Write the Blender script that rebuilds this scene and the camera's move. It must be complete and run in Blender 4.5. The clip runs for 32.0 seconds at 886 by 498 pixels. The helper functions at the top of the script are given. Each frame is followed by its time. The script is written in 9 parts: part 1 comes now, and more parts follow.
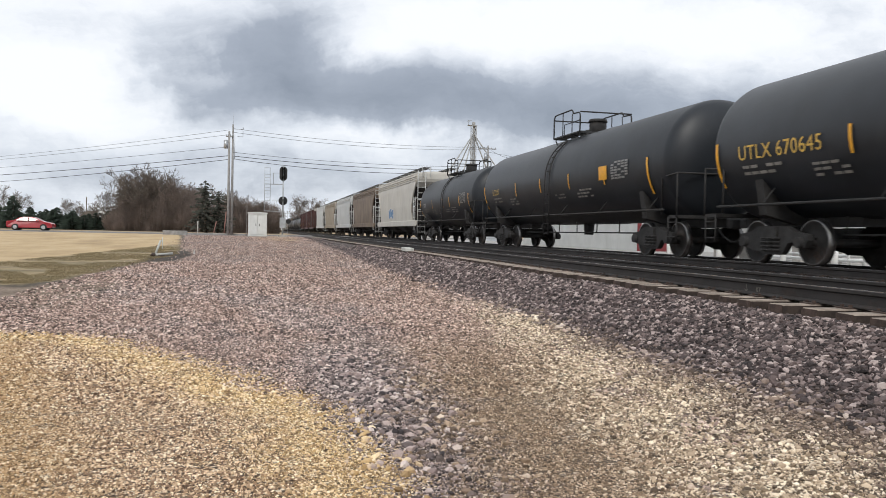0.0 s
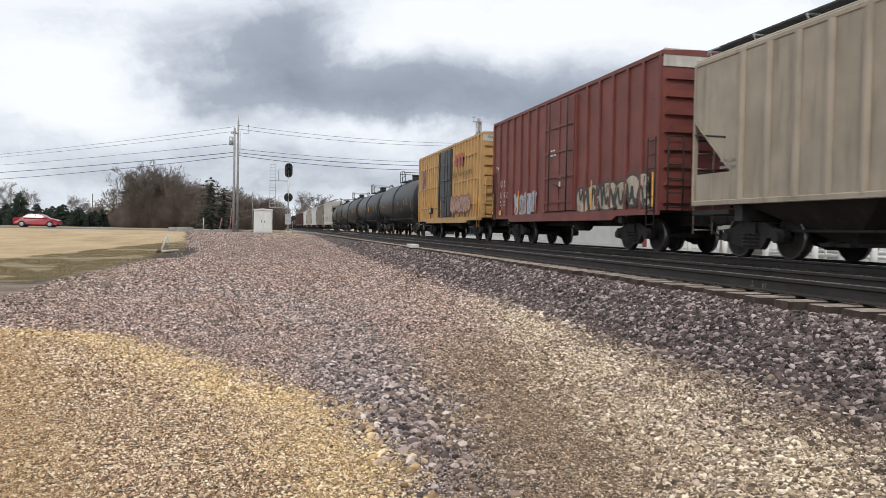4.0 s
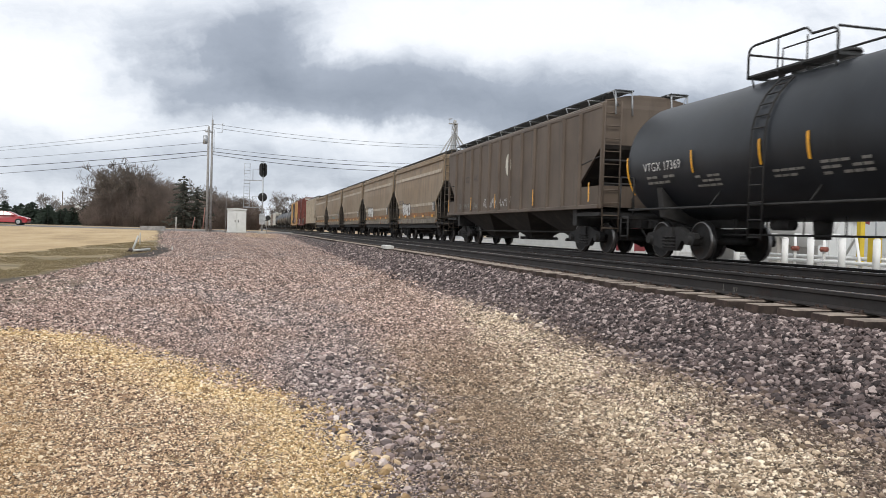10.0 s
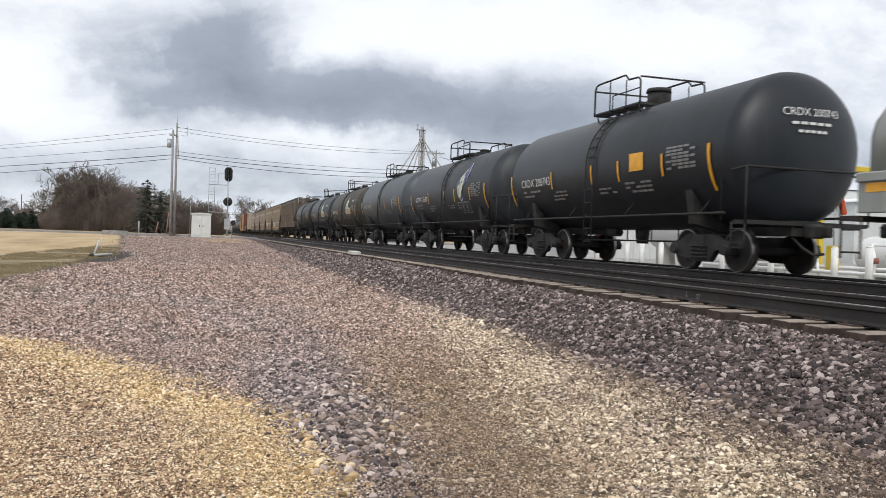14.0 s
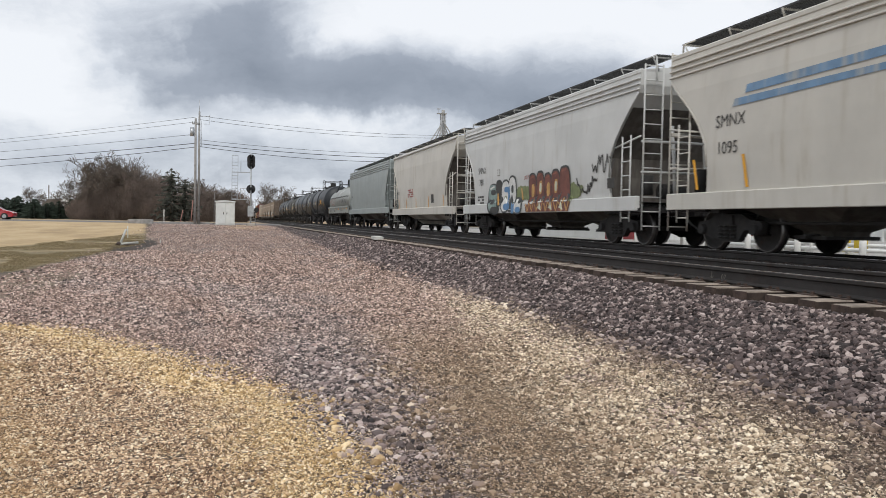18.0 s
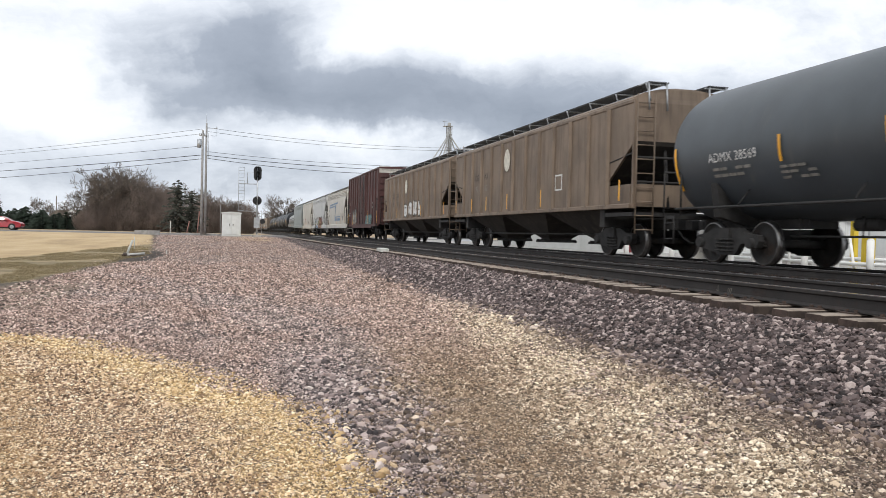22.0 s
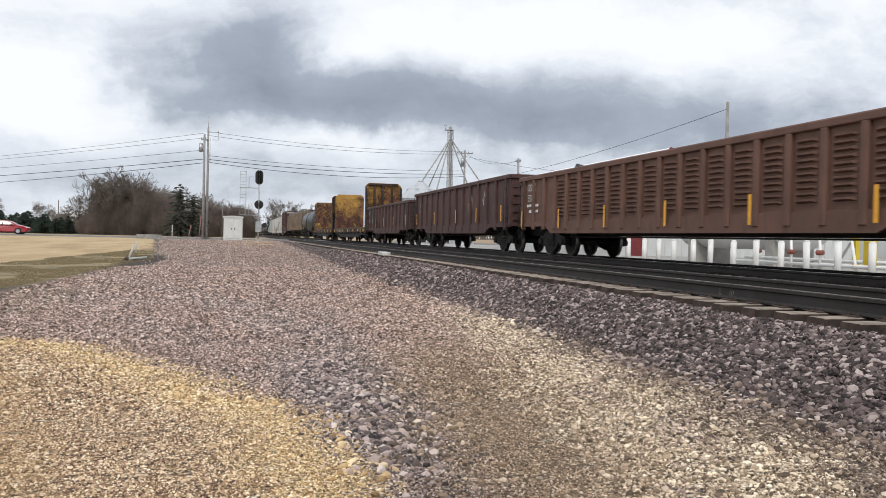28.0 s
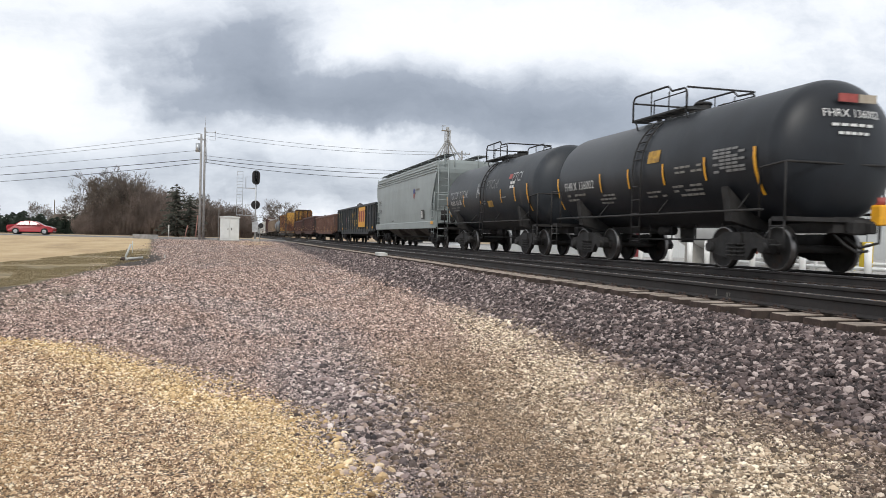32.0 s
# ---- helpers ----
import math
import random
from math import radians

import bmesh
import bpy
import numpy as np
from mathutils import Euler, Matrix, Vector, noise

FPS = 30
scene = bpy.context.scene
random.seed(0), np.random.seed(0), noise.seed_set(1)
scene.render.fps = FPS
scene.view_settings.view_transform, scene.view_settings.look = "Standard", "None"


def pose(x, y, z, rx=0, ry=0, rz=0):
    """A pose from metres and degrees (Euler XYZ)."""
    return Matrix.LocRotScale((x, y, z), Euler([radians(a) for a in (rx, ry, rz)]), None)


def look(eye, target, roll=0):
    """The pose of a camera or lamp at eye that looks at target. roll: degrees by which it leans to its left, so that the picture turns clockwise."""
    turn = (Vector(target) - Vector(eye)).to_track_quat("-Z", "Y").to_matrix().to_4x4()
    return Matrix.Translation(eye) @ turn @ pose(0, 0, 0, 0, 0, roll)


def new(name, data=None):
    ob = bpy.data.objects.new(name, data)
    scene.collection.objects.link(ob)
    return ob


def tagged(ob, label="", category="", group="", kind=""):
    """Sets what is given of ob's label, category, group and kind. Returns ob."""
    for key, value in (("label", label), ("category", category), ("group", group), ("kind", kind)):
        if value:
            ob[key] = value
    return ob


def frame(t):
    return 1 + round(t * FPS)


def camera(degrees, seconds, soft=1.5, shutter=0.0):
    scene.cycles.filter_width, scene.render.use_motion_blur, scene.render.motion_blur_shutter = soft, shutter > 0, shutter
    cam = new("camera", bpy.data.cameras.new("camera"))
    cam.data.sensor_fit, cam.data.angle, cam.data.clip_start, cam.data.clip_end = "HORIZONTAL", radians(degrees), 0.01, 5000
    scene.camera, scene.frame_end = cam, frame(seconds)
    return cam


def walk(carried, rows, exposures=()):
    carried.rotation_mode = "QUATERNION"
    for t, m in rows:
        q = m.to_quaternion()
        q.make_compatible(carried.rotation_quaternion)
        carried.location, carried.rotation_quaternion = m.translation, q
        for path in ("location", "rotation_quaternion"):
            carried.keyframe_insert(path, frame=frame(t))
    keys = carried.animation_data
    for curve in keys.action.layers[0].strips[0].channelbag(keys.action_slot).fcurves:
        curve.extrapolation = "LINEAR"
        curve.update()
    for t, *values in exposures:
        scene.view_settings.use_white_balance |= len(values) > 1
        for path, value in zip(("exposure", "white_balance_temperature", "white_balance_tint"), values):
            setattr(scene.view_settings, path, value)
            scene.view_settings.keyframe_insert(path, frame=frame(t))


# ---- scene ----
# ---- camera ----
cam = camera(58.5, 32.0, soft=0.8, shutter=0.12)


def gaze(yaw, pitch, roll):
    """The camera's pose: it stands in one place and turns; yaw runs from the track's line towards the track."""
    a, b = radians(yaw), radians(pitch)
    eye = Vector((0, 0, 1.5))
    return look(eye, eye + Vector((math.sin(a) * math.cos(b), math.cos(a) * math.cos(b), math.sin(b))), roll)


walk(cam, [
    (0, gaze(13.05, -1.14, 1.16)), (0.5, gaze(13.14, -1.17, 1.14)),
    (1, gaze(13.08, -1.24, 1.08)), (1.5, gaze(13.04, -1.40, 0.99)),
    (2, gaze(13.02, -1.48, 1.10)), (2.5, gaze(13.02, -1.38, 1.07)),
    (3, gaze(12.94, -1.36, 1.12)), (3.5, gaze(12.79, -1.37, 1.10)),
    (5.5, gaze(12.36, -1.73, 0.95)), (6, gaze(12.26, -1.85, 0.78)),
    (6.5, gaze(12.34, -1.85, 0.82)), (7, gaze(12.77, -1.86, 0.85)),
    (7.5, gaze(12.68, -2.05, 0.82)), (8, gaze(12.77, -2.13, 0.90)),
    (8.5, gaze(13.23, -1.99, 1.03)), (9, gaze(13.84, -1.74, 1.32)),
    (9.5, gaze(14.28, -1.49, 1.49)), (10, gaze(14.49, -1.25, 1.64)),
    (10.5, gaze(14.63, -1.12, 1.76)), (11, gaze(14.62, -1.06, 1.79)),
    (11.5, gaze(14.61, -0.87, 1.71)), (12, gaze(14.60, -0.67, 1.66)),
    (12.5, gaze(14.60, -0.51, 1.70)), (13, gaze(14.87, -0.69, 1.84)),
    (13.5, gaze(15.62, -0.90, 1.95)), (14, gaze(16.87, -0.74, 1.94)),
    (14.5, gaze(18.03, -0.64, 2.00)), (16.5, gaze(16.50, -1.68, 1.22)),
    (17, gaze(16.01, -1.89, 0.85)), (17.5, gaze(15.54, -1.96, 0.82)),
    (18, gaze(15.26, -1.94, 1.08)), (18.5, gaze(14.98, -2.00, 1.10)),
    (19, gaze(14.82, -1.90, 1.24)), (19.5, gaze(14.83, -1.84, 1.27)),
    (19.9, gaze(14.82, -1.78, 1.62)), (20, gaze(14.72, -1.75, 1.33)),
    (20.5, gaze(14.65, -1.66, 1.27)), (21, gaze(14.77, -1.53, 1.26)),
    (21.1, gaze(14.86, -1.54, 1.62)), (21.5, gaze(14.80, -1.36, 1.19)),
    (22, gaze(14.84, -1.06, 1.32)), (22.5, gaze(14.85, -0.87, 1.16)),
    (23, gaze(14.82, -0.89, 1.18)), (23.5, gaze(14.88, -0.98, 1.20)),
    (24, gaze(14.84, -0.98, 1.23)), (24.5, gaze(14.73, -0.98, 1.23)),
    (25, gaze(14.64, -0.88, 1.38)), (25.5, gaze(14.57, -0.83, 1.36)),
    (27.5, gaze(14.75, -0.80, 1.33)), (28, gaze(14.72, -0.80, 1.23)),
    (28.5, gaze(14.80, -0.73, 1.33)), (29, gaze(14.88, -0.81, 1.32)),
    (29.5, gaze(14.72, -0.87, 1.21)), (30, gaze(14.63, -0.88, 1.14)),
    (30.5, gaze(14.65, -0.75, 1.19)), (31, gaze(14.70, -0.68, 1.06)),
    (31.5, gaze(14.77, -0.69, 1.18)), (32, gaze(14.95, -0.75, 1.34))],
    exposures=[(0.0, -0.03), (3.5, -0.06), (7.0, -0.04), (11.0, 0.03), (12.5, 0.08), (14.0, -0.02), (17.0, -0.06), (17.4, -0.17), (18.2, -0.17), (19.0, -0.12), (20.5, 0.06), (22.0, 0.06), (23.0, -0.04), (24.0, -0.18), (25.5, -0.28), (27.5, -0.06), (30.0, -0.04), (32.0, 0.0)])

RAIL = 1.004        # top of the rails
NEAR, FAR = 6.74, 11.3   # centre lines of the two tracks
SPEED = 17.5

# ---- world and sun ----
world = bpy.data.worlds.new("overcast_sky")
scene.world = world
world.use_nodes = True


class Tree:
    """A small helper that strings shader nodes together."""

    def __init__(self, owner):
        self.nt = owner.node_tree
        self.nt.nodes.clear()

    def n(self, kind, out=0, props=None, **inputs):
        node = self.nt.nodes.new(kind)
        for k, v in (props or {}).items():
            setattr(node, k, v)
        for k, v in inputs.items():
            k = int(k[1:]) if k[0] == "i" and k[1:].isdigit() else k.replace("_", " ")
            if isinstance(v, bpy.types.NodeSocket):
                self.nt.links.new(v, node.inputs[k])
            else:
                node.inputs[k].default_value = v
        return node.outputs[out] if len(node.outputs) > out else None

    def m(self, op, a, b=0.0, clamp=False):
        return self.n("ShaderNodeMath", props={"operation": op, "use_clamp": clamp}, i0=a, i1=b)

    def mix(self, fac, a, b, blend="MIX"):
        node = self.nt.nodes.new("ShaderNodeMix")
        node.data_type, node.blend_type = "RGBA", blend
        for k, v in ((0, fac), (6, a), (7, b)):
            if isinstance(v, bpy.types.NodeSocket):
                self.nt.links.new(v, node.inputs[k])
            else:
                node.inputs[k].default_value = (*v, 1) if isinstance(v, tuple) and len(v) == 3 else v
        return node.outputs[2]

    def ramp(self, fac, lo, hi):
        """0 below lo, 1 above hi, smooth between."""
        return self.n("ShaderNodeMapRange", props={"interpolation_type": "SMOOTHSTEP"}, Value=fac, From_Min=lo, From_Max=hi)

    def stops(self, fac, cols):
        node = self.nt.nodes.new("ShaderNodeValToRGB")
        el = node.color_ramp.elements
        while len(el) < len(cols):
            el.new(0.5)
        for e, (p, c) in zip(el, cols):
            e.position, e.color = p, (*c, 1)
        self.nt.links.new(fac, node.inputs[0])
        return node.outputs[0]

    def noise(self, vec, scale, detail=4.0, rough=0.55, out=0):
        return self.n("ShaderNodeTexNoise", out=out, Vector=vec, Scale=scale, Detail=detail, Roughness=rough)


def build_world():
    w = Tree(world)
    d = w.n("ShaderNodeTexCoord", out=0)
    sep = w.nt.nodes.new("ShaderNodeSeparateXYZ")
    w.nt.links.new(d, sep.inputs[0])
    x, y, z = sep.outputs
    zz = w.m("ADD", w.m("MAXIMUM", z, 0.0), 0.10)
    flat = w.n("ShaderNodeCombineXYZ", X=w.m("DIVIDE", x, zz), Y=w.m("DIVIDE", y, zz), Z=0.0)
    n1 = w.noise(flat, 0.45, 6.0, 0.55)
    n2 = w.noise(d, 9.0, 5.0, 0.6)
    n3 = w.noise(d, 3.2, 3.0, 0.5)
    # ahead of the camera: lateral and upward slopes, ragged by noise
    ahead = w.ramp(y, 0.05, 0.4)
    yy = w.m("MAXIMUM", y, 0.05)
    wob = w.m("MULTIPLY", w.m("SUBTRACT", n2, 0.5), 0.13)
    wob2 = w.m("MULTIPLY", w.m("SUBTRACT", n3, 0.5), 0.10)
    u = w.m("ADD", w.m("ADD", w.m("DIVIDE", x, yy), wob), wob2)
    v = w.m("ADD", w.m("ADD", w.m("DIVIDE", z, yy), w.m("MULTIPLY", wob, 0.5)), w.m("MULTIPLY", wob2, -0.3))

    def bank(u0, v0, a, b, gain):
        p = w.m("POWER", w.m("DIVIDE", w.m("SUBTRACT", u, u0), a), 2.0)
        q = w.m("POWER", w.m("DIVIDE", w.m("SUBTRACT", v, v0), b), 2.0)
        return w.m("MULTIPLY", w.m("EXPONENT", w.m("MULTIPLY", w.m("ADD", p, q), -1.0)), gain)
    total = w.m("ADD", w.m("MULTIPLY", n1, 0.5), -0.12)
    for args in BANKS:
        total = w.m("ADD", total, w.m("MULTIPLY", bank(*args), ahead))
    n4 = w.noise(w.n("ShaderNodeCombineXYZ", X=u, Y=w.m("MULTIPLY", v, 2.2), Z=0.0), 7.0, 7.0, 0.62)
    fac = w.m("ADD", total, w.m("ADD", w.m("MULTIPLY", w.m("SUBTRACT", n2, 0.5), 0.26), w.m("MULTIPLY", w.m("SUBTRACT", n4, 0.5), 0.66)), True)
    cloud = w.stops(fac, [(0.0, (1.04, 1.07, 1.12)), (0.12, (0.97, 1.005, 1.06)), (0.28, (0.77, 0.82, 0.90)), (0.55, (0.42, 0.468, 0.552)), (1.0, (0.265, 0.305, 0.375))])
    sky = w.n("ShaderNodeTexSky", props={"sky_type": "NISHITA", "sun_disc": False, "sun_elevation": radians(42), "sun_rotation": radians(200)})
    clear = w.n("ShaderNodeVectorMath", props={"operation": "SCALE"}, i0=sky, Scale=0.1)
    col = w.mix(0.95, clear, cloud)
    bg = w.n("ShaderNodeBackground", Color=col, Strength=1.0)
    w.n("ShaderNodeOutputWorld", Surface=bg)


# cloud banks ahead: lateral slope, upward slope, half widths, darkness
BANKS = [(-0.061, 0.221, 0.094, 0.040, 0.36),
         (0.038, 0.247, 0.068, 0.060, 0.42),
         (0.006, 0.172, 0.100, 0.035, 0.40),
         (-0.072, 0.143, 0.041, 0.019, 0.25),
         (0.159, 0.178, 0.111, 0.037, 0.40),
         (0.317, 0.193, 0.157, 0.043, 0.36),
         (0.398, 0.152, 0.211, 0.036, 0.45),
         (0.647, 0.185, 0.237, 0.050, 0.34),
         (0.886, 0.225, 0.203, 0.069, 0.25),
         (0.151, 0.228, 0.040, 0.019, -0.26),
         (-0.054, 0.185, 0.029, 0.011, -0.14),
         (0.239, 0.262, 0.083, 0.028, -0.24),
         (0.494, 0.286, 0.282, 0.043, -0.31),
         (-0.197, 0.174, 0.072, 0.052, -0.27),
         (0.153, 0.131, 0.079, 0.016, -0.19),
         (-0.214, 0.124, 0.065, 0.019, -0.14),
         (-0.227, 0.217, 0.034, 0.015, 0.13),
         (-0.128, 0.093, 0.206, 0.024, 0.11),
         (-0.109, 0.044, 0.209, 0.034, 0.17),
         (0.273, 0.068, 0.546, 0.043, 0.25),
         (0.790, 0.137, 0.254, 0.043, 0.32)]
build_world()
sun = new("sun", bpy.data.lights.new("sun", "SUN"))
sun.data.energy, sun.data.angle, sun.data.color = 1.7, radians(14), (1.0, 0.96, 0.90)
sun.matrix_world = look((0, 0, 0), (0.35, 0.75, -0.80))

# ---- materials ----


def finish(t, col, rough, metal=0.0, height=None, strength=0.2, dist=0.02, gloss=0.5):
    kw = dict(Base_Color=col, Roughness=rough, Metallic=metal, Specular_IOR_Level=gloss)
    if height is not None:
        kw["Normal"] = t.n("ShaderNodeBump", Height=height, Strength=strength, Distance=dist)
    b = t.n("ShaderNodeBsdfPrincipled", **kw)
    t.n("ShaderNodeOutputMaterial", Surface=b)


def surface(name, base, vary=0.18, scale=2.0, rough=0.6, metal=0.0, bump=0.15, grain=60.0,
            dirt=None, dirt_at=(0.5, 0.75), streak=True, rust=None, rust_at=(0.62, 0.7), fade=None, gloss=0.5):
    """A worn surface: base colour with soft variation, streaked dirt, rust patches and fine relief."""
    mat = bpy.data.materials.new(name)
    mat.use_nodes = True
    t = Tree(mat)
    co = t.n("ShaderNodeTexCoord", out=3)
    rnd = t.n("ShaderNodeObjectInfo", out=5)
    p = t.n("ShaderNodeVectorMath", props={"operation": "ADD"}, i0=co, i1=t.n("ShaderNodeCombineXYZ", X=t.m("MULTIPLY", rnd, 7.0), Y=0.0, Z=0.0))
    a = t.noise(p, scale, 5.0)
    col = t.mix(t.ramp(a, 0.3, 0.7), tuple(c * (1 - vary) for c in base), tuple(min(1, c * (1 + vary)) for c in base))
    r = rough
    if fade:
        col = t.mix(t.m("MULTIPLY", t.ramp(t.noise(p, scale * 0.35, 3.0), 0.45, 0.7), 0.7), col, fade)
    if dirt:
        q = t.n("ShaderNodeVectorMath", props={"operation": "MULTIPLY"}, i0=p, i1=(1.0, 1.0, 0.12) if streak else (1, 1, 1))
        s = t.m("MULTIPLY", t.ramp(t.noise(q, 3.5, 6.0, 0.65), *dirt_at), 0.8)
        col = t.mix(s, col, dirt)
    if rust:
        k = t.ramp(t.noise(p, 2.6, 8.0, 0.7), *rust_at)
        col = t.mix(k, col, t.mix(t.ramp(t.noise(p, 14.0), 0.35, 0.65), rust, tuple(c * 0.5 for c in rust)))
        r = t.m("ADD", t.m("MULTIPLY", k, 0.9 - rough), rough)
    finish(t, col, r, metal, t.noise(p, grain, 3.0), bump, 0.01, gloss)
    return mat


def flaky(name, paint, rust, level, rise=0.0):
    """Old paint flaking off rusted steel in fine upright flakes; rise: how much more of it has gone low down."""
    mat = bpy.data.materials.new(name)
    mat.use_nodes = True
    t = Tree(mat)
    co = t.n("ShaderNodeTexCoord", out=3)
    up = t.n("ShaderNodeVectorMath", props={"operation": "MULTIPLY"}, i0=co, i1=(1.0, 1.0, 0.42))
    sep = t.nt.nodes.new("ShaderNodeSeparateXYZ")
    t.nt.links.new(co, sep.inputs[0])
    a = t.m("ADD", t.m("MULTIPLY", t.noise(up, 20.0, 9.0, 0.82), 0.70), t.m("MULTIPLY", t.noise(co, 1.1, 4.0, 0.6), 0.30))
    if rise:
        a = t.m("ADD", a, t.m("MULTIPLY", t.m("SUBTRACT", sep.outputs[2], 3.0), rise * 0.28))
    k = t.ramp(a, level - 0.016, level + 0.020)
    worn = t.mix(t.ramp(t.noise(co, 22.0, 4.0), 0.3, 0.7), rust, tuple(c * 1.7 for c in rust))
    worn = t.mix(t.ramp(t.noise(up, 3.2, 5.0, 0.7), 0.42, 0.62), tuple(c * 0.42 for c in rust), worn)
    col = t.mix(k, worn, t.mix(t.ramp(t.noise(up, 5.0, 4.0), 0.35, 0.7), paint, tuple(c * 0.72 for c in paint)))
    finish(t, col, 0.8, 0.0, t.m("ADD", a, t.noise(co, 70.0)), 0.3, 0.01)
    return mat


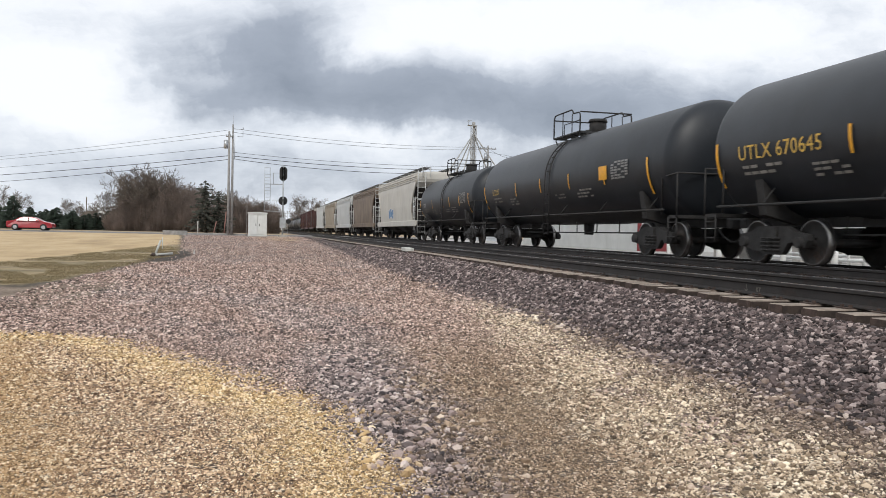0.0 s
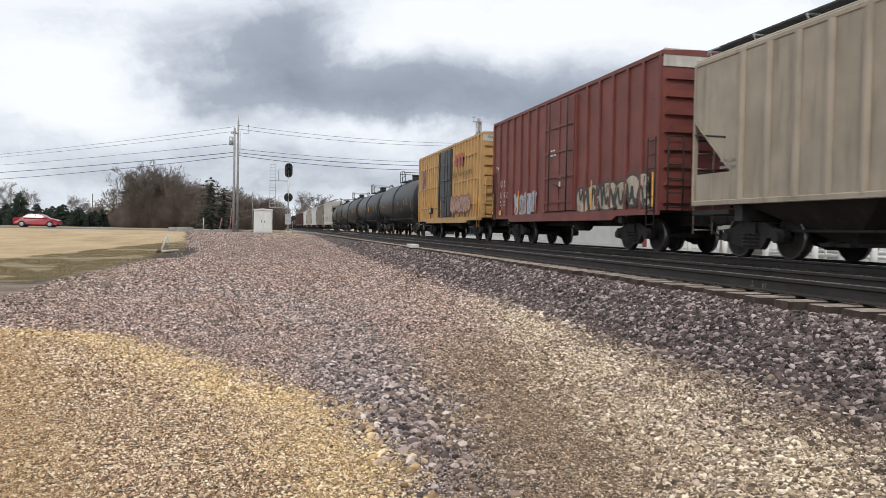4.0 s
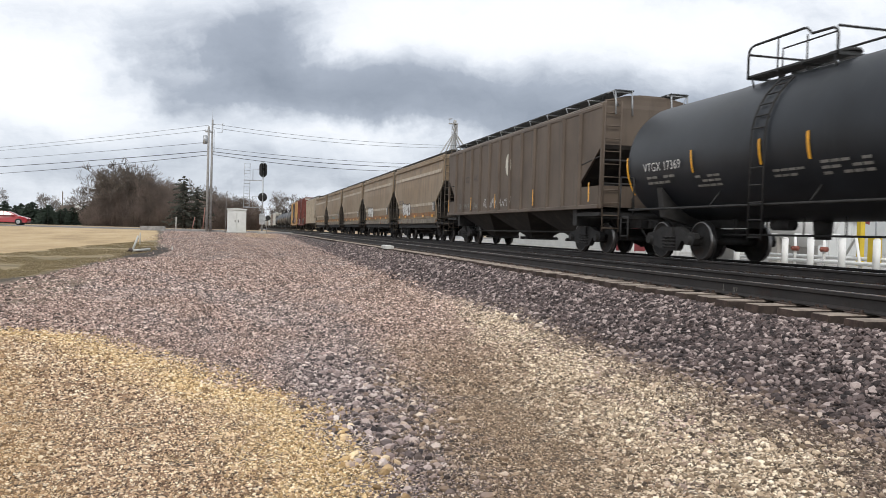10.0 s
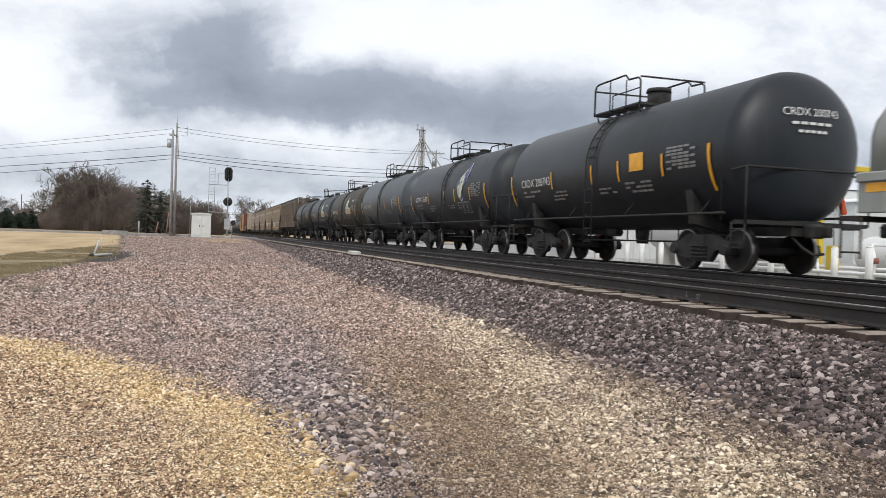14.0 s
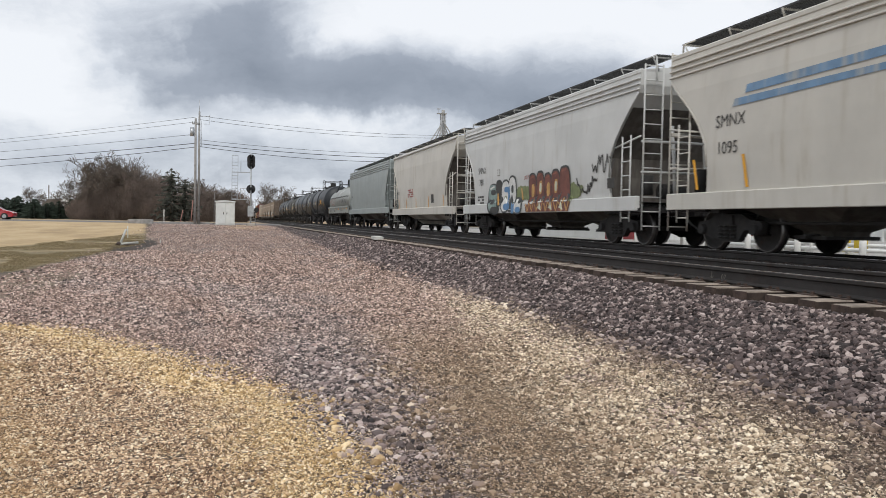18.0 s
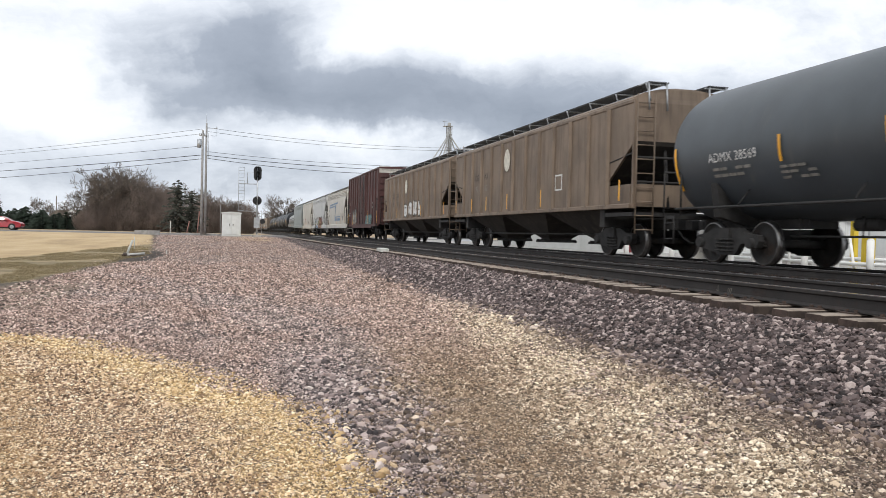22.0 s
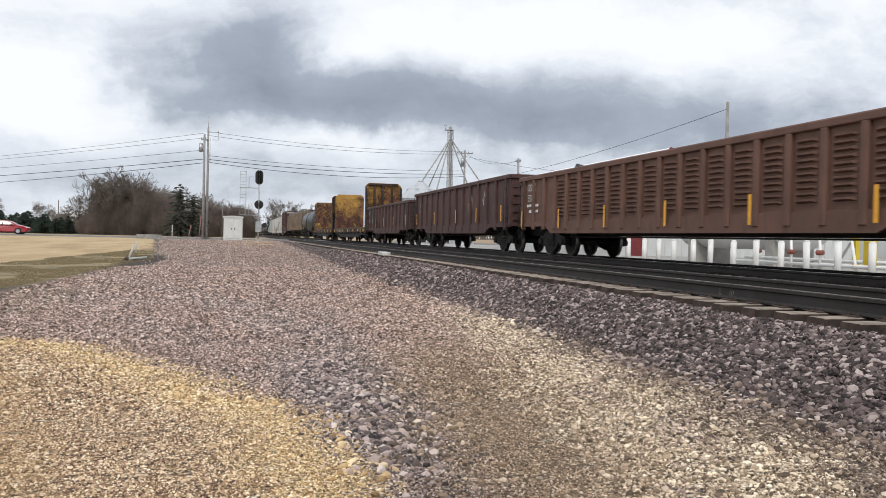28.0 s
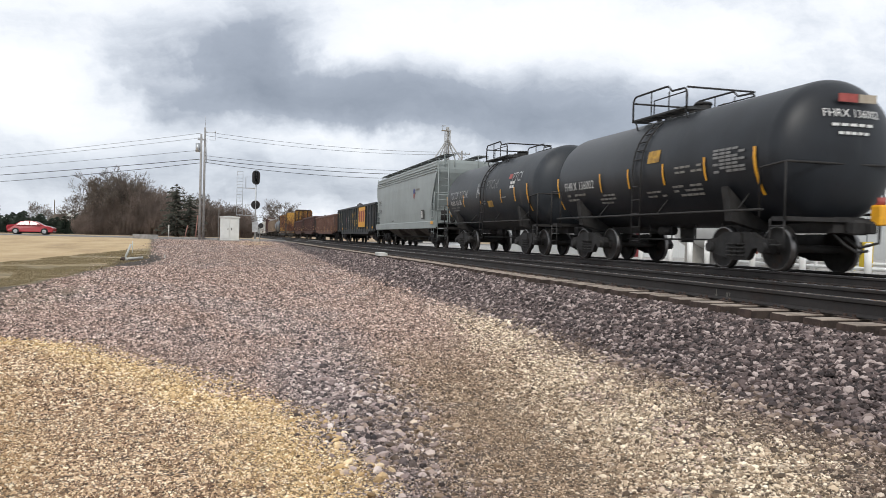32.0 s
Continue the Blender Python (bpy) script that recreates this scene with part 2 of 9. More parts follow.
RUST, GRIME = (0.17, 0.065, 0.03), (0.07, 0.06, 0.05)
M = {
    "tank_black": surface("tank_black", (0.0155, 0.0185, 0.0230), 0.25, 0.8, 0.44, dirt=(0.036, 0.038, 0.040), dirt_at=(0.54, 0.85), gloss=0.34),
    "tank_charcoal": surface("tank_charcoal", (0.030, 0.035, 0.041), 0.2, 0.8, 0.46, dirt=(0.065, 0.064, 0.062), dirt_at=(0.5, 0.8), gloss=0.28),
    "tank_grey": surface("tank_grey", (0.052, 0.063, 0.073), 0.15, 0.8, 0.46, dirt=(0.11, 0.11, 0.10), dirt_at=(0.55, 0.85)),
    "tank_dusty": surface("tank_dusty", (0.052, 0.049, 0.043), 0.3, 0.9, 0.6, dirt=(0.095, 0.085, 0.068), dirt_at=(0.45, 0.75), gloss=0.28),
    "iron": surface("iron", (0.021, 0.020, 0.0195), 0.35, 5.0, 0.8, dirt=(0.032, 0.026, 0.021), dirt_at=(0.55, 0.75), streak=False),
    "wheel_steel": surface("wheel_steel", (0.016, 0.0148, 0.014), 0.4, 6.0, 0.8, metal=0.0, rust=(0.045, 0.027, 0.02), rust_at=(0.5, 0.7)),
    "bright_steel": surface("bright_steel", (0.55, 0.55, 0.56), 0.1, 8.0, 0.22, metal=1.0, bump=0.05),
    "rail_steel": surface("rail_steel", (0.020, 0.017, 0.016), 0.3, 3.0, 0.75, rust=(0.036, 0.023, 0.018), rust_at=(0.5, 0.75)),
    "box_yellow": surface("box_yellow", (0.43, 0.262, 0.102), 0.12, 1.2, 0.55, dirt=(0.22, 0.13, 0.06), dirt_at=(0.55, 0.8), rust=RUST, rust_at=(0.7, 0.76)),
    "door_black": surface("door_black", (0.030, 0.034, 0.036), 0.25, 1.5, 0.5, dirt=(0.09, 0.08, 0.07), dirt_at=(0.6, 0.85)),
    "box_red": surface("box_red", (0.150, 0.039, 0.030), 0.2, 1.0, 0.6, dirt=(0.07, 0.03, 0.025), dirt_at=(0.5, 0.8), rust=(0.12, 0.06, 0.04), rust_at=(0.68, 0.75)),
    "box_maroon": surface("box_maroon", (0.060, 0.021, 0.019), 0.25, 1.0, 0.6, dirt=(0.045, 0.025, 0.02), dirt_at=(0.5, 0.8), rust=(0.10, 0.04, 0.028), rust_at=(0.66, 0.74)),
    "roof_grey": surface("roof_grey", (0.34, 0.34, 0.33), 0.15, 1.5, 0.55, dirt=(0.16, 0.14, 0.12), dirt_at=(0.5, 0.8)),
    "hop_tan": surface("hop_tan", (0.235, 0.168, 0.103), 0.16, 0.7, 0.6, dirt=(0.105, 0.076, 0.05), dirt_at=(0.46, 0.80), fade=(0.27, 0.215, 0.15), rust=RUST, rust_at=(0.72, 0.78)),
    "hop_stripe": surface("hop_stripe", (0.43, 0.37, 0.29), 0.15, 2.0, 0.6, dirt=(0.26, 0.19, 0.12), dirt_at=(0.42, 0.7)),
    "hop_brown": surface("hop_brown", (0.100, 0.075, 0.056), 0.2, 0.8, 0.65, dirt=(0.055, 0.042, 0.033), dirt_at=(0.5, 0.8), fade=(0.13, 0.10, 0.075)),
    "hop_taupe": surface("hop_taupe", (0.172, 0.128, 0.092), 0.22, 0.8, 0.6, dirt=(0.080, 0.056, 0.040), dirt_at=(0.44, 0.72), rust=(0.14, 0.07, 0.04), rust_at=(0.68, 0.76)),
    "hop_beige": surface("hop_beige", (0.31, 0.265, 0.205), 0.15, 0.8, 0.6, dirt=(0.17, 0.14, 0.10), dirt_at=(0.48, 0.75)),
    "hop_cream": surface("hop_cream", (0.505, 0.486, 0.440), 0.08, 0.7, 0.5, dirt=(0.36, 0.32, 0.25), dirt_at=(0.5, 0.8)),
    "hop_white": surface("hop_white", (0.525, 0.532, 0.520), 0.08, 0.7, 0.45, dirt=(0.38, 0.36, 0.32), dirt_at=(0.52, 0.82)),
    "hop_grey": surface("hop_grey", (0.265, 0.298, 0.294), 0.1, 0.7, 0.45, dirt=(0.20, 0.21, 0.20), dirt_at=(0.52, 0.82)),
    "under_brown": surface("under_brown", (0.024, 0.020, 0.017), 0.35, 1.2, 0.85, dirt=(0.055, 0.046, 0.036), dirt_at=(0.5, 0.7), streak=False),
    "grating": surface("grating", (0.045, 0.047, 0.048), 0.3, 6.0, 0.7, metal=0.2),
    "galvanised": surface("galvanised", (0.42, 0.44, 0.46), 0.15, 4.0, 0.45, metal=0.6),
    "flat_rust": flaky("flat_rust", (0.23, 0.145, 0.06), (0.060, 0.036, 0.025), 0.545),
    "bulk_rust": flaky("bulk_rust", (0.38, 0.21, 0.05), (0.066, 0.026, 0.017), 0.535),
    "bulk_gold": flaky("bulk_gold", (0.44, 0.245, 0.05), (0.095, 0.034, 0.020), 0.515, 0.10),
    "bulk_back": flaky("bulk_back", (0.13, 0.075, 0.03), (0.034, 0.020, 0.015), 0.56),
    "deck_wood": surface("deck_wood", (0.085, 0.068, 0.052), 0.35, 4.0, 0.9, bump=0.5, grain=30.0),
    "tread_steel": surface("tread_steel", (0.18, 0.175, 0.172), 0.3, 6.0, 0.35, metal=1.0, bump=0.05),
    "gon_maroon": surface("gon_maroon", (0.062, 0.028, 0.024), 0.3, 1.2, 0.7, dirt=(0.035, 0.022, 0.02), dirt_at=(0.45, 0.75), rust=(0.10, 0.05, 0.035), rust_at=(0.62, 0.72)),
    "gon_brown": surface("gon_brown", (0.12, 0.060, 0.042), 0.2, 1.2, 0.7, dirt=(0.07, 0.038, 0.028), dirt_at=(0.5, 0.75)),
    "gon_black": surface("gon_black", (0.011, 0.015, 0.018), 0.3, 1.2, 0.55, dirt=(0.045, 0.045, 0.043), dirt_at=(0.55, 0.85)),
    "coil_grey": surface("coil_grey", (0.27, 0.285, 0.27), 0.1, 0.8, 0.5, dirt=(0.17, 0.17, 0.155), dirt_at=(0.48, 0.8), rust=(0.22, 0.13, 0.09), rust_at=(0.72, 0.78)),
    "scrap": surface("scrap", (0.05, 0.045, 0.045), 0.6, 6.0, 0.7, metal=0.3),
    "sill_grime": surface("sill_grime", (0.19, 0.165, 0.13), 0.25, 2.0, 0.75, dirt=(0.08, 0.066, 0.05), dirt_at=(0.45, 0.7), streak=False, rust=(0.24, 0.10, 0.04), rust_at=(0.56, 0.64)),
    "rust_orange": surface("rust_orange", (0.26, 0.125, 0.055), 0.3, 2.5, 0.8, dirt=(0.20, 0.15, 0.095), dirt_at=(0.45, 0.62)),
    "header_white": surface("header_white", (0.46, 0.44, 0.40), 0.12, 2.0, 0.6, dirt=(0.25, 0.21, 0.17), dirt_at=(0.5, 0.8)),
    "spray_grey": surface("spray_grey", (0.15, 0.165, 0.15), 0.35, 3.0, 0.6, dirt=(0.30, 0.28, 0.25), dirt_at=(0.5, 0.65)),
    "spray_dark": surface("spray_dark", (0.04, 0.045, 0.045), 0.3, 4.0, 0.6),
    "spray_ice": surface("spray_ice", (0.36, 0.42, 0.48), 0.25, 3.0, 0.6, dirt=(0.30, 0.20, 0.22), dirt_at=(0.5, 0.7)),
    "spray_mint": surface("spray_mint", (0.22, 0.30, 0.28), 0.25, 4.0, 0.6),
    "brush_white": surface("brush_white", (0.36, 0.37, 0.37), 0.3, 5.0, 0.6, dirt=(0.12, 0.12, 0.12), dirt_at=(0.5, 0.68), streak=False),
    "brush_grey": surface("brush_grey", (0.20, 0.205, 0.205), 0.3, 5.0, 0.6, dirt=(0.06, 0.06, 0.06), dirt_at=(0.45, 0.65), streak=False),
    "placard_gold": surface("placard_gold", (0.42, 0.24, 0.03), 0.25, 9.0, 0.6, dirt=(0.20, 0.11, 0.03), dirt_at=(0.48, 0.6), streak=False),
    "blue_worn": surface("blue_worn", (0.14, 0.245, 0.38), 0.15, 3.0, 0.6, dirt=(0.34, 0.35, 0.34), dirt_at=(0.50, 0.66)),
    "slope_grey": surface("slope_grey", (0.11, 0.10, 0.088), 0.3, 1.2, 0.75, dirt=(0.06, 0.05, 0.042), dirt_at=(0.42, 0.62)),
    "ladder_brown": surface("ladder_brown", (0.085, 0.070, 0.054), 0.3, 3.0, 0.75, dirt=(0.16, 0.13, 0.10), dirt_at=(0.55, 0.75)),
    "box_patch": surface("box_patch", (0.62, 0.30, 0.06), 0.12, 3.0, 0.55),
    "faint_black": surface("faint_black", (0.06, 0.05, 0.04), 0.25, 8.0, 0.7),
    "pale_emblem": surface("pale_emblem", (0.60, 0.58, 0.50), 0.15, 6.0, 0.6),
    "reflector": surface("reflector", (0.75, 0.36, 0.015), 0.1, 6.0, 0.4),
    "white_letter": surface("white_letter", (0.62, 0.62, 0.60), 0.1, 8.0, 0.6),
    "yellow_letter": surface("yellow_letter", (0.62, 0.40, 0.08), 0.12, 8.0, 0.6),
    "black_letter": surface("black_letter", (0.035, 0.033, 0.03), 0.2, 8.0, 0.6),
    "faint_letter": surface("faint_letter", (0.22, 0.21, 0.19), 0.25, 8.0, 0.7),
    "red_letter": surface("red_letter", (0.33, 0.07, 0.06), 0.15, 8.0, 0.6),
    "blue_letter": surface("blue_letter", (0.10, 0.22, 0.40), 0.15, 6.0, 0.6),
    "tan_spray": surface("tan_spray", (0.52, 0.30, 0.10), 0.2, 5.0, 0.6),
    "spray_maroon": surface("spray_maroon", (0.150, 0.050, 0.036), 0.3, 3.0, 0.6, dirt=(0.20, 0.09, 0.06), dirt_at=(0.55, 0.8), streak=False),
    "navy": surface("navy", (0.035, 0.05, 0.20), 0.15, 6.0, 0.5),
    "leaf_mint": surface("leaf_mint", (0.34, 0.45, 0.38), 0.25, 6.0, 0.6),
    "leaf_cream": surface("leaf_cream", (0.55, 0.56, 0.44), 0.15, 6.0, 0.6),
    "teal": surface("teal", (0.10, 0.24, 0.25), 0.2, 5.0, 0.6),
    "spray_silver": surface("spray_silver", (0.33, 0.35, 0.35), 0.2, 5.0, 0.5),
    "spray_red": surface("spray_red", (0.24, 0.075, 0.05), 0.25, 5.0, 0.6),
    "spray_green": surface("spray_green", (0.17, 0.20, 0.09), 0.25, 5.0, 0.6),
    "spray_wine": surface("spray_wine", (0.17, 0.055, 0.06), 0.35, 5.0, 0.6),
    "spray_lilac": surface("spray_lilac", (0.40, 0.25, 0.15), 0.3, 3.0, 0.6, dirt=(0.30, 0.22, 0.30), dirt_at=(0.48, 0.6), streak=False),
    "spray_pink": surface("spray_pink", (0.42, 0.20, 0.22), 0.2, 5.0, 0.6),
    "plaque": surface("plaque", (0.20, 0.20, 0.195), 0.2, 9.0, 0.6),
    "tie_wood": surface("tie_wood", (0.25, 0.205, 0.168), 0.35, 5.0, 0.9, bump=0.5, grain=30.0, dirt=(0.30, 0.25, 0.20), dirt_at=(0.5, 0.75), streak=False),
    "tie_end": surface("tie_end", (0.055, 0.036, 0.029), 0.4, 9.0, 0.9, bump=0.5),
    "tie_side_shade": surface("tie_side_shade", (0.042, 0.030, 0.024), 0.4, 9.0, 0.95, bump=0.5, grain=30.0),
    "plate_iron": surface("plate_iron", (0.055, 0.036, 0.028), 0.35, 9.0, 0.8),
}

# ---- shape helpers ----


class Geo:
    """Vertices and faces of one part, gathered from simple solids."""

    def __init__(self):
        self.v, self.f, self.s = [], [], []

    def add(self, verts, faces, smooth=False):
        k = len(self.v)
        self.v += [tuple(p) for p in verts]
        self.f += [tuple(i + k for i in f) for f in faces]
        self.s += [smooth] * len(faces)
        return self

    def box(self, x0, x1, y0, y1, z0, z1, c=0.0):
        """A box; c > 0 chamfers its upright edges and its top."""
        if c <= 0:
            return self.add([(x0, y0, z0), (x1, y0, z0), (x1, y1, z0), (x0, y1, z0), (x0, y0, z1), (x1, y0, z1), (x1, y1, z1), (x0, y1, z1)],
                            [(3, 2, 1, 0), (4, 5, 6, 7), (0, 1, 5, 4), (1, 2, 6, 5), (2, 3, 7, 6), (3, 0, 4, 7)])
        def ring(k, z):
            return [(x0 + c, y0 + k, z), (x1 - c, y0 + k, z), (x1 - k, y0 + c, z), (x1 - k, y1 - c, z),
                    (x1 - c, y1 - k, z), (x0 + c, y1 - k, z), (x0 + k, y1 - c, z), (x0 + k, y0 + c, z)]
        return self.loft([ring(c * 0.6, z0), ring(0, z0 + c * 0.6), ring(0, z1 - c), ring(c, z1)])

    def cyl(self, p0, p1, r0, r1=None, n=10, caps=True, smooth=True):
        p0, p1 = Vector(p0), Vector(p1)
        r1 = r0 if r1 is None else r1
        q = (p1 - p0).to_track_quat("Z", "Y")
        ring = [Vector((math.cos(2 * math.pi * i / n), math.sin(2 * math.pi * i / n), 0)) for i in range(n)]
        a = [p0 + q @ (v * r0) for v in ring]
        b = [p1 + q @ (v * r1) for v in ring]
        self.add(a + b, [(i, (i + 1) % n, n + (i + 1) % n, n + i) for i in range(n)], smooth)
        if caps:
            k = len(self.v) - 2 * n
            self.f += [tuple(k + i for i in reversed(range(n))), tuple(k + n + i for i in range(n))]
            self.s += [False, False]
        return self

    def tube(self, pts, r, n=6):
        pts = [Vector(p) for p in pts]
        rings, side = [], None
        for i, p in enumerate(pts):
            d = (pts[min(i + 1, len(pts) - 1)] - pts[max(i - 1, 0)]).normalized()
            if side is None:
                side = d.orthogonal().normalized()
            side = (side - d * side.dot(d)).normalized()
            up = d.cross(side)
            rings.append([p + (side * math.cos(2 * math.pi * k / n) + up * math.sin(2 * math.pi * k / n)) * r for k in range(n)])
        return self.loft(rings, smooth=True)

    def loft(self, rings, smooth=False, caps=True):
        n, k = len(rings[0]), len(self.v)
        self.v += [tuple(p) for r in rings for p in r]
        for j in range(len(rings) - 1):
            for i in range(n):
                self.f.append((k + j * n + i, k + j * n + (i + 1) % n, k + (j + 1) * n + (i + 1) % n, k + (j + 1) * n + i))
                self.s.append(smooth)
        if caps:
            self.f += [tuple(k + i for i in reversed(range(n))), tuple(k + (len(rings) - 1) * n + i for i in range(n))]
            self.s += [False, False]
        return self

    def prism(self, poly, axis, c0, c1):
        """A polygon pushed along an axis. x: the polygon is in (y, z); y: in (x, z); z: in (x, y)."""
        def at(p, c):
            return {"x": (c, p[0], p[1]), "y": (p[0], c, p[1]), "z": (p[0], p[1], c)}[axis]
        return self.loft([[at(p, c0) for p in poly], [at(p, c1) for p in poly]])

    def mesh(self, name, mat):
        me = bpy.data.meshes.new(name)
        me.from_pydata(self.v, [], self.f)
        me.polygons.foreach_set("use_smooth", self.s)
        me.materials.append(mat)
        bm = bmesh.new()
        bm.from_mesh(me)
        bmesh.ops.recalc_face_normals(bm, faces=bm.faces)
        bm.to_mesh(me)
        bm.free()
        return me


def part(name, geo, mat, parent, label="", at=(0, 0, 0), turn=0.0):
    """One mesh under a thing or under a part. geo: a Geo, or a mesh that alike pieces share."""
    ob = new(name, geo.mesh(name, mat) if isinstance(geo, Geo) else geo)
    ob.parent = parent
    ob.location = at
    if turn:
        ob.rotation_euler = (0, 0, turn)
    if label:
        ob["label"] = label
    return ob


def thing(name, label, category, at=(0, 0, 0), turn=0.0, group="", kind=""):
    ob = new(name)
    ob.empty_display_size = 0.3
    ob.location = at
    ob.rotation_euler = (0, 0, turn)
    return tagged(ob, label, category, group, kind)


def solid(name, geo, mat, label, category, at=(0, 0, 0), turn=0.0, group="", kind=""):
    """A top-level thing made of one mesh."""
    ob = new(name, geo.mesh(name, mat) if isinstance(geo, Geo) else geo)
    ob.location = at
    ob.rotation_euler = (0, 0, turn)
    return tagged(ob, label, category, group, kind)


def type_mesh(text, size, spread=1.0):
    """Flat letters in the built-in font as vertices and faces, from (0, 0) to the right."""
    cu = bpy.data.curves.new("letters", "FONT")
    cu.body, cu.size, cu.resolution_u, cu.space_character = text, size, 3, spread
    ob = bpy.data.objects.new("letters", cu)
    me = bpy.data.meshes.new_from_object(ob)
    v, f = [tuple(p.co) for p in me.vertices], [tuple(p.vertices) for p in me.polygons]
    bpy.data.objects.remove(ob)
    bpy.data.curves.remove(cu)
    bpy.data.meshes.remove(me)
    return v, f


def lettering(car, text, y, z, size, mat, skin, name="lettering", spread=1.0, squeeze=1.0, label=""):
    """Words on a car's near side: they run towards its rear. skin(y, z) gives the side's x."""
    v, f = type_mesh(text, size, spread)
    g = Geo()
    g.add([(skin(y - a * squeeze, z + b) - 0.008, y - a * squeeze, z + b) for a, b, _ in v], f)
    return part(name, g, M[mat], car, label)


def bars(car, rows, mat, skin, name="stencil_line"):
    """Lines of small print, too small to read: plain bars (y, z, length, height)."""
    g = Geo()
    for y, z, w, h in rows:
        n = max(1, int(w / 0.22))
        for i in range(n):
            if (i * 7 + int(z * 31)) % 5 == 4:
                continue
            a, b = y - w * i / n, y - w * (i + 0.86) / n
            g.add([(skin(a, z) - 0.007, a, z), (skin(b, z) - 0.007, b, z), (skin(b, z + h) - 0.007, b, z + h), (skin(a, z + h) - 0.007, a, z + h)], [(0, 1, 2, 3)])
    if g.f:
        return tagged(part(name, g, M[mat], car), kind="stuff")


def patch(car, pts, mat, skin, name, lift=0.008, label=""):
    """A painted patch on the near side: an outline in (y, z), fanned from its middle."""
    cy, cz = sum(p[0] for p in pts) / len(pts), sum(p[1] for p in pts) / len(pts)
    g = Geo()
    n = len(pts)
    ring = [(cy + (p[0] - cy) * k, cz + (p[1] - cz) * k) for k in (0.5, 1.0) for p in pts]
    g.add([(skin(cy, cz) - lift, cy, cz)] + [(skin(a, b) - lift, a, b) for a, b in ring],
          [(0, 1 + i, 1 + (i + 1) % n) for i in range(n)] + [(1 + i, 1 + n + i, 1 + n + (i + 1) % n, 1 + (i + 1) % n) for i in range(n)])
    return part(name, g, M[mat], car, label)


def spray(car, y, z, w, h, n, fill, edge, skin, seed, label="spray-painted graffiti"):
    """Graffiti: n swollen strokes side by side, edge colour under fill, with counters in the edge colour."""
    rng = random.Random(seed)
    outer, inner = Geo(), Geo()
    wide = [rng.uniform(0.65, 1.35) for _ in range(n)]
    at = 0.0
    for i in range(n):
        step = w * wide[i] / sum(wide)
        hh = h * rng.uniform(0.82, 1.0)
        cy, cz = y - at - step * 0.5, z + h * 0.5 + rng.uniform(-0.08, 0.08) * h
        at += step
        lean, a0, a1 = rng.uniform(-0.5, 0.4), rng.random() * 6, rng.random() * 6
        for g, grow, lift in ((outer, 1.0, 0.008), (inner, 0.8, 0.012)):
            pts = []
            for k in range(22):
                a = 2 * math.pi * k / 22
                bulge = 1 + 0.20 * math.sin(3 * a + a0) + 0.14 * math.sin(5 * a + a1)
                sy = math.copysign(abs(math.cos(a)) ** 0.6, math.cos(a)) * step * 0.58 * bulge
                sz = math.copysign(abs(math.sin(a)) ** 0.55, math.sin(a)) * hh * 0.5 * (1.15 - 0.15 * bulge)
                pts.append((cy - (sy + lean * sz * 0.5) * grow, cz + sz * (grow if grow == 1 else 0.86)))
            g.add([(skin(cy, cz) - lift - 0.0004 * i, cy, cz)] + [(skin(a, b) - lift - 0.0004 * i, a, b) for a, b in pts], [(0, 1 + k, 1 + (k + 1) % 22) for k in range(22)])
        # cuts and counters inside the letter
        for _ in range(rng.choice((2, 3, 3))):
            b0, c0 = cz + rng.uniform(-0.34, 0.30) * hh, cy + rng.uniform(-0.26, 0.26) * step
            ln, th, an = rng.uniform(0.16, 0.42) * hh, rng.uniform(0.025, 0.07) * h + 0.012, rng.choice((1.57, 1.4, 1.75, 0.5, 2.6, 0.1))
            c, d = math.cos(an), math.sin(an)
            cut = [(c0 + c * ln * p - d * th * q, b0 + d * ln * p * 0.9 + c * th * q) for p, q in ((-0.5, -0.5), (0.5, -0.4), (0.5, 0.5), (-0.5, 0.4))]
            outer.add([(skin(a, b) - 0.019, a, b) for a, b in cut], [(0, 1, 2, 3)])
    part("graffiti_outline", outer, M[edge], car, label)
    part("graffiti_fill", inner, M[fill], car, label)


def scrawl(car, y, z, w, h, mat, skin, seed, thick=0.03):
    """A loose scribbled line of paint."""
    rng = random.Random(seed)
    n = int(max(8, w / (h * 0.13)))
    pts = [(y - w * i / n, z + h * rng.random()) for i in range(n + 1)]
    g = Geo()
    for (a, b), (c, d) in zip(pts, pts[1:]):
        L = math.hypot(c - a, d - b) or 1
        ny, nz = -(d - b) / L * thick / 2, (c - a) / L * thick / 2
        q = [(a + ny, b + nz), (c + ny, d + nz), (c - ny, d - nz), (a - ny, b - nz)]
        g.add([(skin(p, r) - 0.010, p, r) for p, r in q], [(0, 1, 2, 3)])
    return part("scribble", g, M[mat], car, "sprayed scribble")

# ---- the lie of the land ----


def smooth(a, b, x):
    t = min(1.0, max(0.0, (x - a) / (b - a)))
    return t * t * (3 - 2 * t)


def ground_z(x, y):
    """Height of the ground: it climbs to the road, and the ballast bank stands over it."""
    base = 0.80 * smooth(8, 82, y) - 0.25 * smooth(-8, -40, x) * smooth(70, 20, y)
    if x < 2.2:
        bank = 0.0
    elif x < 4.25:
        bank = 0.18 * smooth(2.2, 4.25, x)
    elif x < 5.5:
        bank = 0.18 + 0.53 * (x - 4.25) / 1.15 if x < 5.4 else 0.71
    elif x < 12.9:
        bank = 0.70
    else:
        bank = 0.70 - 0.06 * smooth(12.9, 14.5, x)
    return max(base, bank)


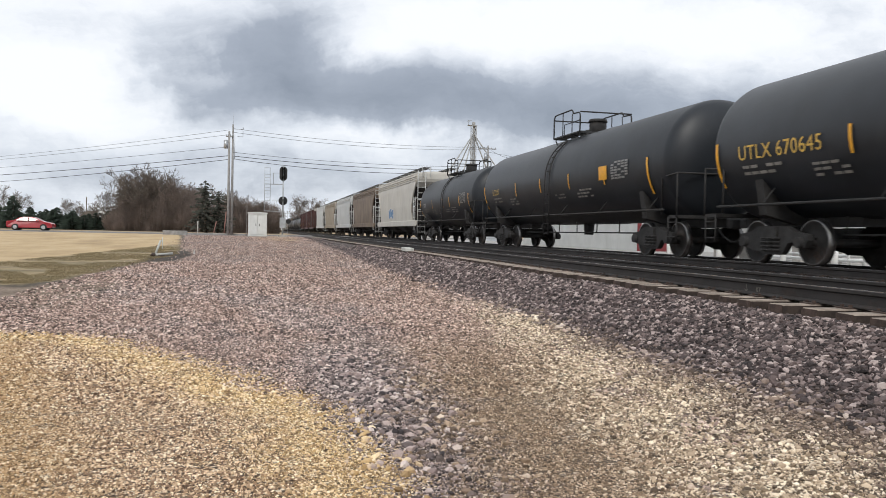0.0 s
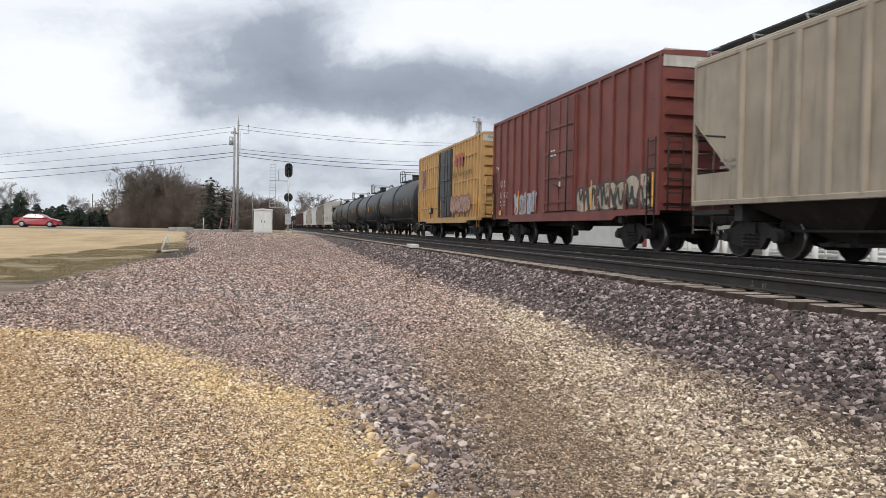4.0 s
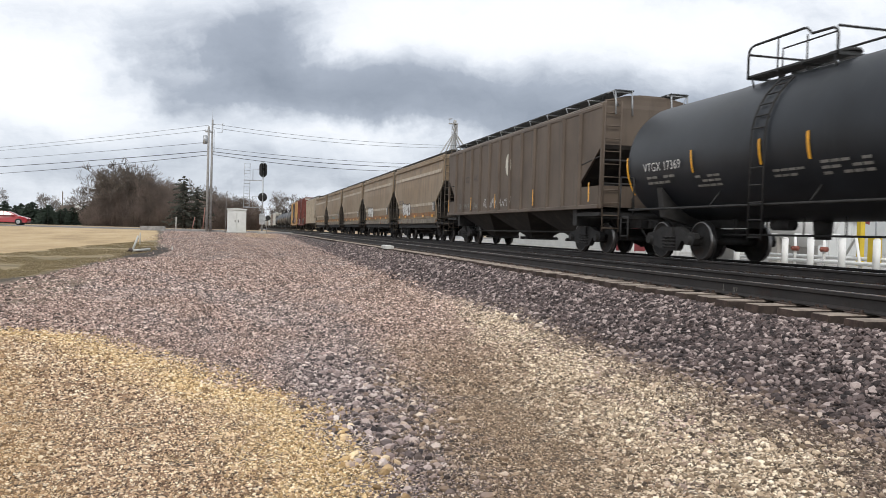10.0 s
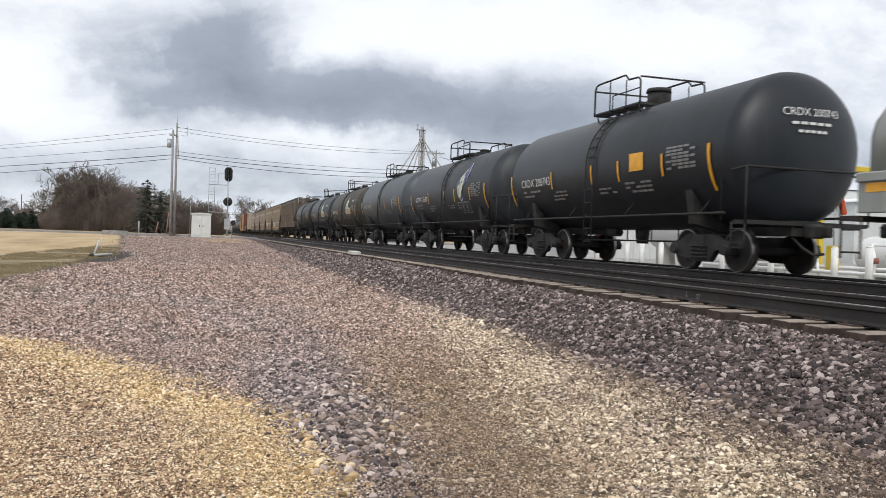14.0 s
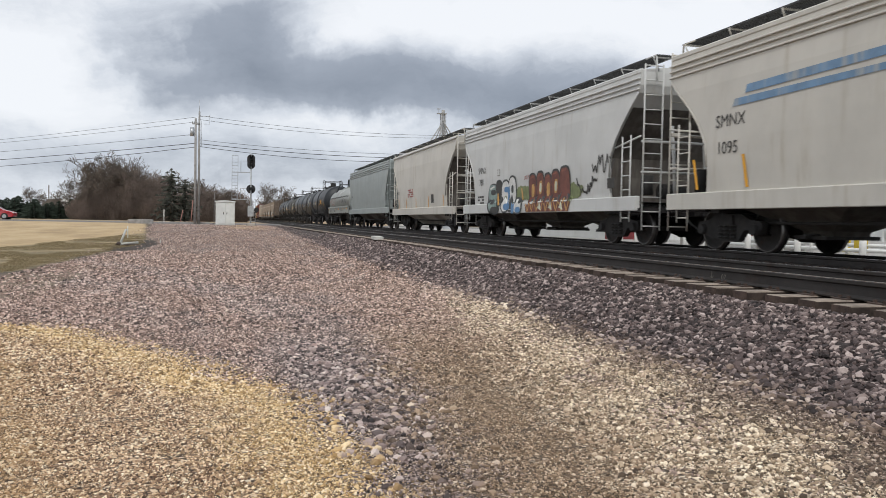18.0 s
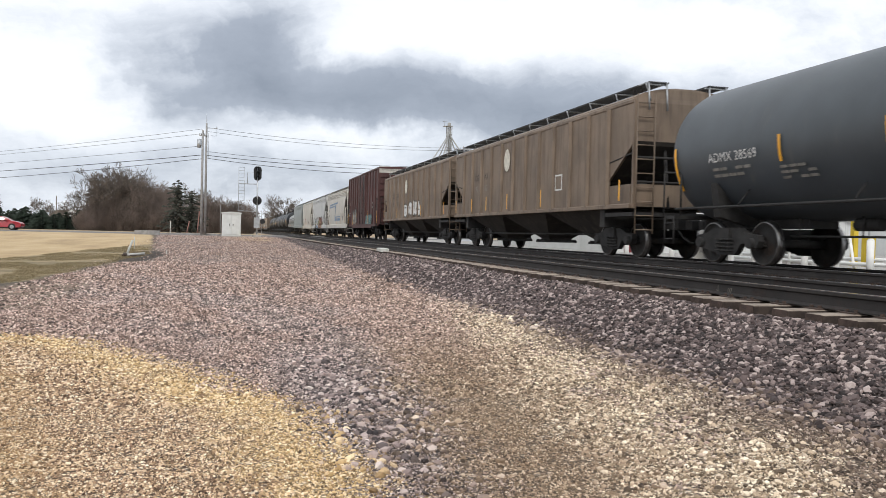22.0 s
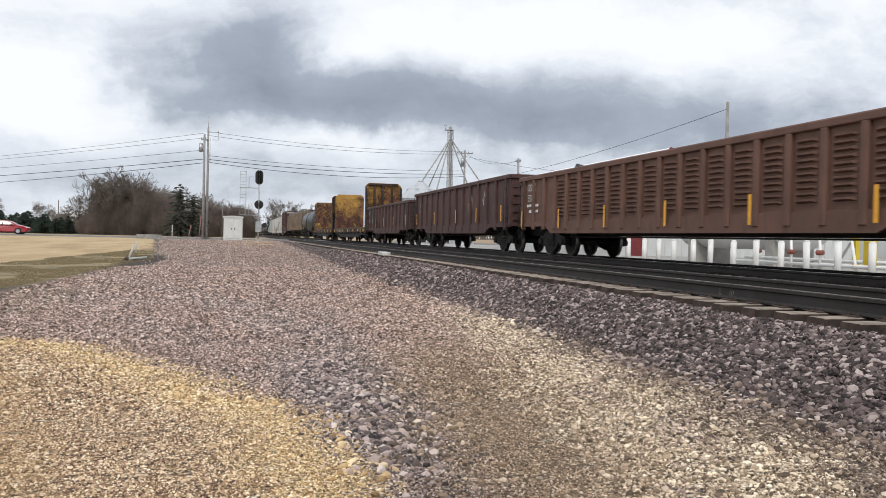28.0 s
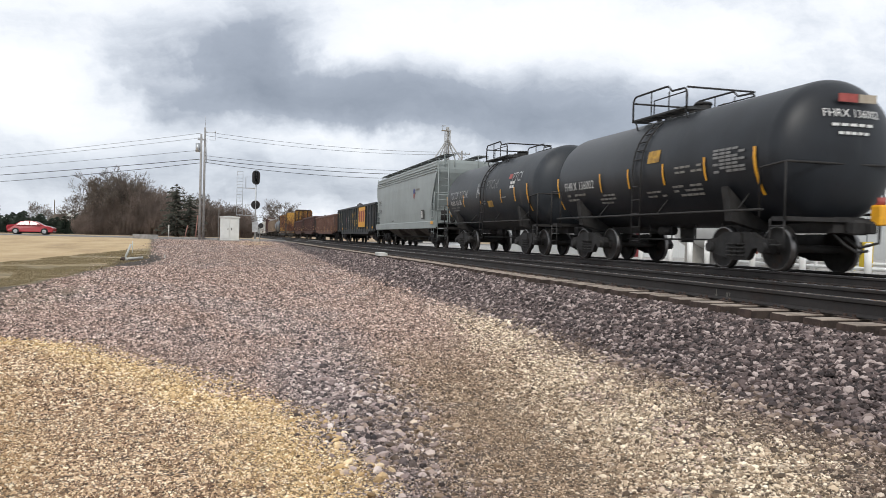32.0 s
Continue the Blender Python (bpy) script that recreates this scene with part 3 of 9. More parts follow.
def zone_colour(t, island=None):
    """Gravel colours by place: buff in the yard, a gold rim, violet-grey quartzite, tan wheel track, pale fringe, grey ballast."""
    pos = t.n("ShaderNodeNewGeometry", out=0)
    sep = t.nt.nodes.new("ShaderNodeSeparateXYZ")
    t.nt.links.new(pos, sep.inputs[0])
    x, y, _ = sep.outputs
    big = t.m("SUBTRACT", t.noise(pos, 0.55, 5.0, 0.65), 0.5)
    fine = t.m("SUBTRACT", t.noise(pos, 3.0, 4.0, 0.6), 0.5)
    wob = t.m("ADD", t.m("MULTIPLY", big, 1.3), t.m("MULTIPLY", fine, 1.2))
    crevice_shade = None
    if island is None:
        cell = t.n("ShaderNodeTexVoronoi", out=1, Vector=pos, Scale=32.0)
        pick = t.nt.nodes.new("ShaderNodeSeparateColor")
        t.nt.links.new(cell, pick.inputs[0])
        island, stray = t.m("MULTIPLY", pick.outputs[0], 0.96), t.m("SUBTRACT", pick.outputs[1], 0.5)
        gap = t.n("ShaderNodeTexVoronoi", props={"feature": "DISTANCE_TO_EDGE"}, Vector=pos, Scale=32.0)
        crevice_shade = t.ramp(gap, 0.01, 0.16)
    else:
        stray = t.m("SUBTRACT", t.m("FRACT", t.m("MULTIPLY", island, 37.7)), 0.5)
    # the yard's own gravel lies inside a bow, its distance taken square to four straight runs
    inside = None
    for c, k, n in ((11.06, 0.26, 1.03), (8.14, 1.53, 1.83), (7.86, 1.95, 2.19), (11.6, 8.6, 8.66)):
        d = t.m("DIVIDE", t.m("SUBTRACT", t.m("SUBTRACT", c, t.m("MULTIPLY", x, k)), y), n)
        inside = d if inside is None else t.m("MINIMUM", inside, d)
    inside = t.m("ADD", t.m("ADD", inside, t.m("MULTIPLY", wob, 0.70)), t.m("MULTIPLY", stray, 0.60))
    yard_in = t.ramp(inside, -0.10, 0.06)
    gold = t.m("MULTIPLY", yard_in, t.ramp(inside, 0.95, 0.35))
    gold = t.m("MULTIPLY", gold, t.ramp(t.m("ADD", t.noise(pos, 0.9, 4.0, 0.65), t.m("MULTIPLY", stray, 0.30)), 0.26, 0.42))
    ochre = t.m("MULTIPLY", yard_in, t.ramp(t.m("ADD", t.m("ADD", x, t.m("MULTIPLY", y, 0.30)), t.m("MULTIPLY", wob, 0.6)), 0.80, 0.05))
    # the wheel track runs beside the bank, a pale fringe between them
    off = t.m("SUBTRACT", t.m("ADD", t.m("ADD", x, t.m("MULTIPLY", stray, 0.80)), t.m("MULTIPLY", wob, 1.05)), t.m("ADD", 1.33, t.m("MULTIPLY", y, 0.128)))
    tan = t.m("MULTIPLY", t.ramp(off, -1.15, -0.25), t.ramp(off, 0.95, 0.50))
    tan = t.m("MULTIPLY", tan, t.m("ADD", 0.12, t.m("MULTIPLY", t.ramp(y, 13.0, 6.5), 0.80)))
    pale = t.m("MULTIPLY", t.ramp(off, 0.45, 0.85), t.ramp(t.m("SUBTRACT", t.m("ADD", t.m("ADD", x, t.m("MULTIPLY", wob, 0.5)), t.m("MULTIPLY", stray, 0.5)), t.m("MULTIPLY", y, 0.085)), 3.42, 3.12))
    pale = t.m("MULTIPLY", pale, t.ramp(t.m("ADD", t.noise(pos, 1.3, 5.0, 0.7), t.m("MULTIPLY", stray, 0.3)), 0.34, 0.46))
    pale = t.m("MULTIPLY", pale, t.ramp(y, 17.0, 11.0))
    stone = t.ramp(t.m("ADD", x, t.m("MULTIPLY", stray, 0.5)), 4.0, 4.35)
    grit = t.m("MULTIPLY", t.ramp(off, 0.9, 1.3), t.ramp(y, 17.0, 11.0))
    k = island
    violet = t.stops(k, [(0.0, (0.028, 0.021, 0.022)), (0.35, (0.165, 0.133, 0.120)), (0.65, (0.390, 0.290, 0.258)), (0.9, (0.650, 0.520, 0.465)), (1.0, (0.820, 0.710, 0.640))])
    brown = t.stops(k, [(0.0, (0.034, 0.024, 0.020)), (0.35, (0.195, 0.133, 0.109)), (0.65, (0.405, 0.285, 0.238)), (0.9, (0.650, 0.500, 0.428)), (1.0, (0.800, 0.680, 0.600))])
    mixed = t.stops(k, [(0.0, (0.045, 0.025, 0.015)), (0.3, (0.245, 0.150, 0.094)), (0.6, (0.520, 0.360, 0.222)), (0.85, (0.780, 0.610, 0.425)), (1.0, (0.920, 0.840, 0.670))])
    yellow = t.stops(k, [(0.0, (0.16, 0.098, 0.045)), (0.35, (0.49, 0.330, 0.155)), (0.7, (0.70, 0.520, 0.290)), (1.0, (0.90, 0.78, 0.57))])
    dust = t.stops(k, [(0.0, (0.150, 0.090, 0.045)), (0.4, (0.400, 0.256, 0.130)), (0.75, (0.535, 0.380, 0.220)), (1.0, (0.770, 0.640, 0.460))])
    path = t.stops(k, [(0.0, (0.070, 0.046, 0.028)), (0.5, (0.250, 0.172, 0.108)), (0.85, (0.420, 0.308, 0.205)), (1.0, (0.680, 0.560, 0.420))])
    light = t.stops(k, [(0.0, (0.060, 0.042, 0.028)), (0.30, (0.270, 0.200, 0.132)), (0.65, (0.560, 0.440, 0.315)), (1.0, (0.900, 0.800, 0.640))])
    dirt = t.stops(k, [(0.0, (0.040, 0.028, 0.021)), (0.5, (0.155, 0.110, 0.083)), (0.85, (0.300, 0.225, 0.175)), (1.0, (0.60, 0.50, 0.42))])
    bank = t.stops(k, [(0.0, (0.017, 0.013, 0.013)), (0.4, (0.068, 0.051, 0.049)), (0.75, (0.150, 0.113, 0.107)), (1.0, (0.43, 0.355, 0.330))])
    # brown and lavender gravel lie in long drifts
    drift = t.noise(t.n("ShaderNodeVectorMath", props={"operation": "MULTIPLY"}, i0=pos, i1=(0.55, 0.28, 1.0)), 0.9, 5.0, 0.62)
    heap = t.ramp(t.m("ABSOLUTE", t.m("SUBTRACT", t.m("ADD", x, t.m("MULTIPLY", t.m("POWER", t.m("SUBTRACT", y, 7.5), 2.0), 0.015)), 1.15)), 0.9, 0.3)
    far = t.ramp(y, 13.0, 32.0)
    violet = t.mix(t.ramp(t.m("ADD", t.m("SUBTRACT", drift, t.m("MULTIPLY", heap, 0.14)), t.m("MULTIPLY", far, 0.08)), 0.34, 0.56), violet, brown)
    slate = t.stops(k, [(0.0, (0.020, 0.017, 0.019)), (0.5, (0.125, 0.100, 0.102)), (0.85, (0.285, 0.240, 0.236)), (1.0, (0.56, 0.50, 0.48))])
    core = t.m("MULTIPLY", t.m("MULTIPLY", heap, t.ramp(t.m("ADD", y, t.m("MULTIPLY", stray, 2.0)), 10.0, 8.2)), 0.55)
    col = t.mix(core, t.mix(grit, violet, dirt), slate)
    col = t.mix(yard_in, col, mixed)
    col = t.mix(ochre, col, dust)
    col = t.mix(gold, col, yellow)
    col = t.mix(tan, col, path)
    col = t.mix(pale, col, light)
    col = t.mix(stone, col, bank)
    if crevice_shade is not None:
        # gaps between stones painted darker, for the shade and soil down in them
        depth = t.m("ADD", 0.30, t.m("MULTIPLY", crevice_shade, 0.70))
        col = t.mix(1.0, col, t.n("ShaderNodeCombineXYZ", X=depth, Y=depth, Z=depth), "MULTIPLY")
    return col, pos, x, y, big, fine


def ground_material():
    mat = bpy.data.materials.new("ground")
    mat.use_nodes = True
    t = Tree(mat)
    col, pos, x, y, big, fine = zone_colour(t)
    wob = t.m("ADD", t.m("MULTIPLY", big, 5.0), t.m("MULTIPLY", fine, 1.5))
    # lawn on the open side, a bare earth verge below it, dry straw field behind
    edge = t.m("ADD", x, t.m("MULTIPLY", wob, 0.22))
    past = t.m("ADD", y, t.m("MULTIPLY", wob, 0.5))
    lean = t.m("ADD", edge, t.m("MAXIMUM", t.m("SUBTRACT", 7.35, t.m("MULTIPLY", y, 0.10)), t.m("MULTIPLY", y, 0.093)))
    turf = t.m("MULTIPLY", t.ramp(lean, 0.15, -0.25), t.ramp(past, 20.4, 21.2))
    dirt = t.m("MULTIPLY", t.m("MULTIPLY", t.ramp(edge, -3.0, -3.6), t.ramp(past, 14.4, 15.6)), t.ramp(y, 27.0, 21.0))
    dirt = t.m("MULTIPLY", dirt, 0.85)
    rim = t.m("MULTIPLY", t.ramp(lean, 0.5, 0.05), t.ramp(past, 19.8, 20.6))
    grain = t.noise(pos, 12.0, 5.0, 0.7)
    wave = t.noise(t.n("ShaderNodeVectorMath", props={"operation": "MULTIPLY"}, i0=pos, i1=(0.35, 1.0, 1.0)), 1.1, 6.0, 0.7)
    green = t.mix(t.ramp(wave, 0.38, 0.62), t.stops(grain, [(0.3, (0.120, 0.096, 0.050)), (0.7, (0.220, 0.178, 0.098))]), t.stops(grain, [(0.3, (0.25, 0.190, 0.105)), (0.7, (0.41, 0.315, 0.180))]))
    straw = t.stops(t.noise(t.n("ShaderNodeVectorMath", props={"operation": "MULTIPLY"}, i0=pos, i1=(0.5, 0.22, 1.0)), 0.9, 7.0, 0.7), [(0.3, (0.33, 0.235, 0.130)), (0.5, (0.46, 0.335, 0.185)), (0.75, (0.56, 0.44, 0.27))])
    soil = t.mix(t.ramp(wave, 0.4, 0.6), t.stops(grain, [(0.3, (0.110, 0.080, 0.056)), (0.7, (0.20, 0.150, 0.108))]), t.stops(grain, [(0.3, (0.19, 0.145, 0.10)), (0.7, (0.30, 0.235, 0.168))]))
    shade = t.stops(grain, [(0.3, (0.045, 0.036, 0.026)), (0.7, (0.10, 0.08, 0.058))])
    field = t.ramp(t.m("ADD", t.m("SUBTRACT", edge, t.m("MULTIPLY", y, 0.19)), 14.6), 0.5, -0.5)
    tuft = t.m("ADD", t.m("POWER", t.m("DIVIDE", t.m("SUBTRACT", edge, 1.6), 2.0), 2.0), t.m("POWER", t.m("DIVIDE", t.m("SUBTRACT", y, 73.0), 11.0), 2.0))
    col = t.mix(dirt, col, soil)
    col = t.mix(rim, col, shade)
    col = t.mix(turf, col, t.mix(field, green, straw))
    col = t.mix(t.ramp(tuft, 1.3, 0.6), col, straw)
    ex = t.m("POWER", t.m("DIVIDE", t.m("ADD", edge, 3.85), 0.85), 2.0)
    ey = t.m("POWER", t.m("DIVIDE", t.m("SUBTRACT", y, 36.6), 5.0), 2.0)
    col = t.mix(t.ramp(t.m("ADD", ex, ey), 1.25, 0.75), col, t.stops(grain, [(0.3, (0.026, 0.019, 0.014)), (0.7, (0.062, 0.048, 0.035))]))
    # far land: straw and plough
    far = t.ramp(y, 99.0, 103.0)
    col = t.mix(t.m("MAXIMUM", far, t.ramp(x, 60.0, 70.0)), col, t.mix(0.5, straw, soil))
    yard = t.m("MULTIPLY", t.ramp(x, 13.6, 14.6), t.ramp(y, 103.0, 99.0))
    concrete = t.stops(t.noise(pos, 2.0, 6.0, 0.6), [(0.3, (0.26, 0.25, 0.235)), (0.7, (0.42, 0.41, 0.39))])
    col = t.mix(yard, col, concrete)
    h = t.m("ADD", t.noise(pos, 30.0, 4.0, 0.7), t.m("MULTIPLY", t.noise(pos, 9.0, 3.0), 0.6))
    finish(t, col, 0.93, 0.0, h, 0.9, 0.03)
    return mat


def spread(lo, hi, fine_lo, fine_hi, step, grow=1.12):
    """Grid lines: even between fine_lo and fine_hi, wider and wider outside."""
    out = list(np.arange(fine_lo, fine_hi, step))
    a, d = fine_lo, step
    while a > lo:
        d *= grow
        a -= d
        out.insert(0, a)
    a, d = out[-1], step
    while a < hi:
        d *= grow
        a += d
        out.append(a)
    return out


def build_ground():
    xs = sorted(set(spread(-900, 900, -6.0, 5.4, 0.13)) | {4.25, 5.5, 12.9, 14.5, 13.6})
    ys = spread(-700, 2500, 3.0, 19.0, 0.17, 1.09)
    v = []
    for y in ys:
        for x in xs:
            z = ground_z(x, y)
            if -12 < x < 5.6 and y < 60:
                p = Vector((x, y, 0))
                z += 0.035 * noise.noise(p * 0.6) + 0.015 * noise.noise(p * 2.1) + 0.012 * noise.noise(p * 6.0)
                if 4.2 < x < 5.5:
                    z += 0.03 * noise.noise(p * 3.0)
            v.append((x, y, z))
    n = len(xs)
    f = [(j * n + i, j * n + i + 1, (j + 1) * n + i + 1, (j + 1) * n + i) for j in range(len(ys) - 1) for i in range(n - 1)]
    me = bpy.data.meshes.new("ground")
    me.from_pydata(v, [], f)
    me.polygons.foreach_set("use_smooth", [True] * len(f))
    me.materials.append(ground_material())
    ob = new("ground", me)
    tagged(ob, "gravel yard with buff, violet and grey stones beside dry lawn", "ground", kind="structure")


build_ground()

# the road over the tracks
M["asphalt"] = surface("asphalt", (0.16, 0.155, 0.15), 0.2, 0.8, 0.9, bump=0.4, grain=40.0, dirt=(0.24, 0.22, 0.20), dirt_at=(0.5, 0.8), streak=False)
M["concrete"] = surface("concrete", (0.36, 0.345, 0.32), 0.15, 2.0, 0.9, bump=0.3, grain=40.0, dirt=(0.22, 0.20, 0.18), dirt_at=(0.55, 0.8), streak=False)


def build_road():
    g = Geo()
    g.prism([(91.5, 0.74), (91.8, 0.86), (95.5, 0.93), (99.2, 0.86), (99.5, 0.74)], "x", -400, 400)
    tagged(new("road", g.mesh("road", M["asphalt"])), "worn grey asphalt road over the railway crossing", "road", kind="structure")


build_road()

# ---- the two tracks ----
RAIL_SHAPE = [(-0.076, 0.0), (0.076, 0.0), (0.076, 0.012), (0.016, 0.034), (0.012, 0.125), (0.036, 0.142), (0.036, 0.172), (0.024, 0.181), (-0.024, 0.181),
              (-0.036, 0.172), (-0.036, 0.142), (-0.012, 0.125), (-0.016, 0.034), (-0.076, 0.012)]


def build_track(name, cx, label, ties):
    track = thing(name, label, "railway track", (cx, 0, 0), kind="structure")
    for side in (-1, 1):
        x = side * 0.755
        g = Geo()
        g.prism([(x + a, RAIL - 0.181 + b) for a, b in RAIL_SHAPE], "y", -640, 1500)
        rail = part("rail", g, M["rail_steel"], track, "rusty steel rail with a polished head")
        g = Geo()
        g.box(x - 0.026, x + 0.026, -640, 1500, RAIL - 0.0005, RAIL + 0.003)
        part("rail_head", g, M["bright_steel"], rail, "polished running surface")
    top = RAIL - 0.181 - 0.012
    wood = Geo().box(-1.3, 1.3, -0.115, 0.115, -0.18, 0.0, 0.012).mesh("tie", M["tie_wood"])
    wood.materials.append(M["tie_side_shade"])   # sides darkened for gap shade over creosote and dirt, the tops have bleached
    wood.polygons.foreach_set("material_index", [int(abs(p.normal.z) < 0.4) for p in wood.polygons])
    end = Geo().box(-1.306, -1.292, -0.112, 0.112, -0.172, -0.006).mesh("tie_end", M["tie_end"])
    plate = Geo()
    for side in (-1, 1):
        plate.box(side * 0.755 - 0.17, side * 0.755 + 0.17, -0.095, 0.095, 0.0, 0.013)
        for dx in (-0.11, 0.11):
            for dy in (-0.06, 0.06):
                plate.box(side * 0.755 + dx - 0.014, side * 0.755 + dx + 0.014, dy - 0.014, dy + 0.014, 0.013, 0.040)
    plate = plate.mesh("tie_plate", M["plate_iron"])
    rng = random.Random(4)
    for i in range(ties):
        y = -1.0 + i * 0.5 + rng.uniform(-0.03, 0.03)
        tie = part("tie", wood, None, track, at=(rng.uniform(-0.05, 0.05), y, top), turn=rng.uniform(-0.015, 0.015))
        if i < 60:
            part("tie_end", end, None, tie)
        if i < 120:
            part("tie_plate", plate, None, tie)
    rest = Geo()
    for i in [*range(-1270, 0), *range(ties, ties + 500)]:
        rest.box(-1.3, 1.3, -1.0 + i * 0.5 - 0.115, -1.0 + i * 0.5 + 0.115, top - 0.18, top)
    tagged(part("ties_beyond", rest, M["tie_wood"], track), kind="stuff")


build_track("track_near", NEAR, "empty main track with rusty rails on weathered wooden ties", 260)
build_track("track_far", FAR, "main track under the passing freight train", 60)

# chalk marks on the web of the near rail
M["chalk"] = surface("chalk", (0.16, 0.15, 0.13), 0.2, 8.0, 0.9)


def rail_mark():
    mark = thing("rail_marking", "faint painted arrow and the figures 07 on the rail", "marking")
    sk = lambda y, z: NEAR - 0.755 - 0.014
    v, f = type_mesh("07", 0.095)
    part("figures", Geo().add([(sk(0, 0) - 0.003, 8.62 - a, RAIL - 0.155 + b) for a, b, _ in v], f), M["chalk"], mark)
    g = Geo()
    for a, b, c, d in ((0, 0.09, 0, 0.0), (0.03, 0.03, 0, 0.0), (-0.03, 0.03, 0, 0.0)):
        q = [(8.82 - a - 0.006, b), (8.82 - a + 0.006, b), (8.82 - c + 0.006, d), (8.82 - c - 0.006, d)]
        g.add([(sk(0, 0) - 0.003, p, RAIL - 0.155 + r) for p, r in q], [(0, 1, 2, 3)])
    part("arrow", g, M["chalk"], mark)


rail_mark()

# ---- the train ----
WHEEL = 0.457
CARS = []           # (thing, place of its middle along the track at the start)
WHEELSETS = {-1: [], 1: []}


def bogie_meshes():
    g = Geo()
    shape = [(-1.10, 0.50), (-1.06, 0.62), (-0.72, 0.66), (-0.42, 0.78), (0.42, 0.78), (0.72, 0.66), (1.06, 0.62), (1.10, 0.50), (1.02, 0.36), (0.78, 0.36), (0.70, 0.46),
             (0.52, 0.44), (0.36, 0.24), (0.28, 0.20), (-0.28, 0.20), (-0.36, 0.24), (-0.52, 0.44), (-0.70, 0.46), (-0.78, 0.36), (-1.02, 0.36)]
    for s in (-1, 1):
        c = 1.02 * s
        k = len(g.v)
        n = len(shape)
        for x in (c - 0.07, c + 0.07):
            g.v += [(x, a, b) for a, b in shape]
        # quads over the hooked outline, top row against bottom row
        half = n // 2
        for i in range(half - 1):
            a, b, c1, d = i, i + 1, n - 2 - i, n - 1 - i
            g.f += [(k + a, k + b, k + c1, k + d), (k + n + a, k + n + b, k + n + c1, k + n + d)]
            g.s += [False, False]
        g.f += [(k + i, k + (i + 1) % n, k + n + (i + 1) % n, k + n + i) for i in range(n)]
        g.s += [False] * n
        for y in (-0.89, 0.89):   # axle boxes
            g.cyl((c - 0.12 * s, y, WHEEL), (c + 0.16 * s, y, WHEEL), 0.13, 0.11, 10)
        for y in (-0.2, 0.0, 0.2):   # springs
            for zz in range(4):
                g.cyl((c + 0.09 * s, y, 0.27 + zz * 0.08), (c + 0.09 * s, y, 0.31 + zz * 0.08), 0.075, 0.075, 8)
    g.box(-1.15, 1.15, -0.2, 0.2, 0.52, 0.76)
    frame_mesh = g.mesh("bogie", M["iron"])
    w = Geo()
    w.cyl((-0.95, 0, 0), (0.95, 0, 0), 0.085, 0.085, 10)
    for s in (-1, 1):
        prof = [(0.800, 0.10), (0.800, 0.18), (0.765, 0.22), (0.755, 0.38), (0.800, 0.42), (0.805, 0.450), (0.720, 0.458), (0.690, 0.485), (0.672, 0.480), (0.672, 0.42), (0.735, 0.38), (0.740, 0.20), (0.66, 0.10)]
        rings = [[(s * a, b * math.cos(2 * math.pi * i / 28), b * math.sin(2 * math.pi * i / 28)) for i in range(28)] for a, b in prof]
        w.loft(rings, smooth=True, caps=False)
        for i in range(3):   # bosses that show the turning
            a = 2 * math.pi * i / 3
            w.cyl((s * 0.79, 0.12 * math.cos(a), 0.12 * math.sin(a)), (s * 0.97, 0.07 * math.cos(a), 0.07 * math.sin(a)), 0.025, 0.025, 6)
    t = w
    plain = len(w.f)
    for s in (-1, 1):
        t.loft([[(s * a, b * math.cos(2 * math.pi * i / 28), b * math.sin(2 * math.pi * i / 28)) for i in range(28)] for a, b in ((0.806, 0.425), (0.809, 0.452), (0.722, 0.4595), (0.70, 0.4595))], smooth=True, caps=False)
    wheel_mesh = w.mesh("wheel_set", M["wheel_steel"])
    wheel_mesh.materials.append(M["tread_steel"])
    wheel_mesh.polygons.foreach_set("material_index", [int(i >= plain) for i in range(len(w.f))])
    return frame_mesh, wheel_mesh


FRAME_MESH, WHEEL_MESH = bogie_meshes()


def coupler_mesh():
    g = Geo()
    g.box(-0.09, 0.09, -0.75, 0.0, 0.80, 0.98, 0.02)
    g.box(-0.17, 0.17, 0.0, 0.24, 0.74, 1.02, 0.05)
    g.box(-0.20, -0.06, 0.20, 0.42, 0.76, 1.00, 0.05)
    g.tube([(0.25, -0.2, 0.75), (0.3, 0.15, 0.55), (0.22, 0.35, 0.42), (0.1, 0.5, 0.45)], 0.025)
    return g.mesh("coupler", M["iron"])


COUPLER = coupler_mesh()


def running_gear(car, half, inset, reach):
    """Two bogies with their wheel sets, and the couplers."""
    for s in (1, -1):
        b = part("bogie", FRAME_MESH, None, car, at=(0, s * (half - inset), 0))
        for e in (1, -1):
            w = part("wheel_set", WHEEL_MESH, None, b, at=(0, e * 0.89, WHEEL))
            WHEELSETS[e].append(w)
        part("coupler", COUPLER, None, car, at=(0, s * reach, 0), turn=0 if s > 0 else math.pi)


def start_car(name, label, front, length, category, group="cars of the freight train"):
    car = thing(name, label, category, (FAR, front - length / 2, RAIL), group=group)
    CARS.append((car, front - length / 2))
    return car


def ladder(g, x, y, z0, z1, width, along="y", step=0.36, r=0.016):
    """A ladder in the plane of a side (along y) or of an end (along x)."""
    d = (0, width / 2, 0) if along == "y" else (width / 2, 0, 0)
    for s in (-1, 1):
        g.tube([(x + s * d[0], y + s * d[1], z0), (x + s * d[0], y + s * d[1], z1)], r * 1.3)
    z = z0 + 0.1
    while z < z1:
        g.tube([(x - d[0], y - d[1], z), (x + d[0], y + d[1], z)], r)
        z += step
    return g


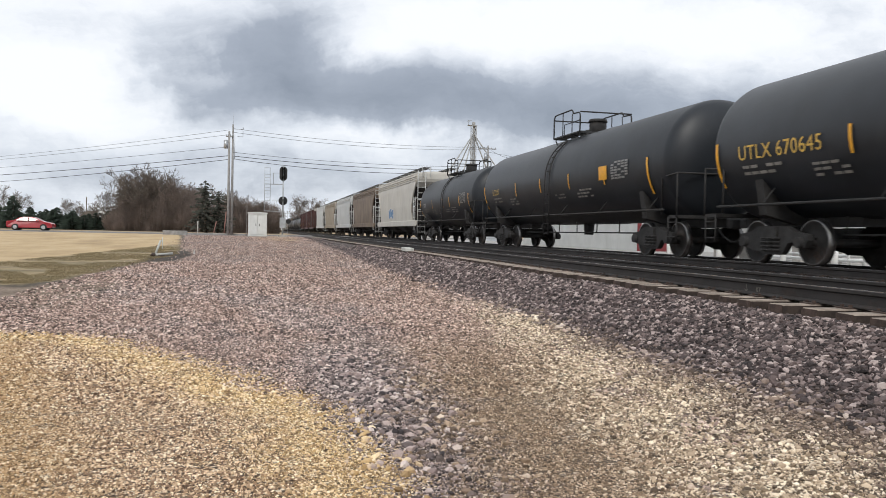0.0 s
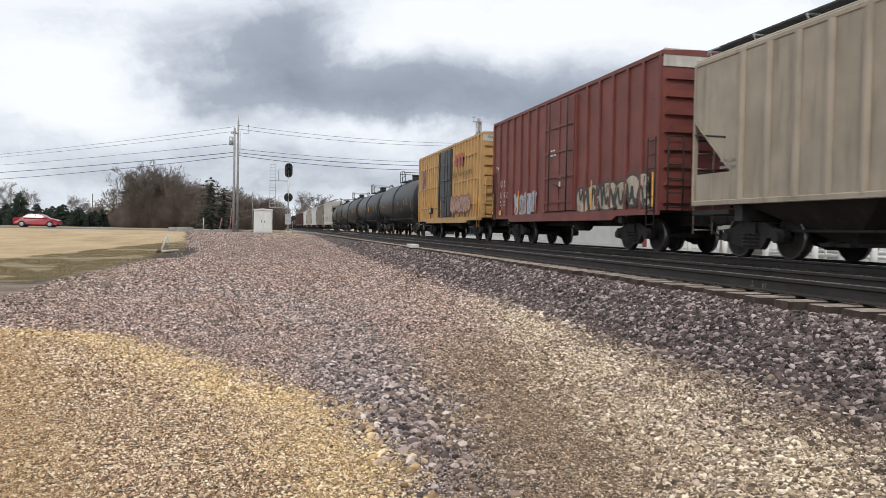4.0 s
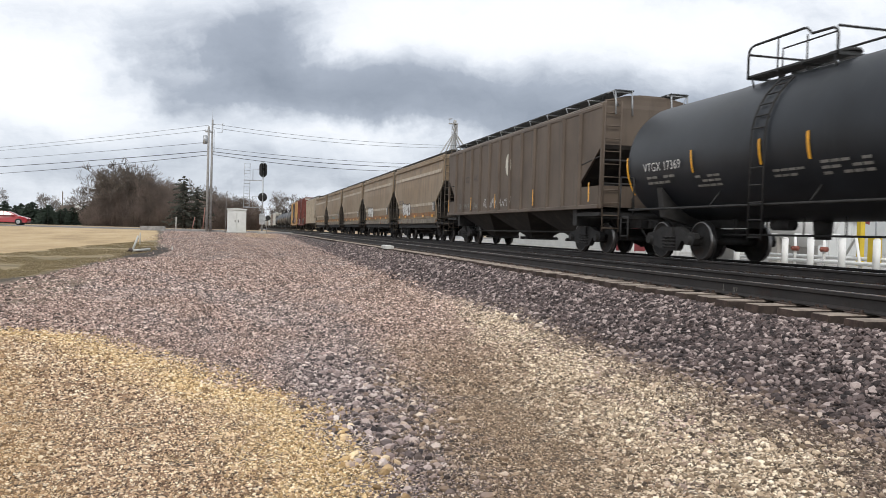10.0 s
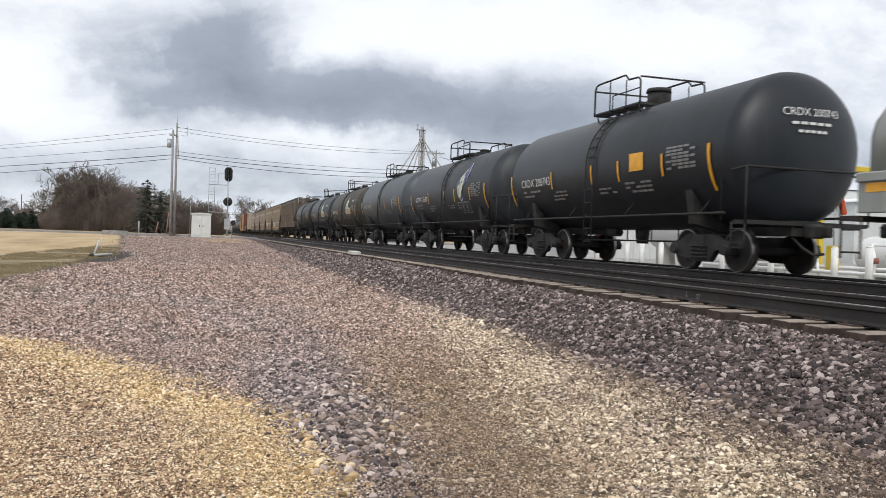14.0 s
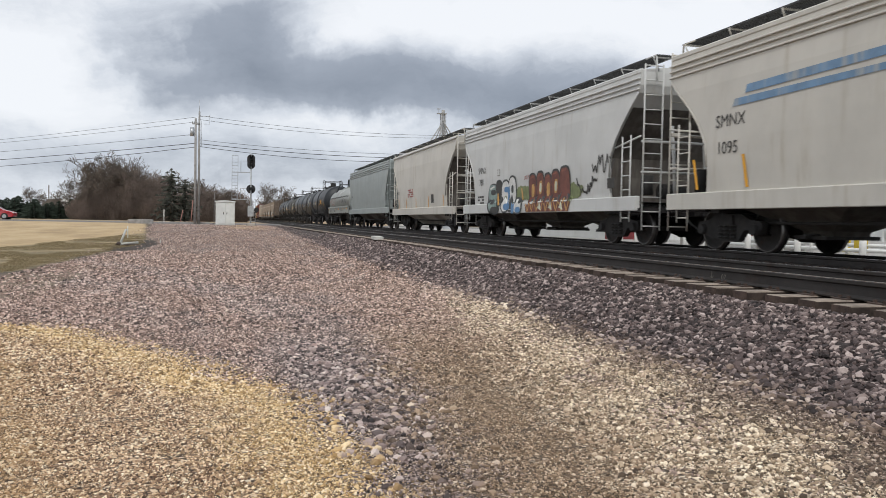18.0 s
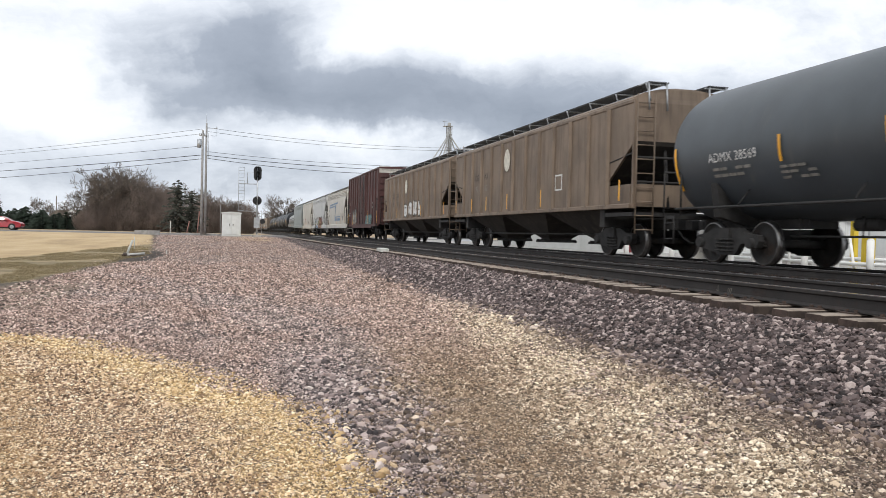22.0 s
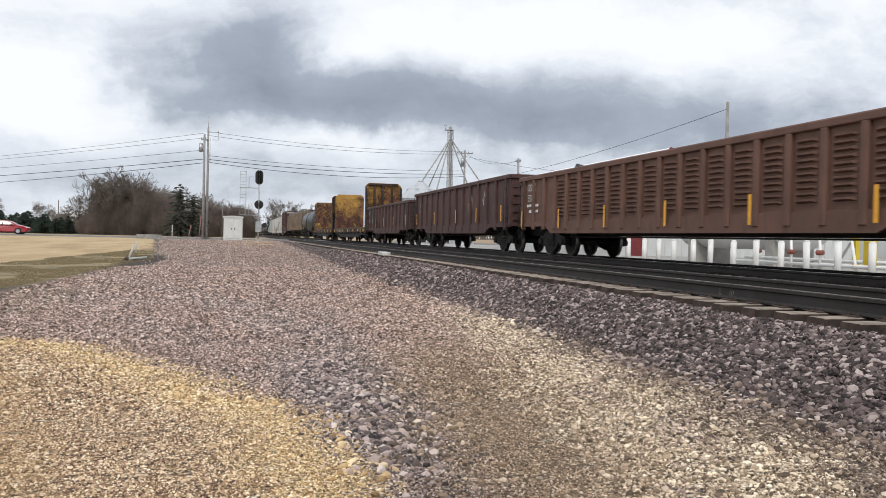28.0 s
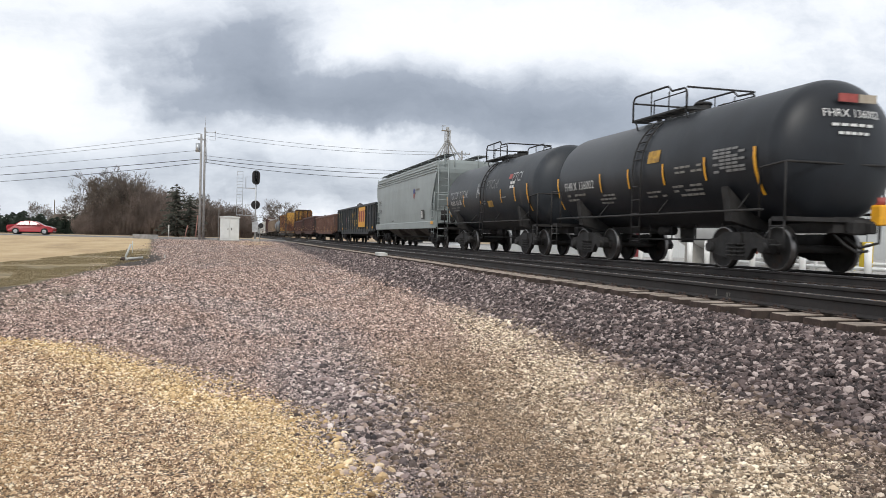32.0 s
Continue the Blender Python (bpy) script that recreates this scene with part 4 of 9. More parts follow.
def stripes(car, ys, z, h, w, skin, mat="reflector"):
    for y in ys:
        g = Geo()
        n = 5
        rows = [(skin(y, z + h * i / n) - 0.009, z + h * i / n) for i in range(n + 1)]
        g.add([(x, y + s * w / 2, zz) for x, zz in rows for s in (-1, 1)], [(2 * i, 2 * i + 1, 2 * i + 3, 2 * i + 2) for i in range(n)])
        part("reflector_strip", g, M[mat], car)


def tank_car(front, pitch, mat="tank_black", label="black tank car with yellow reflector strips", r=1.46, zc=2.38, mark="", mark_at=None, mark_size=0.34,
             dress=(), strips=(0.42, 0.0, -0.24, -0.57), dome=True, mark_mat="white_letter", end_mark="", detail=True):
    """A tank car. front: its leading shell end along the track at the start."""
    shell = pitch
    front += 0.22
    half = shell / 2
    car = start_car("tank_car", label, front, shell, "tank car")
    hd, out = 0.62, 0.22    # depth of the domed ends, and how far they bulge past the rim
    g = Geo()
    n = 64 if detail else 24
    rings = []
    for k in range(9):
        a = math.pi / 2 * k / 8
        rings.append((-half - out + hd * (1 - math.cos(a)), max(0.02, r * math.sin(a))))
    rings += [(-half * 0.34, r), (-half * 0.33, r + 0.012), (half * 0.33, r + 0.012), (half * 0.34, r)]
    rings += [(-y, rr) for y, rr in reversed(rings[:9])]
    g.loft([[(rr * math.sin(2 * math.pi * i / n), y, zc + rr * math.cos(2 * math.pi * i / n)) for i in range(n)] for y, rr in rings], smooth=True)
    part("tank_shell", g, M[mat], car)
    skin = lambda y, z: -math.sqrt(max(0.01, (r + 0.022) ** 2 - (z - zc) ** 2))
    # underframe: stub sills, saddles, side pipe, end platforms
    for s in (-1, 1):
        g = Geo()
        g.box(-0.35, 0.35, min(s * (half - 3.4), s * (half + 0.15)), max(s * (half - 3.4), s * (half + 0.15)), 0.78, 1.08)
        y = s * (half - 1.75)
        g.prism([(-1.42, 1.72), (-1.30, 1.0), (-0.5, 0.80), (0.5, 0.80), (1.30, 1.0), (1.42, 1.72), (0.9, 1.25), (0, 1.06), (-0.9, 1.25)], "y", y - 0.12, y + 0.12)
        g.box(-1.42, 1.42, min(s * (half - 0.25), s * (half + 0.2)), max(s * (half - 0.25), s * (half + 0.2)), 0.98, 1.06)
        part("stub_sill", g, M["iron"], car)
    g = Geo()
    for s in (-1, 1):
        g.tube([(s * 1.50, -half + 0.4, 1.20), (s * 1.50, half - 0.4, 1.20)], 0.028)
        y = -half + 1.2
        while y < half - 1:
            g.tube([(s * 1.50, y, 1.20), (s * 1.22, y, 1.55)], 0.014)
            y += 3.1
    part("side_rail", g, M["iron"], car)
    for s in (-1, 1):
        g = Geo()
        y0, y1 = s * (half - 0.55), s * (half + 0.18)
        for x in (-1.46, 1.46):
            g.tube([(x, y0, 1.06), (x, y0, 2.02), (x * 0.99, y1, 2.08)], 0.025)
            g.tube([(x, y1, 1.0), (x, y1, 2.08)], 0.02)
        g.tube([(-1.46, y1, 2.08), (1.46, y1, 2.08)], 0.025)
        part("end_railing", g, M["iron"], car)
        part("end_step", ladder(Geo(), -1.44, s * (half - 0.05), 0.42, 1.02, 0.40), M["iron"], car)
    # top fittings, walkway and its railing
    zt = zc + r
    L = 1.2 if dome else 1.3
    g = Geo()
    for k in range(10):
        for x in (-0.92 + k * 0.045, 0.92 - k * 0.045):
            g.box(x - 0.009, x + 0.009, -L, L, zt - 0.03, zt + 0.01)
    for y in (-L, -0.35, 0.35, L):
        g.box(-0.94, 0.94, y - 0.02, y + 0.02, zt - 0.06, zt - 0.015)
    for s in (-1, 1):
        for x in (-0.90, 0.90):
            g.tube([(x, s * (L - 0.1), zt - 0.04), (x * 0.9, s * (L - 0.1), zt - 0.34)], 0.022)
    walkway = tagged(part("walkway", g, M["grating"], car), kind="stuff")
    g = Geo()
    hi = zt + (0.80 if dome else 0.62)
    for x in (-0.93, 0.93):
        g.tube([(x, -L, zt - 0.05), (x, -L, hi - 0.30), (x, -L + 0.03, hi - 0.22), (x, -L + 0.12, hi - 0.17), (x, -0.62, hi - 0.15), (x, -0.55, hi - 0.08), (x, -0.46, hi - 0.01), (x, -0.38, hi), (x, L - 0.20, hi), (x, L - 0.08, hi - 0.03), (x, L - 0.02, hi - 0.10), (x, L, hi - 0.2), (x, L, zt - 0.05)], 0.026)
        g.tube([(x, -L, zt + 0.36), (x, 0.2, zt + 0.36), (x, 0.2, zt + 0.0)], 0.016)
        for y in (-0.5, 0.35):
            g.tube([(x, y, zt), (x, y, hi if y > 0 else hi - 0.14)], 0.017)
    for y in (-L, L):
        g.tube([(-0.93, y, hi - 0.16), (0.93, y, hi - 0.16)], 0.024)
    part("walkway_railing", g, M["iron"], walkway, "black pipe railing")
    g = Geo()
    g.cyl((0, -0.55, zt - 0.1), (0, -0.55, zt + 0.42 if dome else zt + 0.2), 0.30 if dome else 0.2, 0.29 if dome else 0.2, 16)
    g.cyl((0, -0.55, zt + 0.40 if dome else zt + 0.2), (0, -0.55, zt + 0.50 if dome else zt + 0.26), 0.33 if dome else 0.23, 0.30 if dome else 0.2, 16)
    part("manway", g, M["iron"], car)
    for y in (0.1, 0.55, 0.95):
        part("valve", Geo().cyl((0.1, y, zt - 0.05), (0.1, y, zt + 0.28), 0.11, 0.09, 8), M["iron"], car)
        part("valve", Geo().cyl((-0.25, y + 0.15, zt - 0.05), (-0.25, y + 0.15, zt + 0.2), 0.07, 0.07, 8), M["iron"], car)
    # the ladder climbs the flank and bends over it to the walkway
    climb = [(-r - 0.06, 0.50)] + [(-(r + 0.06) * math.cos(a), zc + (r + 0.06) * math.sin(a)) for a in (0.0, 0.16, 0.32, 0.48, 0.64, 0.80, 0.92)]
    g = Geo()
    for s in (-1, 1):
        g.tube([(x, s * 0.21, z) for x, z in climb], 0.021)
    for i in range(int((zc - 0.5) / 0.34)):
        g.tube([(-r - 0.06, -0.21, 0.56 + 0.34 * i), (-r - 0.06, 0.21, 0.56 + 0.34 * i)], 0.016)
    for x, z in climb[2:]:
        g.tube([(x, -0.21, z), (x, 0.21, z)], 0.016)
    part("ladder", g, M["iron"], car)
    g = Geo()
    g.cyl((0, 0, 0.55), (0, 0, zc - r + 0.05), 0.16, 0.2, 10)
    g.cyl((-0.3, half - 4.6, 0.84), (-0.3, half - 5.2, 0.84), 0.12, 0.12, 10)
    g.tube([(-0.45, -half + 3, 0.62), (-0.45, half - 3, 0.62)], 0.022)
    for k in range(-3, 4):
        g.tube([(-0.45, k * half / 5, 0.62), (-0.45, k * half / 5, 1.0)], 0.018)
    part("brake_gear", g, M["iron"], car)
    if strips:
        stripes(car, [half * k for k in strips], zc - 0.46, 0.50, 0.075, skin)
        stripes(car, [half * 0.945, -half * 0.86], zc - 0.85, 0.95, 0.09, skin)
    if mark:
        my = mark_at if mark_at is not None else half * 0.80
        lettering(car, mark, my, zc - 0.32, mark_size, mark_mat, skin, spread=1.06)
        bars(car, [(my - 0.1, zc - 0.50 - 0.13 * i, 1.3 - 0.25 * (i % 2), 0.060) for i in range(2)] + [(my - 2.2, zc - 0.58 - 0.1 * i, 0.95, 0.05) for i in range(3)], "faint_letter", skin)
        bars(car, [(-half * 0.28, zc - 0.55 - 0.1 * i, 1.2, 0.05) for i in range(3)] + [(-half * 0.05, zc - 0.62 - 0.1 * i, 0.9, 0.045) for i in range(2)], "faint_letter", skin)
        bars(car, [(-half * 0.60, zc - 0.34 + 0.075 * i, 1.1, 0.05) for i in range(7)], "plaque", skin, "data_panel")
    if end_mark:
        v, f = type_mesh(end_mark, 0.22)
        wmax = max(p[0] for p in v)
        def head(x, z):
            q = min(0.999, (x * x + (z - zc) ** 2) / (r * r))
            return -half - out + hd * (1 - math.sqrt(1 - q)) - 0.035
        g = Geo().add([(x - wmax / 2, head(x - wmax / 2, zc + 0.62 + z), zc + 0.62 + z) for x, z, _ in v], f)
        for i, w in enumerate((0.95, 0.70)):
            for k in range(5):
                a, b, zz = -w / 2 + w * k / 5, -w / 2 + w * (k + 0.8) / 5, zc + 0.44 - 0.16 * i
                g.add([(a, head(a, zz), zz), (b, head(b, zz), zz), (b, head(b, zz + 0.055), zz + 0.055), (a, head(a, zz + 0.055), zz + 0.055)], [(0, 1, 2, 3)])
        part("end_lettering", g, M["white_letter"], car)
    for fn in dress:
        fn(car, skin, half)
    running_gear(car, half, 1.75, half + 0.25)
    return car


def box_car(front, length, mat, roof, label, eave=5.08, sill=0.98, door_mat=None, ribs=14, mark=(), dress=(), mark_mat="white_letter", bands=False, end_mat=None):
    """A high box car with posts on its sides, a plug door and ribbed ends."""
    half, w = length / 2, 1.50
    car = start_car("box_car", label, front, length, "box car")
    g = Geo()
    g.box(-w, w, -half, half, sill + 0.12, eave - 0.1)
    part("body", g, M[mat], car)
    g = Geo()
    g.prism([(-w - 0.05, eave - 0.13), (-w - 0.05, eave - 0.02), (-w * 0.5, eave + 0.02), (0, eave + 0.04), (w * 0.5, eave + 0.02), (w + 0.05, eave - 0.02), (w + 0.05, eave - 0.13)], "y", -half - 0.04, half + 0.04)
    k = 13
    for i in range(k):
        y = -half + length * (i + 0.5) / k
        g.prism([(-w - 0.03, eave - 0.01), (-w * 0.5, eave + 0.05), (0, eave + 0.07), (w * 0.5, eave + 0.05), (w + 0.03, eave - 0.01)], "y", y - 0.05, y + 0.05)
    part("roof", g, M[roof], car)
    for s in (-1, 1):
        g = Geo()
        g.prism([(-half, sill + 0.16), (-half, sill), (-half + 2.4, sill), (-half + 2.7, sill - 0.12), (half - 2.7, sill - 0.12), (half - 2.4, sill), (half, sill), (half, sill + 0.16)], "x", s * (w + 0.03) - 0.04, s * (w + 0.03) + 0.04)
        part("side_sill", g, M[mat], car)
    d0, d1 = 0.55, -2.45 if door_mat else -2.0
    rib = Geo().box(-0.045, 0.045, -0.06, 0.06, sill + 0.14, eave - 0.12, 0.02).mesh("side_post", M[mat])
    for s in (-1, 1):
        for i in range(ribs + 1):
            y = -half + 0.06 + (length - 0.12) * i / ribs
            if s < 0 and d1 - 0.1 < y - 0.9 < d0 + 0.1 and door_mat:
                continue
            if d1 < y < d0 and not door_mat:
                continue
            part("side_post", rib, None, car, at=(s * (w + 0.03), y, 0))
    if bands:
        for z in (1.78, 2.98, 4.20):
            for y0, y1 in ((-half + 0.7, -1.75), (1.5, half - 0.4)):
                g = Geo().box(-w - 0.06, -w + 0.01, y0, y1, z - 0.03, z + 0.03, 0.012)
                part("side_band", g, M[mat], car)
    # door
    y0, y1 = (-1.6, 1.4) if door_mat else (-2.0, 0.8)
    g = Geo()
    g.box(-w - 0.09, -w + 0.02, y0, y1, sill + 0.22, eave - 0.22, 0.02)
    door = part("door", g, M[door_mat or mat], car, "black plug door" if door_mat else "plug door with locking bars")
    for z in (sill + 0.5, sill + 1.35, sill + 2.2, sill + 3.05):
        part("door_rib", Geo().box(-w - 0.13, -w - 0.085, y0 + 0.08, y1 - 0.08, z, z + 0.08), M[door_mat or mat], door)
    for y in (y0 + 0.05, y0 + (y1 - y0) * 0.48, y1 - 0.12):
        part("door_stile", Geo().box(-w - 0.125, -w - 0.085, y, y + 0.07, sill + 0.25, eave - 0.25), M[door_mat or mat], door)
    g = Geo()
    for y in (y0 + 0.55, y1 - 0.6):
        g.tube([(-w - 0.16, y, sill + 0.2), (-w - 0.16, y, eave - 0.25)], 0.022)
    g.tube([(-w - 0.17, (y0 + y1) / 2 - 0.35, sill + 1.0), (-w - 0.17, (y0 + y1) / 2 + 0.35, sill + 1.15)], 0.025)
    part("locking_bar", g, M["iron"], door)
    # ribbed ends
    for s in (-1, 1):
        g = Geo()
        for i in range(8):
            z = sill + 0.30 + i * 0.45
            if z > eave - 0.45:
                break
            g.prism([(-w + 0.08, z), (w - 0.08, z), (w - 0.2, z + 0.17), (-w + 0.2, z + 0.17)], "y", s * half, s * (half + 0.09))
        part("end_ribs", g, M[end_mat or mat], car)
        g = Geo().box(-w, w, min(s * half, s * (half + 0.03)), max(s * half, s * (half + 0.06)), eave - 0.42, eave + 0.03)
        part("end_header", g, M["header_white"], car)
        g = Geo()
        ladder(g, -w - 0.08, s * (half - 0.35), sill - 0.35, sill + 2.0, 0.42)
        ladder(g, -w + 0.35, s * (half + 0.14), sill + 0.1, sill + 2.0, 0.42, "x")
        part("ladder", g, M[mat if bands else "iron"], car)
    g = Geo()
    g.box(-0.3, 0.3, -half, half, 0.72, sill)
    for s in (-1, 1):
        g.box(-w, w, s * (half - 2.3) - 0.12, s * (half - 2.3) + 0.12, 0.78, sill + 0.1)
    for k in range(-3, 4):
        g.box(-w, w, k * half / 4 - 0.06, k * half / 4 + 0.06, sill - 0.05, sill + 0.1)
    g.cyl((-0.6, -0.9, 0.72), (-0.6, 0.0, 0.72), 0.18, 0.18, 10)
    part("underframe", g, M["iron"], car)
    skin = lambda y, z: -w - 0.012
    for text, y, z, size in mark:
        lettering(car, text, y, z, size, mark_mat, skin)
    for fn in dress:
        fn(car, skin, half)
    stripes(car, [half * k for k in (0.97, 0.5, 0.1, -0.45, -0.97)], sill + 0.2, 0.9, 0.09, lambda y, z: -w - 0.085)
    running_gear(car, half, 2.3, half + 0.45)
    return car


# how far each end of a hopper draws in, from its sill (0) to its eave (1), in metres
END_SHAPES = {
    "curved": [(0.0, 1.42), (0.27, 1.40), (0.50, 0.16), (0.56, 0.03), (0.60, 0.0), (1.0, 0.0)],
    "slope": [(0.0, 1.50), (0.20, 1.55), (0.36, 1.50), (0.50, 1.22), (0.62, 0.86), (0.74, 0.42), (0.84, 0.08), (0.90, 0.0), (1.0, 0.0)],
    "short_slope": [(0.0, 1.02), (0.20, 1.02), (0.45, 0.66), (0.70, 0.24), (0.84, 0.03), (0.90, 0.0), (1.0, 0.0)],
    "ribbed": [(0.0, 1.45), (0.21, 1.45), (0.24, 1.38), (0.58, 0.06), (0.62, 0.0), (1.0, 0.0)],
}


def hopper_car(front, length, mat, label, top=4.55, kind="curved", sill=1.20, bays=3, mark=(), mark_mat="black_letter", dress=(), sill_mat=None, frame_mat=None, under="under_brown",
               strips=(), ribs=14, w=1.53, strip_h=0.55, bay_mat=None, board_up=0.24, plain_eave=False):
    """A covered hopper: its sides are drawn in below at each end, over dark slope sheets and ladders."""
    half = length / 2
    car = start_car("covered_hopper_car", label, front, length, "hopper car")
    H = top - 0.14 - sill
    ends = END_SHAPES[kind]
    kind = "slope" if kind == "short_slope" else kind
    smooth_side = kind != "ribbed"
    if smooth_side:
        def width(k):
            return w - 0.05 * max(0.0, 0.3 - k) / 0.3 - 0.05 * max(0.0, k - 0.75) / 0.25
    else:
        def width(k):
            return w - 0.05
    lv = [(sill + H * k, width(k), half - d) for k, d in ends] + [(top - 0.05, width(1.0) - 0.18, half - 0.02), (top + 0.02, 0.7, half - 0.05)]
    if kind == "ribbed":    # an arched roof of riveted sheets
        lv[-2:] = [(top - 0.02, w - 0.07, half - 0.02), (top + 0.12, w - 0.36, half - 0.03), (top + 0.22, w - 0.78, half - 0.03), (top + 0.27, 0.3, half - 0.04)]
    ridge = top + (0.27 if kind == "ribbed" else 0.02)
    g = Geo()
    rings = []
    for z, a, b in lv:
        ys = [b * (1 - 2 * i / 8) for i in range(9)]
        rings.append([(-a, y, z) for y in ys] + [(a, y, z) for y in reversed(ys)])
    g.loft(rings)
    part("body", g, M[mat], car)
    def skin(y, z):
        return -width(min(1.0, max(0.0, (z - sill) / H))) - 0.006
    for s in (-1, 1):    # sheets sloping in under each end, most with shade and dirt in their colour
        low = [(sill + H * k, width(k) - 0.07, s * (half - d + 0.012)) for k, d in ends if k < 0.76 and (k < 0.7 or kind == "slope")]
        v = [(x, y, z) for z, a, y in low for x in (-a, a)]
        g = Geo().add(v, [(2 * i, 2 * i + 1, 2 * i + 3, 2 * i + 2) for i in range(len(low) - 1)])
        part("slope_sheet", g, M[under], car, "dark sloping end sheet, dirt and shade in its colour")
        for x in (-1, 1):    # light flange along the raked edge of each side
            edge = [(x * (width(k) + 0.004), s * (half - d + 0.03), sill + H * k) for k, d in ends if 0.1 < k < 0.9]
            part("end_flange", Geo().tube(edge, 0.022, 4), M["hop_stripe" if kind == "curved" else mat], car)
    if kind == "ribbed":
        rib = Geo().prism([(-0.02, -0.085), (-0.085, -0.04), (-0.085, 0.04), (-0.02, 0.085), (0.03, 0.085), (0.03, -0.085)], "z", sill - 0.02, top - 0.16).mesh("side_post", M[mat])
        turned = Geo().prism([(0.02, -0.085), (0.085, -0.04), (0.085, 0.04), (0.02, 0.085), (-0.03, 0.085), (-0.03, -0.085)], "z", sill - 0.02, top - 0.16).mesh("side_post", M[mat])
        for i in range(1, ribs):
            y = -half + 0.1 + (length - 0.2) * i / ribs
            if abs(y) < half - 1.35:
                part("side_post", rib, None, car, at=(-w + 0.05, y, 0))
                part("side_post", turned, None, car, at=(w - 0.05, y, 0))
        for s in (-1, 1):    # end plates over the sill and riveted corner posts
            y0, y1 = sorted((s * (half - 1.5), s * (half - 0.1)))
            g = Geo()
            for x in (-w + 0.07, w - 0.07):
                g.box(x - 0.015, x + 0.015, y0, y1, sill - 0.05, sill + H * 0.20)
            g.box(-w + 0.10, w - 0.10, s * half - 0.02, s * half + 0.02, sill - 0.05, sill + H * 0.20)
            part("end_plate", g, M[frame_mat or mat], car)
    # eave, side sill and end frames
    for s in (-1, 1):
        g = Geo()
        if plain_eave:
            part("eave_rib", Geo().box(s * (w - 0.04) - 0.07, s * (w - 0.04) + 0.07, -half, half, top - 0.20, top - 0.10, 0.03), M["hop_white"], car)
        elif kind == "slope":
            for k in range(3):
                z = top - 0.30 - 0.13 * k
                part("eave_rib", Geo().box(s * (w - 0.01) - 0.03, s * (w - 0.01) + 0.03, -half, half, z - 0.022, z + 0.022, 0.015), M[mat], car)
        elif kind == "curved":
            part("eave_rib", Geo().box(s * (w - 0.03) - 0.06, s * (w - 0.03) + 0.06, -half, half, top - 0.34, top - 0.18, 0.03), M[mat], car)
        g.box(s * (w - 0.09) - 0.06, s * (w - 0.09) + 0.06, -half, half, top - 0.17, top - 0.05, 0.03)
        part("eave_beam", g, M[mat], car)
        g = Geo()
        z0, z1 = {"curved": (sill - 0.28, sill - 0.02), "slope": (sill - 0.27, sill + 0.10), "ribbed": (sill - 0.10, sill + 0.02)}[kind]
        e = half - 1.38 if kind == "curved" else half - 0.02
        g.box(s * (w - 0.05) - 0.07, s * (w - 0.05) + 0.07, -e, e, z0, z1, 0.02)
        part("side_sill", g, M[sill_mat or mat], car)
        y = s * (half + 0.03)
        fm = M[frame_mat or mat]
        for x in (-w + 0.08, w - 0.08) if kind == "ribbed" else ():
            part("corner_post", Geo().box(x - 0.045, x + 0.045, y - 0.04, y + 0.04, sill - 0.1, top - 0.1), fm, car)
        for x in (-w + 0.36, w - 0.36):
            g = ladder(Geo(), x, y + s * 0.06, sill - 0.75, top + 0.05, 0.50, "x")
            part("end_ladder", g, fm, car)
        if kind != "ribbed":
            for x in (-w + 0.03, w - 0.03):
                part("side_ladder", ladder(Geo(), x, s * (half - 0.62), sill - 0.55, sill + H * 0.52, 0.44), fm, car)
        g = Geo()
        g.tube([(-w + 0.1, y, sill + H * 0.46), (w - 0.1, y, sill + H * 0.46)], 0.035)
        g.tube([(-w + 0.1, y, sill + H * 0.22), (w - 0.1, y, sill + H * 0.22)], 0.03)
        for x in (-0.45, 0.45):
            g.tube([(x, y, sill - 0.1), (x, y - s * 0.25, sill + H * 0.6)], 0.045)
        for x in (-w + 0.06, w - 0.06):
            g.tube([(x, y, sill + H * 0.50), (x, y - s * 1.3, sill + H * 0.44)], 0.025)
        part("end_frame", g, fm if kind == "slope" else M["iron"], car)
        g = Geo()
        g.box(-w + 0.05, w - 0.05, min(y, y - s * 1.5), max(y, y - s * 1.5), sill - 0.30, sill - 0.20)
        g.cyl((-0.55, y - s * 0.6, sill + 0.25), (0.1, y - s * 0.6, sill + 0.25), 0.2, 0.2, 10)
        g.cyl((-0.95, y - s * 0.55, sill + 0.15), (-0.95, y - s * 0.55, sill + 0.65), 0.16, 0.16, 10)
        part("end_platform", g, M["iron"], car)
    if kind == "curved":    # dark centre-sill webs under each side
        for s in (-1, 1):
            part("lower_sill", Geo().box(s * (w - 0.16) - 0.04, s * (w - 0.16) + 0.04, -half + 1.0, half - 1.0, sill - 0.52, sill - 0.27), M["iron"], car)
    # hopper bays
    span = length - 3.4
    for i in range(bays):
        y = span * ((i + 0.5) / bays - 0.5)
        b = span / bays / 2
        g = Geo()
        g.loft([[(-0.38, y - 0.35, 0.34), (0.38, y - 0.35, 0.34), (0.38, y + 0.35, 0.34), (-0.38, y + 0.35, 0.34)],
                [(-0.45, y - 0.40, 0.46), (0.45, y - 0.40, 0.46), (0.45, y + 0.40, 0.46), (-0.45, y + 0.40, 0.46)],
                [(-w + 0.18, y - b, sill - 0.06), (w - 0.18, y - b, sill - 0.06), (w - 0.18, y + b, sill - 0.06), (-w + 0.18, y + b, sill - 0.06)]])
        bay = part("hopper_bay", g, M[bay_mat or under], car)
